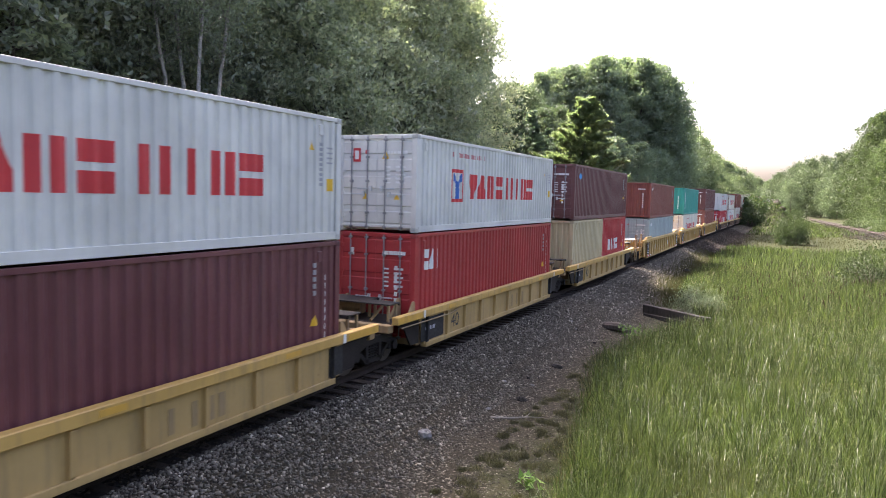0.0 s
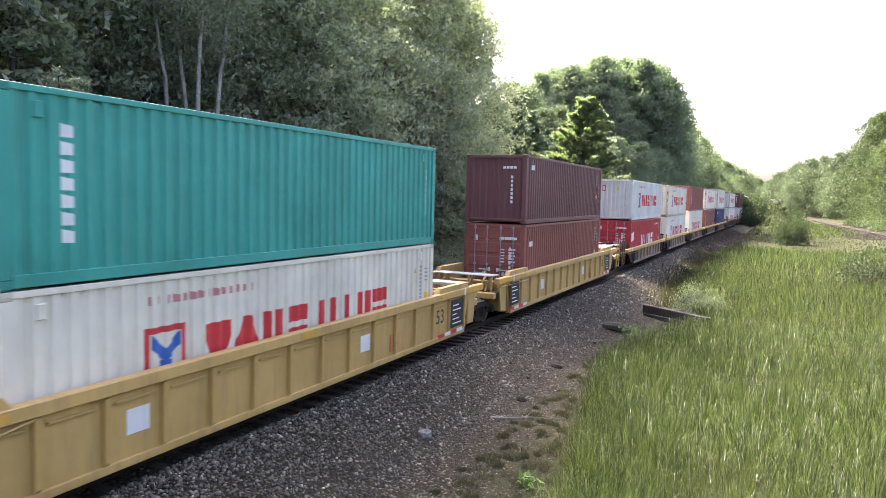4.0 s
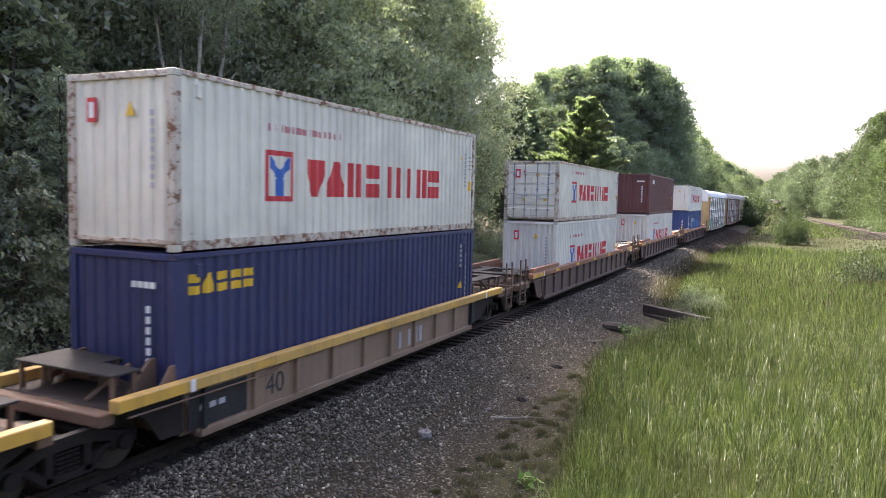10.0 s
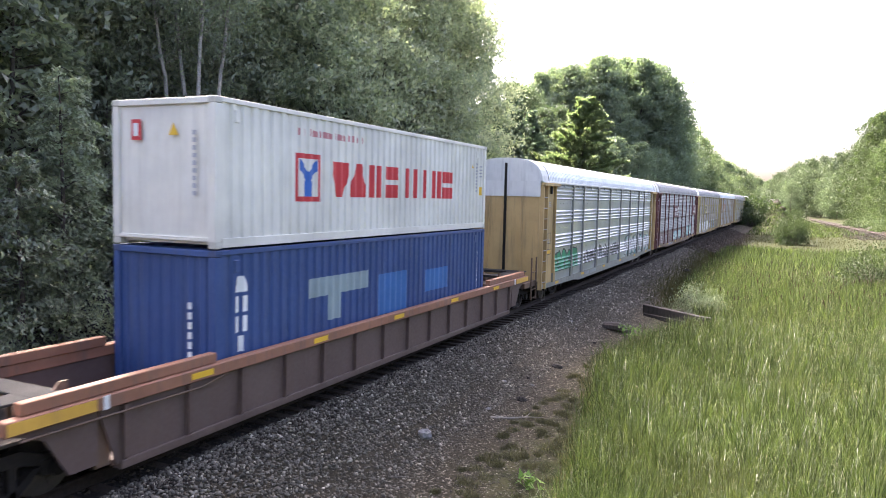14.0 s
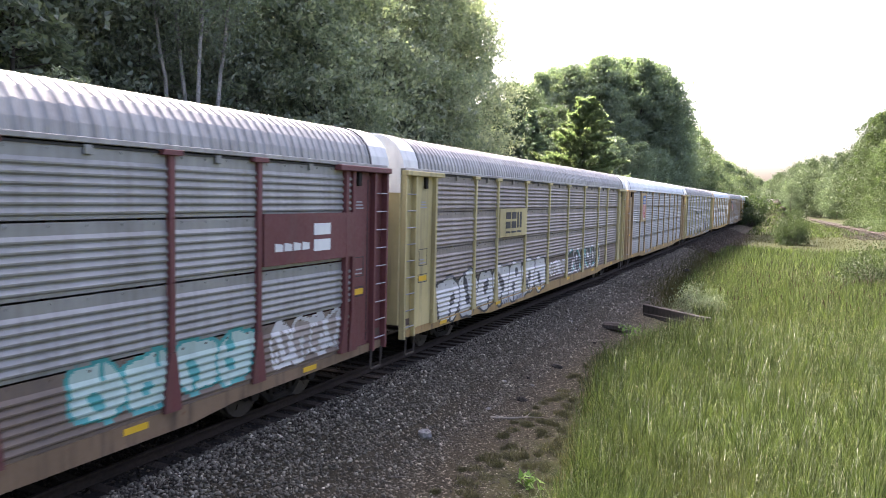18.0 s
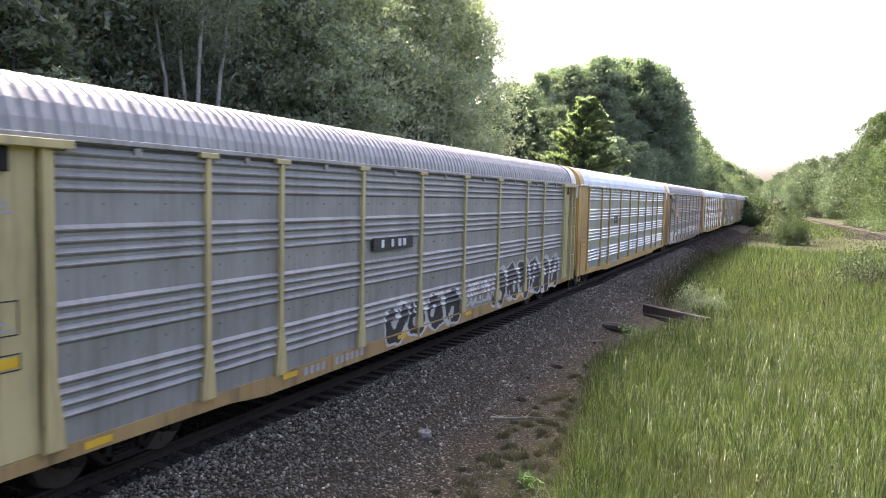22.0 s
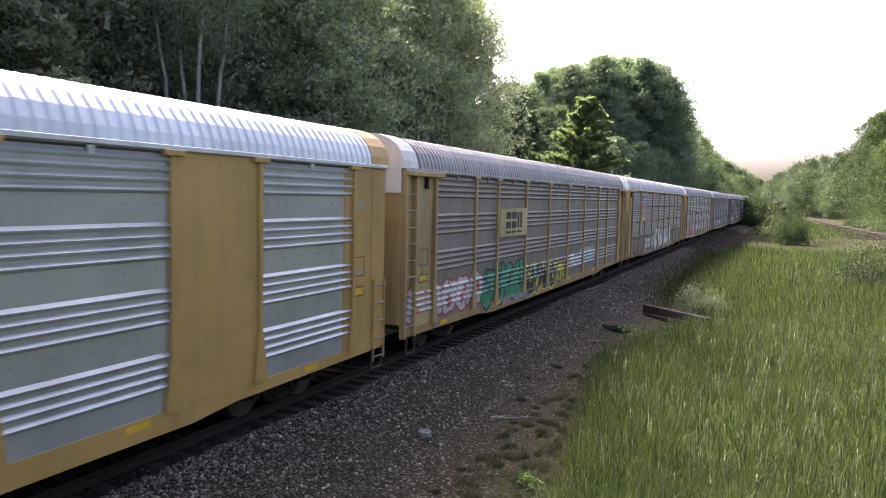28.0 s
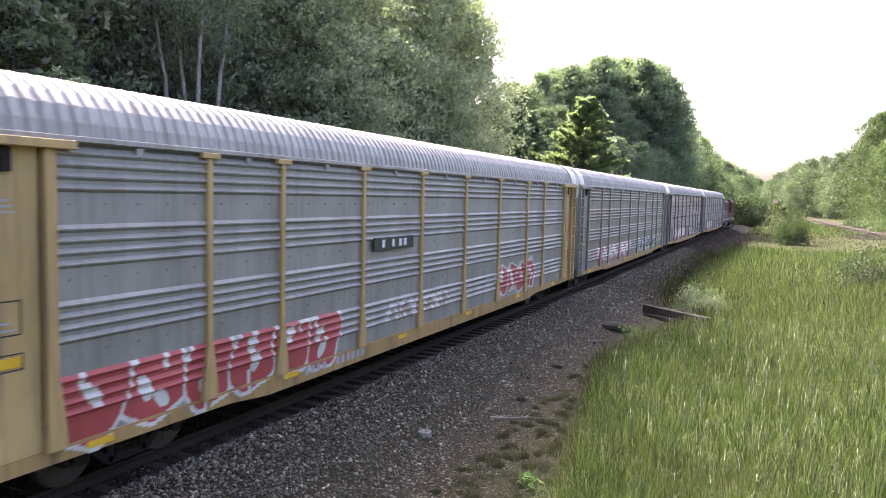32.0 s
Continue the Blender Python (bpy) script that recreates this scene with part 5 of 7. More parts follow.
SILVER = paint("spray silver", (0.50, 0.49, 0.47), 0.0, 0.45, 0.3)
SBLACK = paint("spray black", (0.02, 0.02, 0.022), 0.0, 0.5, 0.1)
SGREEN = paint("spray green", (0.02, 0.26, 0.12), 0.0, 0.5, 0.1)
STEAL = paint("spray teal", (0.05, 0.30, 0.28), 0.0, 0.5, 0.1)
SRED = paint("spray red", (0.36, 0.06, 0.06), 0.0, 0.5, 0.15)
SMINT = paint("spray mint", (0.40, 0.52, 0.46), 0.0, 0.5, 0.35)
SBLUE = paint("spray pale blue", (0.22, 0.32, 0.38), 0.0, 0.5, 0.2)
TYEL = paint("carrier yellow", (0.46, 0.315, 0.13), 0.5, 0.6, 0.7)
TPALE = paint("carrier pale yellow", (0.50, 0.41, 0.19), 0.4, 0.6, 0.65)
TOCHRE = paint("carrier clean ochre", (0.47, 0.29, 0.085), 0.1, 0.5, 0.25)
TMAROON = paint("carrier maroon", (0.14, 0.04, 0.04), 0.3, 0.55, 0.45)
TTAN = paint("carrier tan", (0.42, 0.285, 0.145), 0.5, 0.55, 0.5)


def sign_yellow(bay=2, mat=None):
    def put(car, h):
        a, b = POSTS[bay] - h + 0.07, POSTS[bay + 1] - h - 0.07
        board(car, a, b, 2.92, 3.87, mat or TPALE, label="painted yellow panel")
        shapes_on(car, a + 0.5 * (b - a) * 0.4, 3.2, "RRP", (b - a) * 0.62, 0.55, MBLACK, 1.55, "bold black shapes")
        shapes_on(car, a + 0.5 * (b - a) * 0.4, 3.04, "LLL", (b - a) * 0.62, 0.07, MBLACK, 1.55)
    return put


def sign_shield(bay=1):
    def put(car, h):
        a, b = POSTS[bay] - h + 0.03, POSTS[bay + 1] - h - 0.03
        board(car, a, b, 2.85, 4.72, TYEL, label="tan panel behind the shield")
        c, w = (a + b) / 2, 0.5
        out = [(c - w, 4.0), (c - w, 4.4), (c - w * .7, 4.6), (c, 4.52), (c + w * .7, 4.6), (c + w, 4.4), (c + w, 4.0)]
        part("shield_top", Shape().prism(out, "x", 1.546, 1.556), BLUE, car, "blue upper part of a shield")
        part("shield_base", Shape().prism([(c - w, 4.0), (c + w, 4.0), (c + w, 3.3), (c + w * .6, 3.05), (c, 2.95), (c - w * .6, 3.05), (c - w, 3.3)], "x", 1.546, 1.556), MWHITE, car, "white lower part of a shield")
        for i in range(5):
            y = c - w + 0.1 + i * 0.2
            part("shield_stripe", Shape().box(1.557, 1.562, y - 0.05, y + 0.05, 3.18 - 0.1 * (i in (1, 2, 3)), 3.98), RED, car)
        shapes_on(car, c - 0.38, 4.28, "PPBRP", 0.76, 0.14, MWHITE, 1.560)
        shapes_on(car, c - 0.38, 4.07, "PRPBPBR", 0.76, 0.14, MWHITE, 1.560)
    return put


def sign_maroon(car, h):
    a, b = POSTS[3] - h + 0.07, POSTS[4] - h - 0.07
    board(car, a, b, 2.87, 3.85, TMAROON, label="maroon name panel")
    shapes_on(car, a + 0.15, 3.4, "RRPPUBL", 1.5, 0.26, MWHITE, 1.55, "white shapes")
    board(car, a + 0.1, a + 2.1, 3.02, 3.1, MWHITE, "stripe", x=1.508)
    board(car, a + 0.1, a + 2.1, 3.18, 3.26, MWHITE, "stripe", x=1.508)
    shapes_on(car, a + 1.85, 3.2, "R", 0.65, 0.5, MWHITE, 1.552)
    a, b = POSTS[8] - h + 0.07, POSTS[9] - h - 0.07
    board(car, a, b, 2.9, 3.85, TMAROON, label="maroon name panel")
    shapes_on(car, a + 1.5, 3.1, "R", 0.7, 0.55, MWHITE, 1.55)
    shapes_on(car, a + 0.3, 3.15, "LLLL", 1.1, 0.16, MWHITE, 1.55)


def sign_small(car, h):
    a = POSTS[2] - h
    shapes_on(car, a + 0.9, 2.95, "RRP", 1.1, 0.4, MBLACK, 1.552, "small dark shapes")


def sign_dark(car, h):
    a = POSTS[3] - h
    board(car, a + 0.4, a + 2.3, 2.95, 3.25, MBLACK, label="dark name strip")
    shapes_on(car, a + 0.6, 3.02, "BBP", 1.4, 0.18, MWHITE, 1.55)


def sign_words(car, h):
    sign_shield()(car, h)
    a = POSTS[0] - h + 0.16
    stencil(car, "We will", 1.496, a, 4.12, 0.50, MBLACK, "lettering")
    stencil(car, "deliver.", 1.496, a, 3.20, 0.50, MBLACK, "lettering")


PALE = paint("spray white", (0.56, 0.55, 0.52), 0.0, 0.5, 0.4)
SLIME = paint("spray yellow", (0.55, 0.50, 0.06), 0.0, 0.5, 0.1)
SCYAN = paint("spray blue", (0.04, 0.22, 0.45), 0.0, 0.5, 0.1)
BW, WB = (SBLACK, SILVER), (PALE, SBLACK, SILVER)
W2 = paint("end door white", (0.66, 0.66, 0.63), 0.2, 0.55, 0.4)
RUSTSILL = paint("rust-eaten sill paint", (0.35, 0.225, 0.085), 0.9, 0.7, 0.9, (0.075, 0.05, 0.035))
DARKSILL = paint("sooty sill paint", (0.20, 0.13, 0.075), 0.9, 0.75, 0.9, (0.035, 0.028, 0.024))
TDUSK = paint("carrier grey-brown", (0.15, 0.12, 0.11), 0.4, 0.6, 0.6)
TGREY = steel("grey weathered trim", (0.30, 0.30, 0.27), 0.5, 0.3, 0.5)
auto_carrier(1, "grey ribbed auto carrier with yellow end and bright roof", TGREY, M_GALV_NEW, M_ROOF_NEW, True, sprays=((2.2, 3.6, 1.0, 1.0, (SGREEN, SBLACK, SGREEN), 4), (7.0, 8.0, 1.0, 0.9, (SBLACK, PALE), 8), (16.8, 8.9, 0.9, 1.1, (PALE, SBLACK, STEAL), 7)), ends=TYEL, top=W2, cap=W2)
auto_carrier(2, "weathered auto carrier with maroon posts and name panels", TMAROON, M_GALV_MID, M_ROOF_OLD, sprays=((2.0, 4.4, 0.95, 0.6, (M_GALV_DUST, TMAROON, SILVER), 7), (10.0, 5.8, 0.9, 0.75, (SMINT, SBLACK, STEAL), 7), (19.0, 3.7, 1.0, 0.85, (SMINT, STEAL, SMINT), 4), (23.2, 2.4, 1.0, 0.8, (M_GALV_OLD, SILVER), 4)), sign=sign_maroon, sill=DARKSILL)
auto_carrier(3, "weathered auto carrier with pale yellow posts and name panel", TPALE, M_GALV_OLD, M_ROOF_OLD, sprays=((2.2, 9.9, 0.66, 1.3, WB, 7), (12.7, 2.4, 1.1, 0.5, (M_GALV_OLD, SILVER), 6), (15.5, 6.0, 0.95, 1.0, (SBLACK, PALE, STEAL), 6)), sign=sign_yellow(), sill=RUSTSILL)
auto_carrier(4, "grey auto carrier with tan posts and shield panel", TTAN, M_GALV_MID, M_ROOF_NEW, sign=sign_shield(), sill=RUSTSILL)
auto_carrier(5, "weathered ribbed auto carrier with pale yellow posts, sprayed low down", TPALE, M_GALV_MID, M_ROOF_OLD, True, sprays=((10.6, 4.4, 0.62, 0.95, BW, 4), (15.3, 2.4, 0.95, 0.6, (M_GALV_OLD, SILVER), 5), (17.6, 7.6, 0.62, 1.3, BW, 6)), sign=sign_dark, sill=RUSTSILL)
auto_carrier(6, "newer auto carrier with ochre trim and bright ribbed panels", TOCHRE, M_GALV_NEW, M_ROOF_NEW, True, sprays=((2.4, 3.7, 1.0, 0.75, (M_GALV_NEW, SBLUE), 5), (11.3, 4.6, 1.1, 0.8, (M_GALV_NEW, SBLUE), 6)), sign=sign_small, cap=TOCHRE)
auto_carrier(7, "weathered ribbed auto carrier with words, shield and sprayed base", TTAN, M_GALV_OLD, M_ROOF_OLD, True, sprays=((2.1, 4.4, 0.62, 1.0, (PALE, SBLACK, SILVER), 4), (7.4, 4.6, 1.0, 0.6, (M_GALV_OLD, SILVER), 8), (12.8, 11, 1.0, 0.7, (M_GALV_OLD, PALE), 13)), sign=sign_words, sill=DARKSILL)
auto_carrier(8, "newer auto carrier with ochre trim and one solid bay", TOCHRE, M_GALV_NEW, M_ROOF_NEW, True, solid=(7,), cap=TOCHRE)
auto_carrier(9, "weathered auto carrier with yellow trim and colourful spraying", TYEL, M_GALV_OLD, M_ROOF_OLD, True, sprays=((0.4, 5.0, 0.95, 1.0, (SILVER, SRED, SILVER), 5), (5.4, 4.2, 0.62, 1.35, (SGREEN, SBLACK, STEAL), 4), (9.7, 4.0, 0.62, 1.15, (SBLACK, SLIME, SCYAN), 4), (13.8, 1.6, 0.75, 0.8, (SLIME, SBLACK, SLIME), 2), (15.0, 3.4, 1.0, 0.85, (SILVER, SBLACK, PALE), 6), (17.6, 2.6, 1.1, 0.8, (SBLUE, SILVER), 4)), sign=sign_yellow(), sill=RUSTSILL)
auto_carrier(10, "weathered auto carrier with yellow trim, shield and white spraying", TYEL, M_GALV_OLD, M_ROOF_STAINED, sprays=((7.0, 3.4, 1.0, 0.6, (M_GALV_OLD, SILVER), 5), (11.0, 8.2, 0.60, 1.55, (PALE, SBLACK, SILVER), 6)), sign=sign_shield(), sill=DARKSILL)
auto_carrier(11, "weathered auto carrier with yellow trim and red spraying", TYEL, M_GALV_MID, M_ROOF_OLD, True, sprays=((1.95, 6.6, 0.72, 1.15, (SRED, PALE, SRED), 6), (10.6, 3.4, 1.1, 0.5, (M_GALV_OLD, SILVER), 5), (17.9, 4.0, 0.95, 1.0, (SRED, PALE), 4)), sign=sign_dark, sill=RUSTSILL)
for i in (12, 13, 14):
    auto_carrier(i, "weathered auto carrier with dull trim, sprayed low down", (TGREY, TDUSK, TGREY)[i - 12], M_GALV_OLD, M_ROOF_OLD, i == 12, sprays=((4, 9, 0.95, 0.9, (PALE, SRED), 8), (15, 8, 0.95, 0.9, BW, 7)), sill=RUSTSILL)


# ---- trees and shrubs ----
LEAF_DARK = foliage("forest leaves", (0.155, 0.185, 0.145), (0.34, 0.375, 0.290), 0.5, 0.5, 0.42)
# paler copy of the forest leaves, with veiling haze put into the colour
LEAF_HAZED = foliage("haze-paled glossy leaves", (0.23, 0.255, 0.20), (0.46, 0.48, 0.375), 0.54, 0.4, 0.42)
# far leaves lightened and blued, so that distance haze is in the colour
LEAF_FAR = foliage("haze-tinted blue-green leaves", (0.150, 0.190, 0.140), (0.225, 0.270, 0.195), 0.46, 0.25)
LEAF_SLOPE = foliage("light green leaves", (0.110, 0.142, 0.088), (0.165, 0.200, 0.122), 0.44, 0.35)
LEAF_SUN = foliage("bright leaves", (0.046, 0.066, 0.031), (0.080, 0.106, 0.048), 0.42, 0.5)
LEAF_PINE = foliage("blue-green pine needles", (0.085, 0.122, 0.095), (0.14, 0.18, 0.135), 0.40, 0.3)
LEAF_PINE_LIGHT = foliage("light green pine needles", (0.150, 0.195, 0.115), (0.25, 0.30, 0.175), 0.55, 0.2)
LEAF_LOW = foliage("soft grey-green leaves", (0.066, 0.088, 0.056), (0.105, 0.132, 0.084), 0.42, 0.4)
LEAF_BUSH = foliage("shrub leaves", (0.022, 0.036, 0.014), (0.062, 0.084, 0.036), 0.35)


def leaf_mesh(name, centres, size, rs, lean=None, flat=0.35):
    """A pointed leaf at each centre, turned at random."""
    n = len(centres)
    a = rs.normal(size=(n, 3))
    if lean is not None:
        a = a * 0.6 + lean
    a /= np.linalg.norm(a, axis=1)[:, None] + 1e-9
    up = rs.normal(size=(n, 3)) * (1 - flat) + np.array((0, 0, flat))
    b = np.cross(a, up)
    b /= np.linalg.norm(b, axis=1)[:, None] + 1e-9
    s = size * rs.uniform(0.6, 1.35, (n, 1))
    v = np.stack([centres - a * s, centres + b * s * 0.62, centres + a * s * 0.8 - b * s * 0.3], 1).reshape(-1, 3)
    return fast_mesh(name, v, np.arange(3 * n).reshape(n, 3))


def limbs_mesh(name, paths):
    """Tapered limbs: each a list of (point, radius)."""
    s = Shape()
    for path in paths:
        n, k = 7 if path[0][1] > 0.06 else 4, len(s.v)
        for p, r in path:
            for i in range(n):
                a = 2 * math.pi * i / n
                s.v.append((p[0] + r * math.cos(a), p[1] + r * math.sin(a), p[2]))
        for j in range(len(path) - 1):
            for i in range(n):
                s.f.append((k + j * n + i, k + j * n + (i + 1) % n, k + (j + 1) * n + (i + 1) % n, k + (j + 1) * n + i))
    return fast_mesh(name, s.v, s.f, True)


def broadleaf(seed, high, spread, clumps, per, leaf, bare=0.25, lean=0.0, tight=0.23):
    """Meshes of a broadleaf tree: trunk with limbs, and a crown of leafy clumps with gaps."""
    rs = np.random.RandomState(seed)
    bend = rs.uniform(-0.6, 0.6, 2)
    base_r = high * 0.012 + 0.03
    trunk = []
    for i in range(9):
        k = i / 8
        trunk.append(((bend[0] * k * k + lean * k + 0.12 * math.sin(5 * k + seed), bend[1] * k * k + 0.1 * math.cos(4 * k + seed), k * high * 0.93), base_r * (1 - 0.85 * k) * (1.5 if i == 0 else 1)))
    paths, cents = [trunk], []
    for i in range(clumps):
        k = bare + (1 - bare) * (i + rs.uniform(0, 1)) / clumps
        q = (k - bare) / (1 - bare)
        rad = spread * (0.25 + 1.0 * math.sin(math.pi * min(1, 0.16 + 0.80 * q)) ** 0.8) * rs.uniform(0.35, 1.1)
        if q > 0.9:
            rad *= 0.6
        ang = rs.uniform(0, 2 * math.pi)
        j = min(7, int(k / 0.93 * 8 * 0.86))
        root = trunk[j][0]
        c = np.array((root[0] + rad * math.cos(ang), root[1] + rad * math.sin(ang), k * high + rs.uniform(-0.4, 0.4)))
        cents.append(c)
        if i % 9 == 0:
            j = min(7, int(k / 0.93 * 8 * 0.96))
            root = trunk[j][0]
            mid = [(root[a] * 0.5 + c[a] * 0.5) for a in range(3)]
            paths.append([(root, trunk[j][1] * 0.4 + 0.01), ((mid[0], mid[1], mid[2] + 0.1 * rad), 0.015 + trunk[j][1] * 0.15), (tuple(c), 0.006)])
    cents = np.array(cents)
    size = rs.uniform(0.55, 1.25, (clumps, 1, 1)) * spread * tight
    pts = cents[:, None] + rs.normal(size=(clumps, per, 3)) * size * np.array((1, 1, 0.62))
    pts[..., 2] -= 0.15 * size[..., 0] * (np.abs(pts[..., 0] - cents[:, None, 0]))
    return limbs_mesh("trunk", paths), leaf_mesh("crown", pts.reshape(-1, 3), leaf, rs)


def conifer(seed, high, spread, whorls, per, leaf):
    rs = np.random.RandomState(seed)
    paths = [[((0, 0, 0), high * 0.013 + 0.04), ((0, 0, high * 0.5), high * 0.008 + 0.02), ((0.1, 0, high), 0.015)]]
    pts, dirs = [], []
    for i in range(whorls):
        k = 0.10 + 0.88 * i / whorls
        reach = spread * (1 - k) ** 0.75 * rs.uniform(0.75, 1.15) + 0.25
        for j in range(6):
            a = rs.uniform(0, 2 * math.pi)
            r = reach * rs.uniform(0.6, 1.1)
            z = k * high + rs.uniform(-0.2, 0.2)
            rise = 0.34 * r
            d = np.array((math.cos(a), math.sin(a), 0.5))
            paths.append([((0, 0, z), 0.03), ((r * math.cos(a) * .6, r * math.sin(a) * .6, z + rise * .4), 0.018), ((r * math.cos(a), r * math.sin(a), z + rise), 0.006)])
            t = rs.uniform(0.2, 1.05, per)[:, None] ** 0.7
            side = rs.normal(size=(per, 3)) * np.array((0.24, 0.24, 0.16)) * (0.5 + 0.35 * r) * (1.2 - t)
            pts.append(np.array((0, 0, z)) + t * np.array((r * math.cos(a), r * math.sin(a), rise)) + side)
            dirs.append(np.repeat(d[None], per, 0))
    return limbs_mesh("trunk", paths), leaf_mesh("crown", np.concatenate(pts), leaf, rs, np.concatenate(dirs), 0.8)


def shrub(seed, high, spread, clumps, per, leaf):
    rs = np.random.RandomState(seed)
    paths, cents = [], []
    for i in range(clumps):
        a, r = rs.uniform(0, 2 * math.pi), spread * math.sqrt(rs.uniform(0, 1))
        z = high * rs.uniform(0.25, 1.0) * (1 - 0.5 * (r / spread) ** 2)
        c = (r * math.cos(a), r * math.sin(a), z)
        cents.append(c)
        paths.append([((c[0] * 0.15, c[1] * 0.15, -0.1), 0.02), ((c[0] * .5, c[1] * .5, z * .55), 0.014), (c, 0.006)])
    cents = np.array(cents)
    pts = cents[:, None] + rs.normal(size=(clumps, per, 3)) * spread * 0.2 * np.array((1, 1, 0.8))
    pts[..., 2] = np.maximum(pts[..., 2], 0.02)
    return limbs_mesh("stem", paths), leaf_mesh("crown", pts.reshape(-1, 3), leaf, rs)


def layered(seed, high, spread, tiers, per, leaf, low=0.06):
    """Meshes of a forest-edge tree: tier over tier of flat leafy sprays, drooping at the tips, with dark gaps between."""
    rs = np.random.RandomState(seed)
    trunk = [((0.15 * math.sin(3 * k + seed), 0.15 * math.cos(2 * k + seed) - 0.15, k * high), (high * 0.011 + 0.03) * (1 - 0.85 * k)) for k in (0, 0.15, 0.35, 0.6, 0.8, 1.0)]
    paths, pts, ups = [trunk], [], []
    for i in range(tiers):
        k = low + (1 - low) * (i + rs.uniform(0, 0.9)) / tiers
        reach = spread * (0.30 + 0.85 * (1 - k) ** 0.7) * rs.uniform(0.65, 1.15)
        for a in rs.uniform(0, 2 * math.pi) + np.arange(4) * math.pi / 2 + rs.normal(0, 0.3, 4):
            r = reach * rs.uniform(0.6, 1.1)
            d, z0 = np.array((math.cos(a), math.sin(a), 0)), k * high + rs.uniform(-0.3, 0.3)
            rise = r * rs.uniform(0.05, 0.30)
            bough = lambda q: np.stack([d[0] * r * q, d[1] * r * q, z0 + rise * np.sin(q * 2.4) - 0.16 * r * q * q], -1)
            paths.append([(tuple(bough(np.float64(0))), 0.04), (tuple(bough(np.float64(0.5))), 0.022), (tuple(bough(np.float64(1.0))), 0.006)])
            q = rs.uniform(0.18, 1.0, per) ** 0.65
            wide = 0.34 * r * (1.15 - q) * rs.normal(size=per)
            p = bough(q) + np.stack([-d[1] * wide, d[0] * wide, -0.22 * np.abs(wide) + rs.normal(0, 0.075, per)], -1)
            pts.append(p)
            ups.append(np.repeat((d * 0.8 + np.array((0, 0, -0.35)))[None], per, 0))
    return limbs_mesh("trunk", paths), leaf_mesh("crown", np.concatenate(pts), leaf, rs, np.concatenate(ups), 0.72)


def birch(seed, high, shift, bow):
    """Meshes of a birch: a long bare leaning stem, thin high limbs and an airy crown."""
    rs = np.random.RandomState(seed)
    line = lambda k: (shift[0] * k + bow * math.sin(math.pi * k), shift[1] * k, k * high)
    trunk = [(tuple(c + rs.normal(0, 0.025) for c in line(i / 12)), 0.125 * (1 - 0.72 * i / 12)) for i in range(13)]
    paths, cents = [trunk], []
    for i in range(34):
        k = rs.uniform(0.62, 1.0)
        p, a, r = line(k), rs.uniform(0, 2 * math.pi), rs.uniform(0.5, 1.9) * (1.25 - 0.6 * k)
        c = (p[0] + r * math.cos(a), p[1] + r * math.sin(a), p[2] + 0.55 * r)
        paths.append([(p, 0.022), (((p[0] + c[0]) / 2, (p[1] + c[1]) / 2, (p[2] + c[2]) / 2 + 0.1), 0.014), (c, 0.005)])
        cents.append(c)
    for i in range(9):
        k = rs.uniform(0.22, 0.6)
        p, a, r = line(k), rs.uniform(0, 2 * math.pi), rs.uniform(0.5, 1.2)
        paths.append([(p, 0.016), ((p[0] + r * math.cos(a), p[1] + r * math.sin(a), p[2] + 0.5 * r), 0.004)])
    cents = np.array(cents)
    pts = cents[:, None] + rs.normal(size=(len(cents), 120, 3)) * np.array((0.42, 0.42, 0.38))
    return limbs_mesh("trunk", paths), leaf_mesh("crown", pts.reshape(-1, 3), 0.075, rs)


KINDS = {
    "near": [broadleaf(11 + i, h, sp, 300, 85, 0.135, 0.12, 0.0, 0.14) for i, (h, sp) in enumerate(((17, 3.3), (15, 2.9), (18, 3.6)))],
    "edge": [layered(41 + i, h, sp, n, 105, 0.105) for i, (h, sp, n) in enumerate(((8.5, 3.0, 26), (6.5, 2.7, 20), (11, 3.2, 32)))],
    "mid": [broadleaf(51 + i, h, sp, 210, 70, 0.25, 0.10, 0.0, 0.16) for i, (h, sp) in enumerate(((21, 4.4), (18, 3.8), (23, 4.6)))],
    "far": [broadleaf(71 + i, h, sp, 110, 90, 0.30, 0.06) for i, (h, sp) in enumerate(((18, 4.6), (15, 3.9)))],
    "grand": [broadleaf(171 + i, h, sp, 300, 75, 0.25, 0.16, 0.0, 0.15) for i, (h, sp) in enumerate(((23, 4.0), (22, 3.7)))],
    "pine": [conifer(91 + i, h, sp, 48, 105, 0.15) for i, (h, sp) in enumerate(((13.5, 3.3), (12, 3.0)))],
    "brush": [shrub(151 + i, 2.6, 2.1, 44, 60, 0.13) for i in range(2)],
    "bigpine": [conifer(97, 13.6, 6.0, 54, 170, 0.20)],
    "shrub": [shrub(111 + i, h, sp, 46, 130, 0.065) for i, (h, sp) in enumerate(((2.4, 1.7), (1.6, 1.5)))],
    "under": [shrub(131 + i, h, sp, 60, 130, 0.066) for i, (h, sp) in enumerate(((3.0, 2.2), (2.2, 2.0)))],
}
HIGH = {"near": (17, 15, 18), "edge": (8.5, 6.5, 11), "mid": (21, 18, 23), "far": (18, 15), "grand": (23, 22), "pine": (13.5, 12), "brush": (2.6, 2.6), "bigpine": (13.6,)}
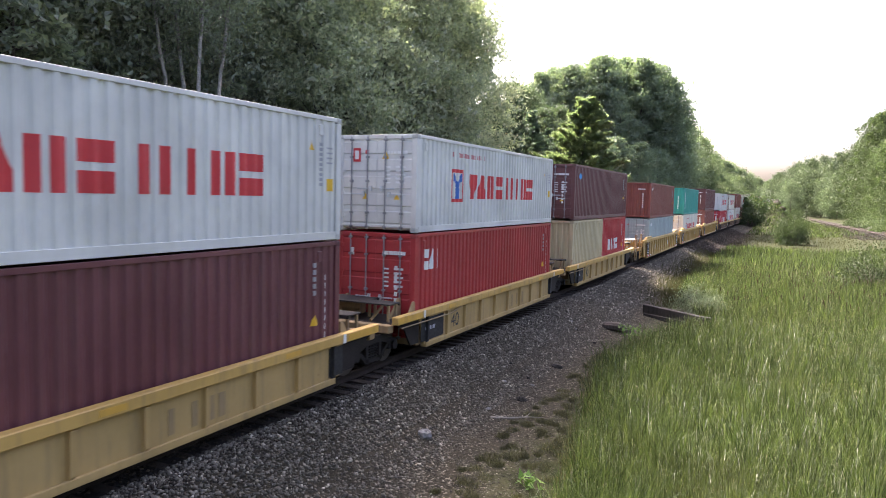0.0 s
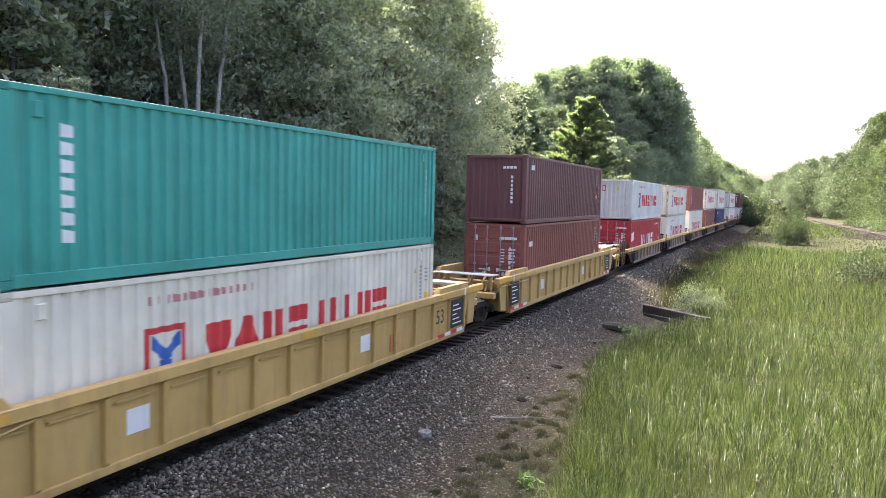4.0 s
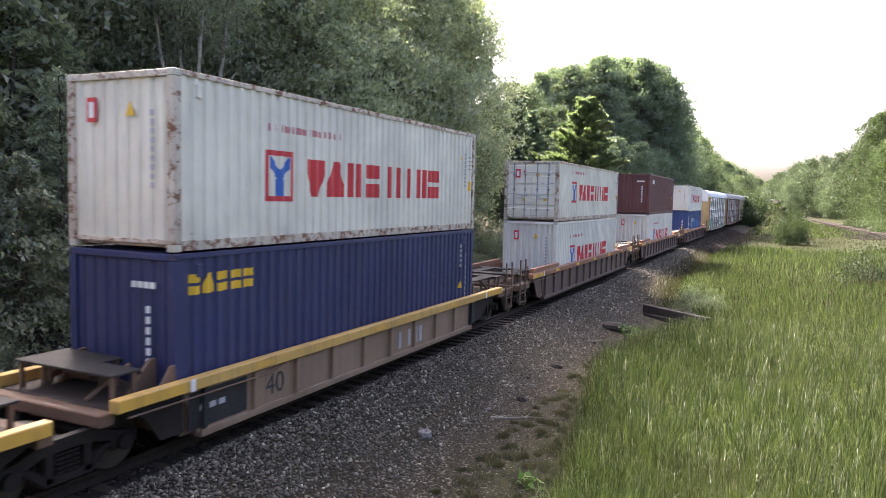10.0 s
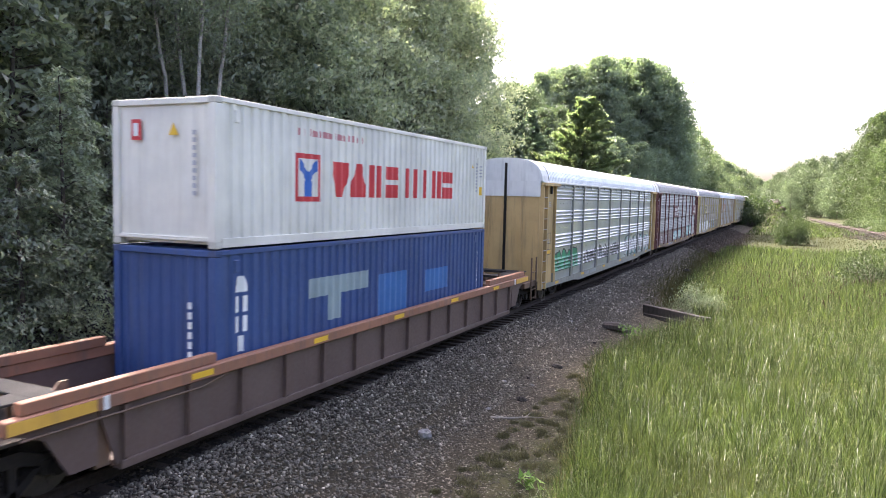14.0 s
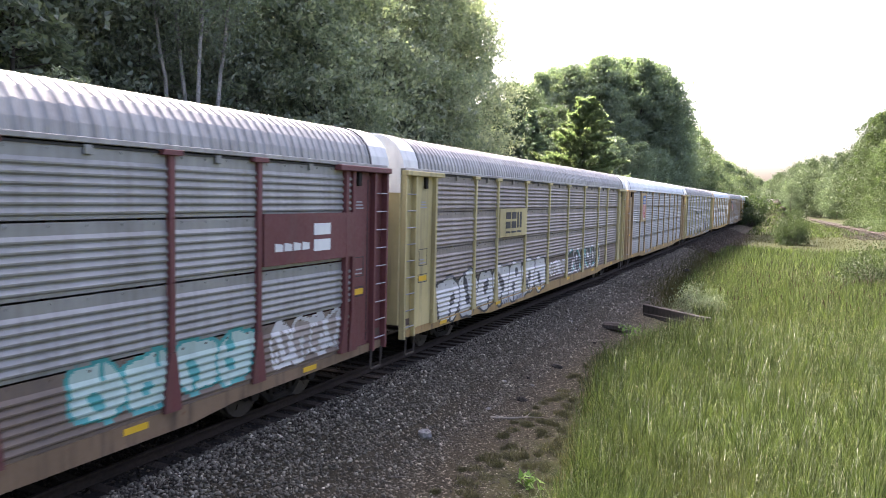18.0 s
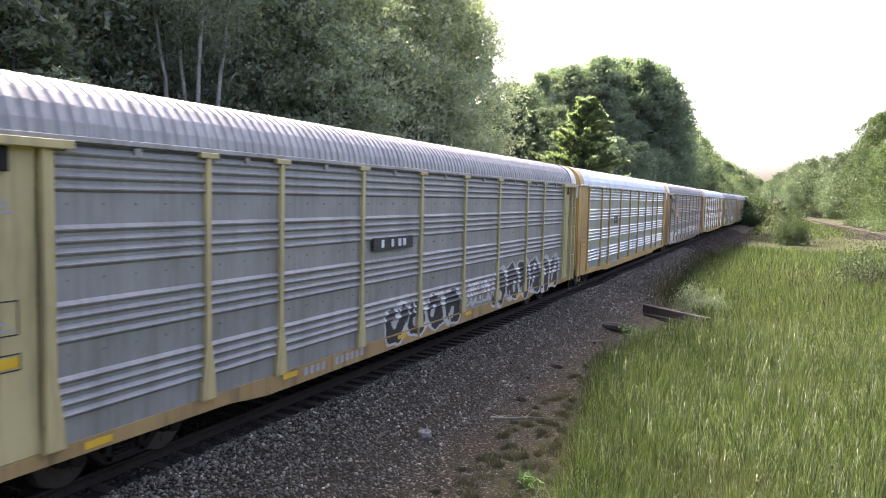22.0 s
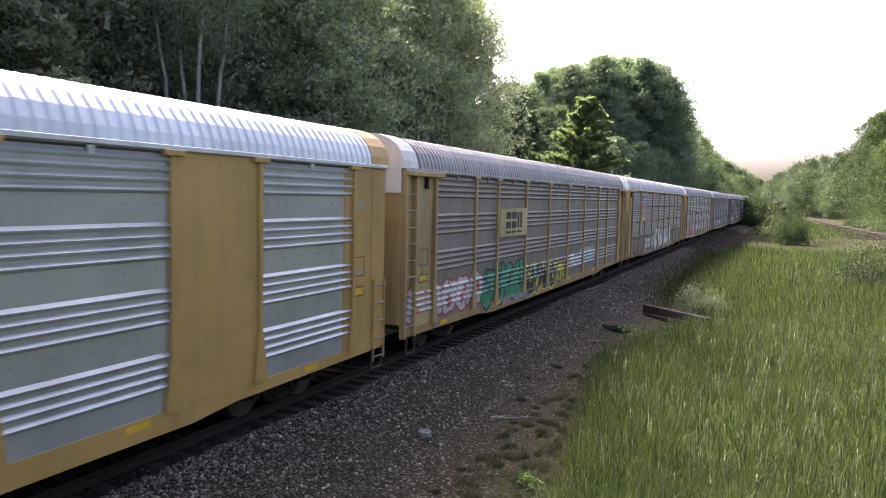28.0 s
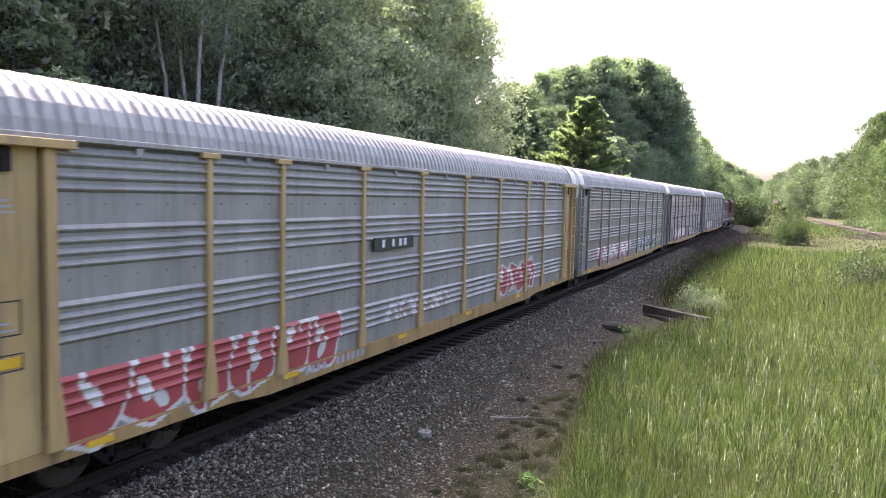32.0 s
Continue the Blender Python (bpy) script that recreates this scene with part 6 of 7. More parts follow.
TAGS = {
    "near": ("tree", "tall leafy broadleaf tree at the forest edge", "tree", M_BARK, LEAF_DARK),
    "edge": ("tree", "young tree at the forest edge with tiers of drooping leafy boughs", "tree", M_BARK, LEAF_DARK),
    "mid": ("tree", "tall full-crowned broadleaf tree beside the line", "tree", M_BARK, LEAF_FAR),
    "far": ("tree", "distant broadleaf tree in the woods", "tree", M_BARK, LEAF_FAR),
    "pine": ("pine_tree", "young white pine with soft green needles", "tree", M_BARK, LEAF_PINE),
    "grand": ("tree", "great round-crowned broadleaf tree by the line", "tree", M_BARK, LEAF_FAR),
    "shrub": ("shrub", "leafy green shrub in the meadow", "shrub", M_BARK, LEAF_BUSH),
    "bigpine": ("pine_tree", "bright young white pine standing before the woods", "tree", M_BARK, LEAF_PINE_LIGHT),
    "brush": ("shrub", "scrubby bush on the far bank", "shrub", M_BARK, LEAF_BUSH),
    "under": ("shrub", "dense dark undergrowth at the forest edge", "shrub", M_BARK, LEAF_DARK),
}
rng_tree = random.Random(8)


def plant(kind, x, y, size=1.0, leaf=None, label="", which=None, sink=0.15, squash=1.0):
    name, lab, cat, bark, leaves = TAGS[kind]
    i = rng_tree.randrange(len(KINDS[kind])) if which is None else which
    trunk, crown = KINDS[kind][i]
    t = thing(name, label or lab, cat, "trees and shrubs along the line")
    t.matrix_basis = pose(x, y, ground_z(x, y) - sink, rng_tree.uniform(-2, 2), rng_tree.uniform(-2, 2), rng_tree.uniform(0, 360))
    t.scale = (size, size, size * squash)
    part("trunk" if "shrub" not in name else "stem", trunk, bark, t)
    part("crown", crown, leaf or leaves, t)
    return t


def stand(kind, rows, leaf=None, label="", wide=1.0):
    """Trees at chosen places: (x, y, height of the crown's top)."""
    for x, y, top in rows:
        i = rng_tree.randrange(len(KINDS[kind]))
        size = (top - ground_z(x, y)) / HIGH[kind][i]
        t = plant(kind, x, y, size, leaf, label, i)
        t.scale = (size * wide, size * wide, size)


GLADE = ((-10.0, 19.5, 2.2), (-7.0, 16.5, 2.6), (-8.5, 18.0, 2.4), (-12.6, 22.0, 1.6))      # open ground before the birches


def scatter(kind, n, xr, yr, sizes, gap, leaf=None, seed=0):
    """Trees at random, kept apart, off both tracks and the glade; xr counts from the track."""
    r, got = random.Random(seed), []
    for _ in range(n * 30):
        if len(got) >= n:
            break
        y = r.uniform(*yr)
        x = track_x(y) + r.uniform(*xr)
        if abs(x - track_x(y)) < 4.4 or (abs(x - EYE[0]) < 7 and abs(y) < 14):
            continue
        if abs(x - side_track_x(y)) < 4.6 and y > 60:
            continue
        if kind != "under" and any((x - a) ** 2 + (y - b) ** 2 < c * c for a, b, c in GLADE):
            continue
        if all((x - a) ** 2 + (y - b) ** 2 > gap * gap for a, b in got):
            got.append((x, y))
            plant(kind, x, y, r.uniform(*sizes), leaf)


# the wood beside the line: dark and deep, haze coloured into leaves further along
scatter("near", 12, (-24, -12.5), (3, 24), (0.9, 1.15), 3.0, seed=1)
scatter("near", 15, (-22, -9.6), (24, 43), (0.88, 1.12), 2.7, LEAF_HAZED, 14)
scatter("far", 6, (-38, -24), (-2, 52), (0.8, 1.0), 3.6, seed=2)
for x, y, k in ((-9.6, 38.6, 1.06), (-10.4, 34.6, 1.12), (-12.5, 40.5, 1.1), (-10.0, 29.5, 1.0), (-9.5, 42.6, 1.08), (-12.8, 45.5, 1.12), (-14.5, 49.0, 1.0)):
    plant("near", x, y, k, LEAF_HAZED)
for x, y, k in ((-13.5, 12.5, 1.2), (-13.0, 8.0, 1.15), (-15.0, 23.4, 1.2)):
    plant("near", x, y, k)
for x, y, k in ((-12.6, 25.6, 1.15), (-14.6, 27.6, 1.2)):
    plant("near", x, y, k, LEAF_HAZED)
stand("edge", ((-8.2, 13.6, 7.4), (-9.4, 11.4, 9.0), (-7.4, 11.6, 5.0), (-8.8, 15.6, 5.6), (-11.2, 14.2, 10.5), (-7.6, 8.8, 7.0)))
stand("edge", ((-9.6, 24.6, 6.2), (-8.0, 26.8, 6.8), (-9.4, 29.2, 9.2), (-7.8, 31.0, 6.0), (-8.6, 34.2, 8.4), (-7.7, 37.0, 6.2), (-8.2, 40.0, 7.2), (-11.0, 26.5, 10.5), (-7.4, 17.6, 3.9), (-8.2, 19.6, 4.3), (-6.8, 15.4, 3.0), (-7.6, 21.6, 4.0), (-8.6, 22.8, 5.4), (-12.6, 18.6, 9.0), (-12.2, 23.2, 11.5), (-13.5, 21.0, 12.0)))
for i, (x, y, high, shift_by, bow) in enumerate(((-9.65, 19.6, 13.5, (-2.3, 0.2), 0.15), (-9.7, 20.4, 14.5, (-1.95, 0.1), 0.1), (-8.95, 19.4, 14.0, (0.15, 0.4), -0.2), (-9.0, 20.2, 14.0, (0.75, 0.6), -0.35))):
    trunk, crown = birch(31 + i, high, shift_by, bow)
    t = thing("birch_tree", "slender leaning birch with a pale peeling trunk", "tree", "trees and shrubs along the line", pose(x, y, ground_z(x, y) - 0.15))
    part("trunk", trunk, M_BIRCH, t)
    part("crown", crown, LEAF_DARK, t)
scatter("under", 30, (-13.0, -5.5), (6, 50), (0.6, 1.1), 1.8, seed=3)
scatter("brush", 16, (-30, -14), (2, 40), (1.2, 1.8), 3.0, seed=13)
stand("pine", ((-12.5, 57, 13.6), (-12.1, 61, 13.5), (-11.5, 65, 12.6), (-13.4, 52, 12.3), (-12.0, 71, 11.6), (-15.0, 66, 13.0), (-10.9, 57.5, 10.5), (-10.6, 63, 9.5), (-10.2, 68, 10.5)))
stand("mid", ((-22.0, 92, 18.5), (-17.5, 88, 15.5), (-13.5, 84, 12.5), (-26.0, 97, 20.5), (-19.5, 99, 17.0)), LEAF_LOW)
plant("bigpine", -5.1, 58.0, 1.0)
# the tall round wood on the bend and the slope that falls away behind it
stand("grand", ((-30.7, 118, 23.2), (-27.2, 115, 24.5), (-26.7, 122, 26.4), (-23.1, 118, 26.1), (-21.9, 123, 27.4), (-18.6, 119, 27.3), (-17.2, 123, 28.3), (-15.5, 127, 28.8), (-12.1, 123, 27.3), (-10.6, 127, 27.2)))
stand("grand", ((-8.6, 125, 24.5), (-8.4, 134, 23.0), (-24.5, 112, 20.0), (-14.5, 117, 20.0)), wide=0.85)
stand("mid", ((-8.0, 118, 12.5), (-10.5, 112, 13.0), (-9.0, 140, 17.6), (-8.4, 146, 18.5), (-13.0, 109, 13.5), (-16.5, 106, 14.0)), LEAF_FAR)
stand("mid", ((-9.6, 159, 22.0), (-9.0, 168, 20.5), (-8.7, 181, 19.4), (-8.4, 198, 18.9), (-8.2, 220, 18.0), (-7.4, 152, 15.0), (-6.8, 164, 13.4)), LEAF_SLOPE)
stand("far", ((-7.8, 246, 17.3), (-7.0, 276, 17.4), (-5.6, 316, 17.6), (-4.3, 361, 17.6), (-2.6, 428, 17.5), (-5.6, 178, 11.8), (-4.7, 206, 11.5), (-12.0, 230, 19.0), (-13.0, 270, 19.0), (-14.0, 330, 19.0)), LEAF_SLOPE)
scatter("mid", 10, (-34, -16), (128, 150), (0.88, 1.0), 4.6, seed=16)
scatter("far", 10, (-26, -14), (185, 330), (0.9, 1.05), 6.0, LEAF_SLOPE, 7)
# the low wood where the lines part, and the tall bright one on the bank
stand("far", ((3.5, 397, 15.0), (6.7, 365, 16.2), (9.4, 333, 17.0), (12.7, 324, 18.6), (15.6, 314, 20.0), (19.6, 305, 20.8), (23.0, 297, 21.4), (27.0, 285, 21.8), (12.4, 274, 11.4), (11.0, 289, 10.5), (24.2, 268, 13.5), (25.5, 255, 14.5)), LEAF_LOW)
stand("mid", ((27.6, 173, 22.6), (28.6, 169, 23.0), (30.8, 178, 25.0), (33.1, 174, 25.5), (36.3, 178, 26.7), (40.1, 186, 28.1)), LEAF_SUN)
stand("mid", ((26.6, 186, 19.4), (27.4, 158, 16.4), (29.0, 155, 18.2), (30.8, 152, 18.7), (33.4, 156, 19.3), (31.4, 143, 13.4), (28.8, 146, 12.0)), LEAF_SUN)
scatter("far", 12, (26, 48), (190, 300), (1.0, 1.15), 6.0, LEAF_SUN, 10)
scatter("far", 22, (-30, 30), (440, 520), (0.8, 0.95), 7.0, LEAF_SLOPE, 8)
stand("brush", ((26.6, 140, 2.6), (28.2, 137, 2.9), (29.8, 134, 2.5), (27.4, 147, 3.2), (31.4, 138, 3.6), (25.6, 160, 2.8), (24.6, 172, 2.6), (33.0, 134, 3.3), (30.2, 146, 4.2), (26.4, 152, 3.4)), LEAF_SUN, "scrubby bush on the far bank", 1.15)
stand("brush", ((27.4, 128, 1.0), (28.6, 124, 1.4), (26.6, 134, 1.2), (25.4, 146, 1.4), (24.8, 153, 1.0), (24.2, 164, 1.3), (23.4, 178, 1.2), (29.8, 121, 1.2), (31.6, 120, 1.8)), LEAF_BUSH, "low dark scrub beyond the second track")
stand("brush", ((11.1, 102, 3.0), (11.3, 102.6, 2.6)), LEAF_SUN, "round leafy shrub alone at the meadow's end", 0.62)
plant("shrub", 10.6, 99.0, 0.55, LEAF_BUSH, "small shrub beside a larger one", 1)
plant("shrub", 6.5, 35.0, 0.82, foliage("grey-green leaves", (0.060, 0.076, 0.052), (0.15, 0.17, 0.125), 0.4), "grey-green shrub with pale tips at the gravel's edge", 1)
plant("shrub", 15.7, 53.0, 1.28, LEAF_BUSH, "leafy shrub at the meadow's side", 0)
stand("brush", ((3.4, 166, 5.6), (4.6, 172, 6.0), (4.0, 156, 3.0), (5.4, 178, 5.0), (6.9, 180, 4.6), (8.6, 174, 3.7), (5.0, 160, 2.4), (10.1, 172, 2.9), (7.0, 166, 2.6), (12.6, 180, 3.0), (3.9, 190, 5.6), (4.6, 200, 5.2)), LEAF_BUSH, "scrubby bush on the low rise between the tracks")
# unseen trees added behind and beside the camera to cut the light from there
scatter("far", 18, (-30, 44), (-75, -16), (0.9, 1.15), 6.0, seed=31)
scatter("far", 9, (28, 46), (-12, 70), (0.8, 1.0), 7.0, LEAF_SUN, 32)


# ---- meadow grass and ballast stones ----
def blades(n, place, high, wide, seed, bend=0.35, arch=0.0):
    """n grass blades; place(rs, n) gives their feet (x, y). arch: how far the tips hang over."""
    rs = np.random.RandomState(seed)
    x, y = place(rs, n)
    z = np.array([ground_z(a, b) for a, b in zip(x, y)]) - 0.03
    h = high * rs.uniform(0.5, 1.3, n) * np.array([0.9 + 0.35 * lumps(a, b, 0.9, 7.0) for a, b in zip(x, y)])
    a = rs.uniform(0, 2 * np.pi, n)
    w = wide * rs.uniform(0.6, 1.3, n)
    la = rs.uniform(0, 2 * np.pi, n)
    lean = h * bend * rs.uniform(0.05, 1.6, n)
    foot = np.stack([x, y, z], 1)
    side = np.stack([np.cos(a), np.sin(a), np.zeros(n)], 1) * w[:, None] / 2
    lx, ly = np.cos(la) * lean, np.sin(la) * lean
    mid = foot + np.stack([lx * .3, ly * .3, h * (.55 + .38 * arch)], 1)
    tip = foot + np.stack([lx, ly, h * (1 - .12 * arch)], 1)
    v = np.stack([foot - side, foot + side, mid + side * .9, mid - side * .9, tip + side * .12, tip - side * .12], 1).reshape(-1, 3)
    k = np.arange(n)[:, None] * 6
    f = np.concatenate([k + np.array((0, 1, 2, 3)), k + np.array((3, 2, 4, 5))], 1).reshape(-1, 4)
    return fast_mesh("grass", v, f)


def meadow_edge(y):
    """Left edge of the tall grass."""
    return np.interp(y, (0, 12, 17, 22, 27, 31, 36, 42, 60, 90, 120, 240), (7.0, 6.9, 6.0, 5.2, 6.0, 7.4, 6.2, 5.0, 4.6, 4.4, 4.6, 7.5))


def in_meadow(y0, y1, right):
    def place(rs, n):
        y = y0 + (y1 - y0) * rs.uniform(0, 1, n)
        left = meadow_edge(y) + rs.normal(0, 0.18, n)
        x = left + (right(y) - left) * rs.uniform(0, 1, n)
        return x, y
    return place


GRASS = sward("meadow grass", (0.016, 0.029, 0.010), (0.088, 0.112, 0.044), (0.125, 0.108, 0.06), 0.44)
# shine on the bent blade tips is put into this pale colour
GRASS_BENT = foliage("shine-paled bent blades", (0.060, 0.080, 0.036), (0.16, 0.175, 0.105), 0.35, 0.0, 0.5)
GRASS_DRY = foliage("dry grass", (0.030, 0.032, 0.012), (0.066, 0.060, 0.027), 0.4, 0.0)
view_right = lambda y: np.minimum(9.6 + y * 0.145, np.interp(y, (0, 100, 129, 169, 205, 240), (99, 24, 21.5, 18.8, 16.2, 14.0)))
for name, y0, y1, n, high, wide, mat, lab in (
        ("meadow_grass", 6, 16, 40000, 0.84, 0.013, GRASS, "tall lush green meadow grass"),
        ("meadow_grass", 16, 30, 36000, 0.82, 0.018, GRASS, "tall lush green meadow grass"),
        ("meadow_grass", 30, 55, 26000, 0.75, 0.028, GRASS, "sunlit green meadow grass and reeds"),
        ("meadow_grass", 55, 88, 11000, 0.6, 0.05, GRASS, "sunlit far meadow grass"),
        ("dry_grass", 84, 128, 6000, 0.22, 0.05, GRASS_DRY, "short dry grass over rough stony ground"),
        ("meadow_grass", 125, 230, 7000, 0.45, 0.12, GRASS, "far grass between the two tracks"),
        ("dry_grass", 14, 60, 4500, 0.85, 0.012, GRASS_DRY, "pale dry seed heads among the green grass")):
    me = blades(n, in_meadow(y0, y1, view_right), high, wide, n)
    ob = tagged(new(name, me), lab, "grass", kind="stuff")
    me.materials.append(mat)
for y0, y1, n, high, wide in ((6, 17, 4200, 0.86, 0.007), (17, 32, 3600, 0.84, 0.009)):
    me = blades(n, in_meadow(y0, y1, view_right), high, wide, n + 3, 0.55, 1.0)
    tagged(new("meadow_grass", me), "glossy bent blades over the meadow, tip shine in their pale colour", "grass", kind="stuff")
    me.materials.append(GRASS_BENT)

# the grass goes on round the camera's foot
me = blades(14000, in_meadow(-12, 6, lambda y: 16.0 + 0 * y), 0.7, 0.016, 5)
tagged(new("meadow_grass", me), "tall lush green meadow grass", "grass", kind="stuff")
me.materials.append(GRASS)


def stones(n, place, sizes, seed):
    """n broken stones as one mesh."""
    rs = np.random.RandomState(seed)
    x, y = place(rs, n)
    z = np.array([ground_z(a, b) for a, b in zip(x, y)])
    r = rs.uniform(sizes[0], sizes[1], n) ** 1.0
    base = np.array(((1, 0, 0), (0, 1, 0), (-1, 0, 0), (0, -1, 0), (0, 0, 1), (0, 0, -1)), float)
    v = base[None] * r[:, None, None] * rs.uniform(0.55, 1.2, (n, 6, 1)) + rs.normal(0, 0.22, (n, 6, 3)) * r[:, None, None]
    v[..., 2] *= 0.75
    v += np.stack([x, y, z + r * 0.25], 1)[:, None]
    tri = np.array(((0, 1, 4), (1, 2, 4), (2, 3, 4), (3, 0, 4), (1, 0, 5), (2, 1, 5), (3, 2, 5), (0, 3, 5)))
    f = (np.arange(n)[:, None, None] * 6 + tri[None]).reshape(-1, 3)
    return fast_mesh("ballast", v.reshape(-1, 3), f)


def shoulder(y0, y1, lo, hi, power=1.0):
    def place(rs, n):
        y = y0 + (y1 - y0) * rs.uniform(0, 1, n) ** power
        x = lo + (hi - lo) * rs.uniform(0, 1, n) ** 1.15
        return x + np.abs(rs.normal(0, 0.35, n)) * (x > hi - 0.6), y
    return place


for lab, n, lo, hi, y0, y1, sizes, mat in (("loose grey ballast stones", 23000, 1.25, 3.6, 4, 32, (0.018, 0.052), M_STONE), ("loose grey ballast stones", 9000, 1.4, 3.4, 32, 75, (0.03, 0.075), M_STONE), ("loose grey ballast stones", 4500, 1.5, 5.0, 72, 130, (0.06, 0.14), M_DARK_STONE),
                                      ("scattered small gravel", 19000, 2.6, 6.6, 7, 40, (0.010, 0.028), M_STONE), ("loose dark ballast stones", 5000, -3.4, -0.85, 4, 45, (0.025, 0.05), M_DARK_STONE),
                                      ("dark ballast between the ties", 13000, -0.68, 1.6, 4, 36, (0.02, 0.045), M_DARK_STONE)):
    me = stones(n, shoulder(y0, y1, lo, hi, 1.25), sizes, n)
    tagged(new("ballast", me), lab, "gravel", kind="stuff")
    me.materials.append(mat)


def beside_side_track(rs, n):
    y = 112 + 80 * rs.uniform(0, 1, n) ** 1.3
    return np.array([side_track_x(q) for q in y]) + rs.uniform(-6.5, 4.2, n), y


me = stones(5000, beside_side_track, (0.06, 0.16), 91)
tagged(new("ballast", me), "rough grey-brown stones along the second line", "gravel", kind="stuff")
me.materials.append(varied("brown trackside stone", (0.012, 0.0095, 0.007), (0.045, 0.036, 0.026)))


def heads(n, y0, y1, size, seed, high):
    """Small pale seed heads and flowers above the grass."""
    rs = np.random.RandomState(seed)
    x, y = in_meadow(y0, y1, view_right)(rs, n)
    z = np.array([ground_z(a, b) for a, b in zip(x, y)]) + high * rs.uniform(0.6, 1.2, n)
    lean = np.repeat(np.array([[0.0, 0.0, 0.9]]), n, 0)
    return leaf_mesh("seed_heads", np.stack([x, y, z], 1), size, rs, lean)


PALE_HEAD = foliage("pale seed heads", (0.06, 0.05, 0.032), (0.25, 0.235, 0.165), 0.35, 0.0)
for n, y0, y1, size in ((5200, 7, 20, 0.017), (6500, 20, 36, 0.024), (4200, 36, 60, 0.036)):
    me = heads(n, y0, y1, size, n + int(y0), 0.78)
    me.materials.append(PALE_HEAD)
    tagged(new("seed_heads", me), "pale seed heads standing over the meadow grass", "grass", kind="stuff")


def cattails(n, seed):
    rs = random.Random(seed)
    stem, spike = Shape(), Shape()
    for _ in range(n):
        y = rs.uniform(34, 58)
        x = rs.uniform(7.4, 16.5)
        z, h = ground_z(x, y), rs.uniform(0.95, 1.3)
        a, b = x + rs.uniform(-.08, .08), y + rs.uniform(-.08, .08)
        stem.rod((x, y, z), (a, b, z + h), 0.008, 4)
        spike.rod((a, b, z + h - 0.02), (a, b, z + h + 0.16), 0.015, 6)
    return stem, spike


stem, spike = cattails(170, 3)
reeds = thing("cattail_bed", "brown cattail spikes standing in the wet meadow", "reeds", kind="stuff")
tagged(part("stem", stem, GRASS, reeds), kind="stuff")
tagged(part("seed_spike", spike, mottled("brown cattail felt", (0.025, 0.015, 0.009), (0.055, 0.034, 0.02), 8.0), reeds, "brown velvety spikes"), kind="stuff")


# ---- things lying by the line ----
def lay(name, label, category, shape, mat, x, y, dz=0.0, turn=0.0, tilt=(0, 0)):
    ob = part(name, shape, mat)
    ob.matrix_basis = pose(x, y, ground_z(x, y) + dz, tilt[0], tilt[1], turn)
    return tagged(ob, label, category)


M_TAR = mottled("weathered black timber", (0.012, 0.011, 0.010), (0.055, 0.048, 0.042), 3.0, 0.85, 0.5, 0.02, (1, 6, 1))
M_ROCK = mottled("pale lichened rock", (0.12, 0.115, 0.11), (0.36, 0.35, 0.34), 3.0, 0.9, 0.6, 0.03)
M_DRIFT = mottled("bleached dead wood", (0.22, 0.20, 0.17), (0.50, 0.46, 0.40), 3.0, 0.85, 0.4, 0.01)


def lump(seed, rx, ry, rz, rough=0.25):
    """A broken stone: a rough dome of facets."""
    rs, s, n, m = random.Random(seed), Shape(), 9, 5
    for j in range(m):
        a = math.pi * (j + 0.5) / m
        for i in range(n):
            b = 2 * math.pi * i / n
            k = 1 + rs.uniform(-rough, rough)
            s.v.append((rx * k * math.sin(a) * math.cos(b), ry * k * math.sin(a) * math.sin(b), rz * k * math.cos(a)))
    for j in range(m - 1):
        for i in range(n):
            s.f.append((j * n + i, j * n + (i + 1) % n, (j + 1) * n + (i + 1) % n, (j + 1) * n + i))
    s.f += [tuple(range(n)), tuple(range((m - 1) * n, m * n))]
    return s


# two old sleepers, one leaning on the other, half in the grass
lay("old_timber", "long black timber baulk on edge at the grass edge", "timber", Shape().box(-0.15, 0.15, -2.2, 2.2, -0.2, 0.46, 0.025), M_TAR, 5.9, 32.3, 0.0, 44, (-1.5, 3))
lay("old_timber", "weathered plank lying against a black timber", "timber", Shape().box(-0.10, 0.10, -1.7, 1.5, -0.05, 0.16, 0.02), M_TAR, 5.62, 31.9, 0.03, 47, (-2, 10))
lay("rock", "small pale rock on the gravel", "rock", lump(2, 0.17, 0.14, 0.12), M_ROCK, 3.35, 13.2, 0.03)
lay("log", "short rotting log with bark on the gravel", "log", Shape().rod((-0.62, 0, 0.12), (0.1, 0.03, 0.16), 0.16, 9, 0.19).rod((0.08, 0.03, 0.16), (0.66, -0.05, 0.12), 0.19, 9, 0.11), M_BARK, 4.25, 28.2, 0.02, -28)
lay("rock", "dark flat stone on the gravel", "rock", lump(5, 0.22, 0.13, 0.07), M_TAR, 3.9, 21.0, 0.02)
lay("rock", "dark broken stone near the grass", "rock", lump(6, 0.3, 0.2, 0.16), M_TAR, 3.75, 55.0, 0.05)
lay("rock", "dark broken stone near the grass", "rock", lump(7, 0.22, 0.16, 0.12), M_TAR, 4.2, 54.2, 0.05)
lay("rock", "small dark stone half sunk in the gravel", "rock", lump(8, 0.16, 0.12, 0.07), M_TAR, 4.1, 17.2, 0.02)
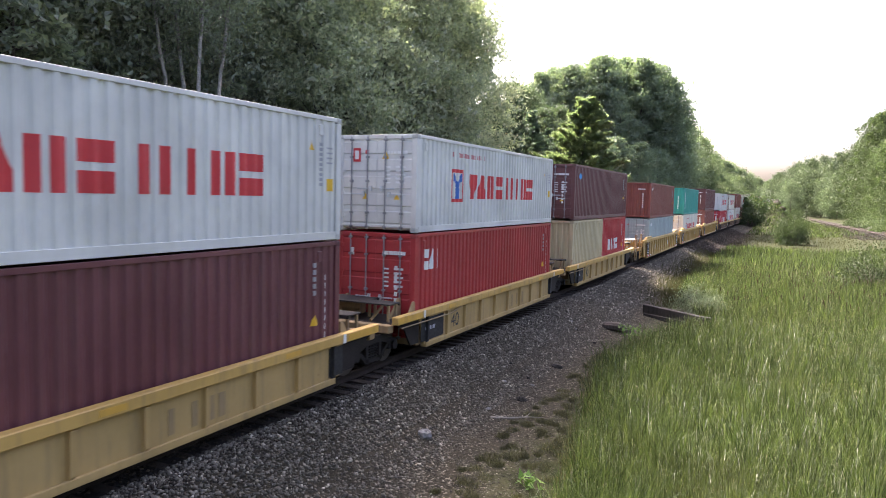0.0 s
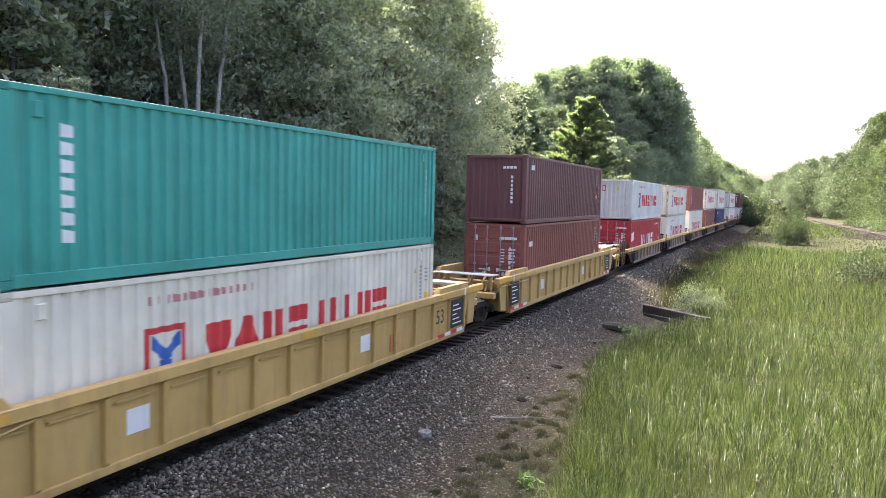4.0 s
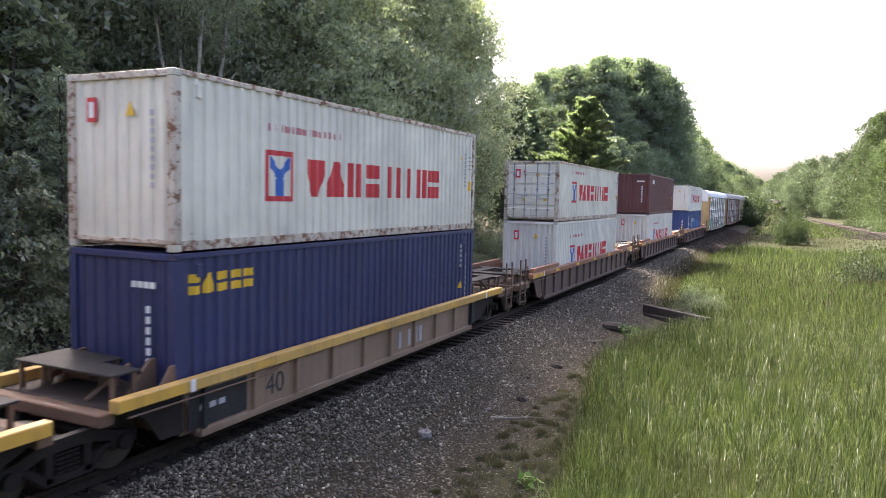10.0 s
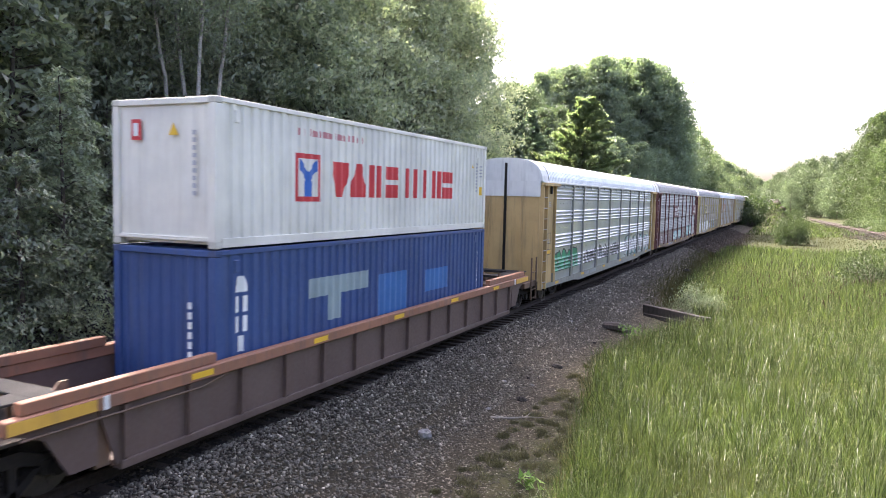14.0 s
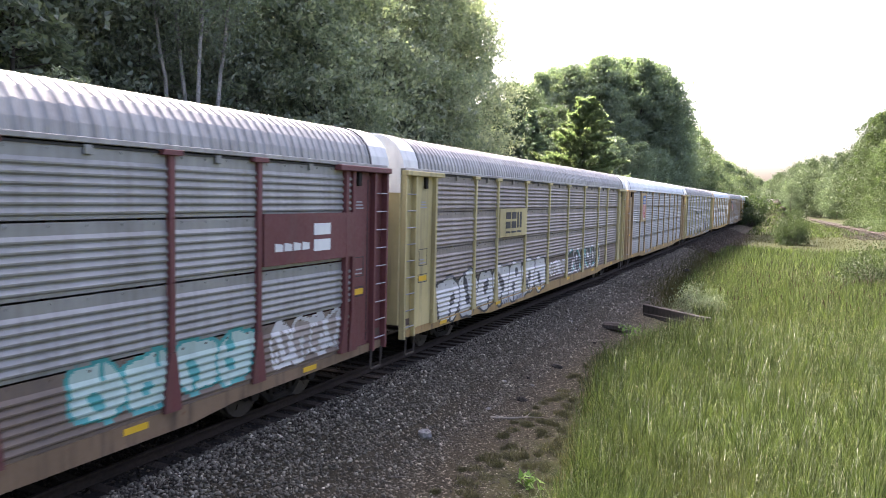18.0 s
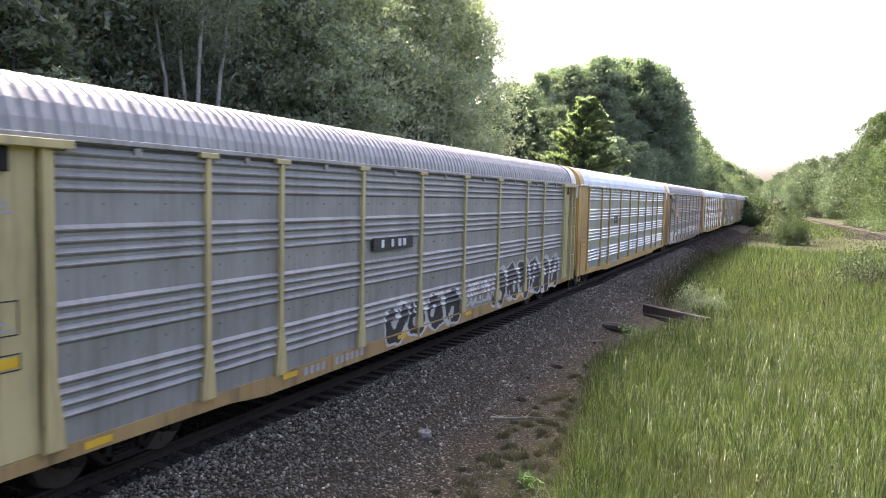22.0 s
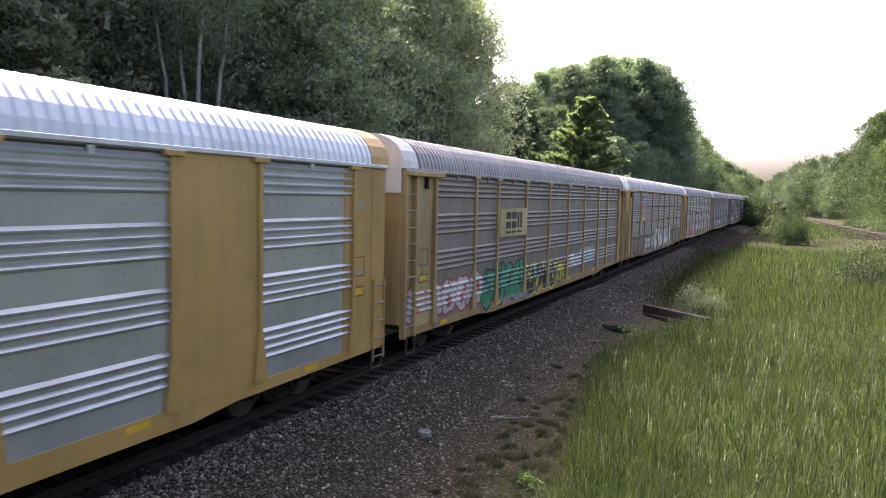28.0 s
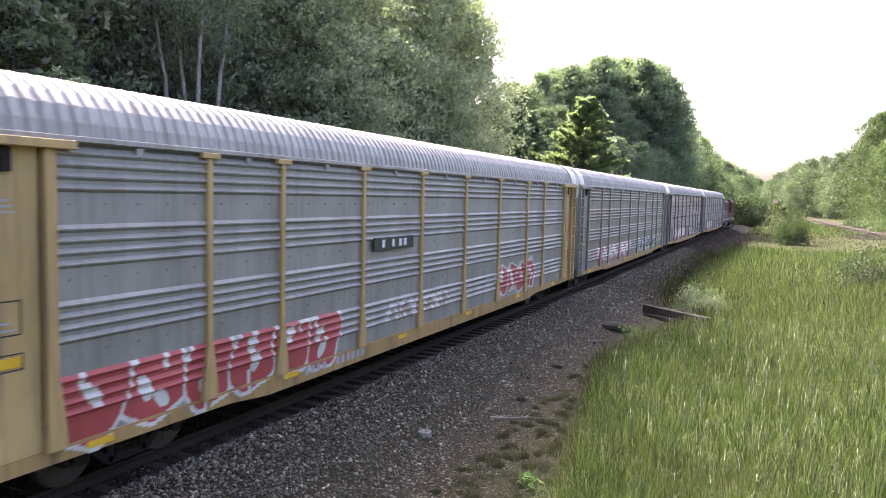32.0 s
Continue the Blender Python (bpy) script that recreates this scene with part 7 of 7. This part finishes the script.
lay("branch", "bleached forked twig on the gravel", "branch", Shape().rod((-0.42, -0.1, 0.03), (0.05, 0.0, 0.04), 0.022, 6).rod((0.05, 0.0, 0.04), (0.42, 0.16, 0.06), 0.020, 6, 0.010).rod((0.4, 0.15, 0.06), (0.78, 0.16, 0.09), 0.011, 6, 0.005).rod((0.36, 0.14, 0.06), (0.44, 0.36, 0.10), 0.010, 6, 0.004).rod((-0.1, -0.03, 0.04), (-0.38, 0.06, 0.05), 0.014, 6, 0.006), M_DRIFT, 4.35, 15.6, 0.0, 8)
r_bit = random.Random(12)
for i in range(16):
    x, y = r_bit.uniform(2.6, 5.6), r_bit.uniform(9, 34)
    lay("rock", "loose pale stone on dark gravel", "rock", lump(20 + i, r_bit.uniform(.04, .08), r_bit.uniform(.03, .07), 0.04), M_ROCK if i % 2 else M_TAR, x, y, 0.01, r_bit.uniform(0, 360))


def weed(seed, high, spread, n, leaf):
    rs = np.random.RandomState(seed)
    a, r = rs.uniform(0, 2 * np.pi, n), spread * np.sqrt(rs.uniform(0, 1, n))
    pts = np.stack([r * np.cos(a), r * np.sin(a), high * rs.uniform(0.3, 1, n)], 1)
    stems = [[((0, 0, -0.03), 0.008), ((p[0] * .6, p[1] * .6, p[2] * .6), 0.005), (tuple(p), 0.003)] for p in pts[:10]]
    return limbs_mesh("stem", stems), leaf_mesh("leaves", pts, leaf, rs, flat=0.75)


WEED_LEAF = foliage("weed leaves", (0.06, 0.13, 0.02), (0.13, 0.21, 0.05), 0.4, 0.2)
for x, y, high, spread, n, leaf, lab in ((6.05, 12.0, 0.28, 0.26, 26, 0.10, "broad-leaved green weed in the moss"), (5.05, 26.6, 0.62, 0.42, 90, 0.085, "leafy green weed beside the log"),
                                         (5.6, 27.6, 0.35, 0.25, 30, 0.07, "small leafy weed at the grass edge"), (6.35, 11.2, 0.2, 0.2, 16, 0.07, "small broad-leaved weed on the gravel")):
    stem, crown = weed(int(x * 100), high, spread, n, leaf)
    w = thing("weed", lab, "plant", "weeds by the line", pose(x, y, ground_z(x, y)))
    part("stem", stem, WEED_LEAF, w)
    part("leaf_cluster", crown, WEED_LEAF, w)

# low mossy tufts between gravel and meadow
TUFT = sward("mossy tufts", (0.062, 0.062, 0.032), (0.135, 0.128, 0.068), (0.135, 0.112, 0.068), 0.3)


def tuft_places(rs, n):
    m = 170
    cy = 9.5 + 15 * rs.uniform(0, 1, m) ** 1.1
    cx = np.interp(cy, (9, 13, 17, 22, 27), (5.0, 4.9, 4.7, 4.6, 5.3)) + rs.uniform(-0.35, 1.75, m) * np.interp(cy, (9, 24), (1.15, 0.5))
    k = rs.randint(0, m, n)
    a, r = rs.uniform(0, 2 * np.pi, n), np.sqrt(rs.uniform(0, 1, n)) * rs.uniform(0.07, 0.19, m)[k]
    return cx[k] + r * np.cos(a), cy[k] + r * np.sin(a)


me = blades(34000, tuft_places, 0.12, 0.008, 77, 0.7)
me.materials.append(TUFT)
tagged(new("moss_tufts", me), "olive mossy tufts scattered over the gravel", "moss", kind="stuff")

# sparse dry grass at the far gravel edge
def edge_places(rs, n):
    y = 36 + 40 * rs.uniform(0, 1, n)
    return meadow_edge(y) - np.abs(rs.normal(0, 0.9, n)), y


def fringe_places(rs, n):
    y = 9 + 24 * rs.uniform(0, 1, n)
    return meadow_edge(y) - np.abs(rs.normal(0, 0.22, n)) + 0.1, y


me = blades(7000, fringe_places, 0.36, 0.009, 79, 0.8)
me.materials.append(TUFT)
tagged(new("dry_grass", me), "short olive grass fringing the tall meadow", "grass", kind="stuff")
me = blades(12000, edge_places, 0.28, 0.022, 78, 0.6)
me.materials.append(GRASS_DRY)
tagged(new("dry_grass", me), "short straw-coloured grass thinning into gravel", "grass", kind="stuff")

# grey sign board on a post and grey rock faces on the bank behind the line
sign = thing("trackside_sign", "small blank grey board on a thin post in the brush", "sign", at=pose(-5.6, 16.2, ground_z(-5.6, 16.2)))
part("post", Shape().rod((0, 0, -0.2), (0, 0, 2.3), 0.03, 8), M_IRON, sign)
part("board", Shape().box(-0.35, 0.35, -0.05, -0.03, 1.95, 2.35, 0.01), steel("dull grey board", (0.20, 0.21, 0.21), 0.6, 0.2), sign)
M_CLIFF = mottled("dark wet rock face", (0.03, 0.03, 0.032), (0.13, 0.13, 0.135), 1.5, 0.85, 0.9, 0.08)
for i, (x, y, a, b, c) in enumerate(((-7.6, 15.0, 1.3, 1.6, 1.3), (-9.0, 17.5, 1.5, 1.3, 1.9), (-5.6, 18.5, 0.7, 0.9, 0.5), (-6.0, 21.0, 0.9, 1.2, 0.6), (-7.8, 12.5, 0.8, 1.0, 0.6))):
    lay("boulder", "grey rock outcrop on the shaded bank", "rock", lump(60 + i, a, b, c, 0.16), M_CLIFF, x, y, c * 0.3, i * 40)
for i in range(14):
    x, y = r_bit.uniform(-5.2, -3.4), r_bit.uniform(7, 40)
    lay("rock", "grey rubble at the foot of the bank", "rock", lump(80 + i, r_bit.uniform(.12, .4), r_bit.uniform(.12, .35), r_bit.uniform(.1, .25)), M_ROCK if i % 3 == 0 else M_CLIFF, x, y, 0.05, r_bit.uniform(0, 360))


M_KNOLL = mottled("brown lichened rock", (0.028, 0.022, 0.018), (0.10, 0.08, 0.064), 1.2, 0.9, 0.9, 0.1)
for i, (x, y, a, b, c) in enumerate(((8.8, 178, 0.9, 1.1, 1.0), (7.9, 180, 0.9, 1.1, 0.6), (9.8, 176, 0.7, 0.9, 0.5), (6.6, 178, 0.6, 0.8, 0.4))):
    lay("boulder", "brown rock outcrop on the knoll between the tracks", "rock", lump(120 + i, a, b, c, 0.2), M_KNOLL, x, y, c * 0.1, i * 50)
for i, (x, y, a, b, c) in enumerate(((27.0, 140, 1.6, 2.4, 1.2), (29.5, 146, 2.2, 2.6, 1.8), (26.0, 152, 1.4, 2.0, 1.0), (33.0, 150, 2.4, 2.6, 2.0))):
    lay("boulder", "brown earthy rock on the bank beyond the track", "rock", lump(140 + i, a, b, c, 0.2), M_KNOLL, x, y, c * 0.2, i * 50)


# ---- the helper locomotive at the train's end ----
def locomotive(s):
    lo = rolls(thing("locomotive", "dark red and black diesel locomotive with a grey stripe", "locomotive"), s)
    red = paint("locomotive red", (0.10, 0.018, 0.018), 0.1, 0.5, 0.5)
    black = paint("locomotive black", (0.03, 0.03, 0.032), 0.1, 0.5, 0.4)
    part("underframe", Shape().box(-1.5, 1.5, -11, 11, 1.1, 1.5, 0.04).box(-1.1, 1.1, -3, 3, 0.5, 1.1, 0.08), black, lo, "black underframe and fuel tank")
    part("long_hood", Shape().prism([(-0.95, 1.5), (-0.95, 4.2), (-0.7, 4.55), (0.7, 4.55), (0.95, 4.2), (0.95, 1.5)], "y", -10.2, 5.0), red, lo, "red engine hood")
    part("cab", Shape().prism([(-1.45, 1.5), (-1.45, 4.3), (-1.1, 4.7), (1.1, 4.7), (1.45, 4.3), (1.45, 1.5)], "y", 5.0, 8.0), red, lo, "wide red cab")
    part("nose", Shape().box(-1.2, 1.2, 8.0, 10.2, 1.5, 3.2, 0.15), black, lo, "short nose")
    for x in (-1.46, 1.46):
        part("cab_window", Shape().box(x - 0.01, x + 0.01, 5.6, 7.3, 3.3, 4.0), SBLACK, lo)
        part("stripe", Shape().box(x * 0.66 - 0.01, x * 0.66 + 0.01, -10, 4.9, 2.62, 2.78), MGREY, lo, "grey stripe")
        rail = Shape()
        for i in range(14):
            rail.rod((x, -10.5 + i * 1.1, 1.5), (x, -10.5 + i * 1.1, 2.5), 0.02, 5)
        rail.rod((x, -10.6, 2.5), (x, 4.0, 2.5), 0.02, 5)
        part("handrail", rail, MGREY, lo)
    part("radiator", Shape().box(-1.4, 1.4, -10.3, -6.5, 3.7, 4.65, 0.1), black, lo, "flared radiator")
    for y in (-7.5, 7.5):
        bogie(lo, s, y)
    part("pilot", Shape().box(-1.4, 1.4, -11.1, -11.0, 0.3, 1.3, 0.03), black, lo)


locomotive(402.94 + 28.085 * 9 + 11.6)


# ---- what moves ----
def motions():
    times = [i * 2.0 for i in range(17)]
    for ob, s, z in MOVING:
        walk(ob, [(t, on_track(s - SPEED * t, z)) for t in times])
    step = 1.0 / FPS
    for wheelset, s in WHEELS:
        home = wheelset.matrix_basis.copy()
        t0 = max(0.0, round((s - 26.0) / SPEED * FPS) * step)
        t1 = min(32.0, round((s - 1.0) / SPEED * FPS) * step)
        rows, turn = [(0.0, home)], 0.0
        if t1 > t0:
            n = int(round((t1 - t0) * FPS))
            for i in range(n + 1):
                turn = math.degrees(SPEED * step * i / 0.46)
                t = t0 + i * step
                if t > rows[-1][0] + step / 2:
                    rows.append((t, home @ pose(0, 0, 0, turn, 0, 0)))
        if rows[-1][0] < 32.0 - step / 2:
            rows.append((32.0, home @ pose(0, 0, 0, turn, 0, 0)))
        walk(wheelset, rows)


motions()
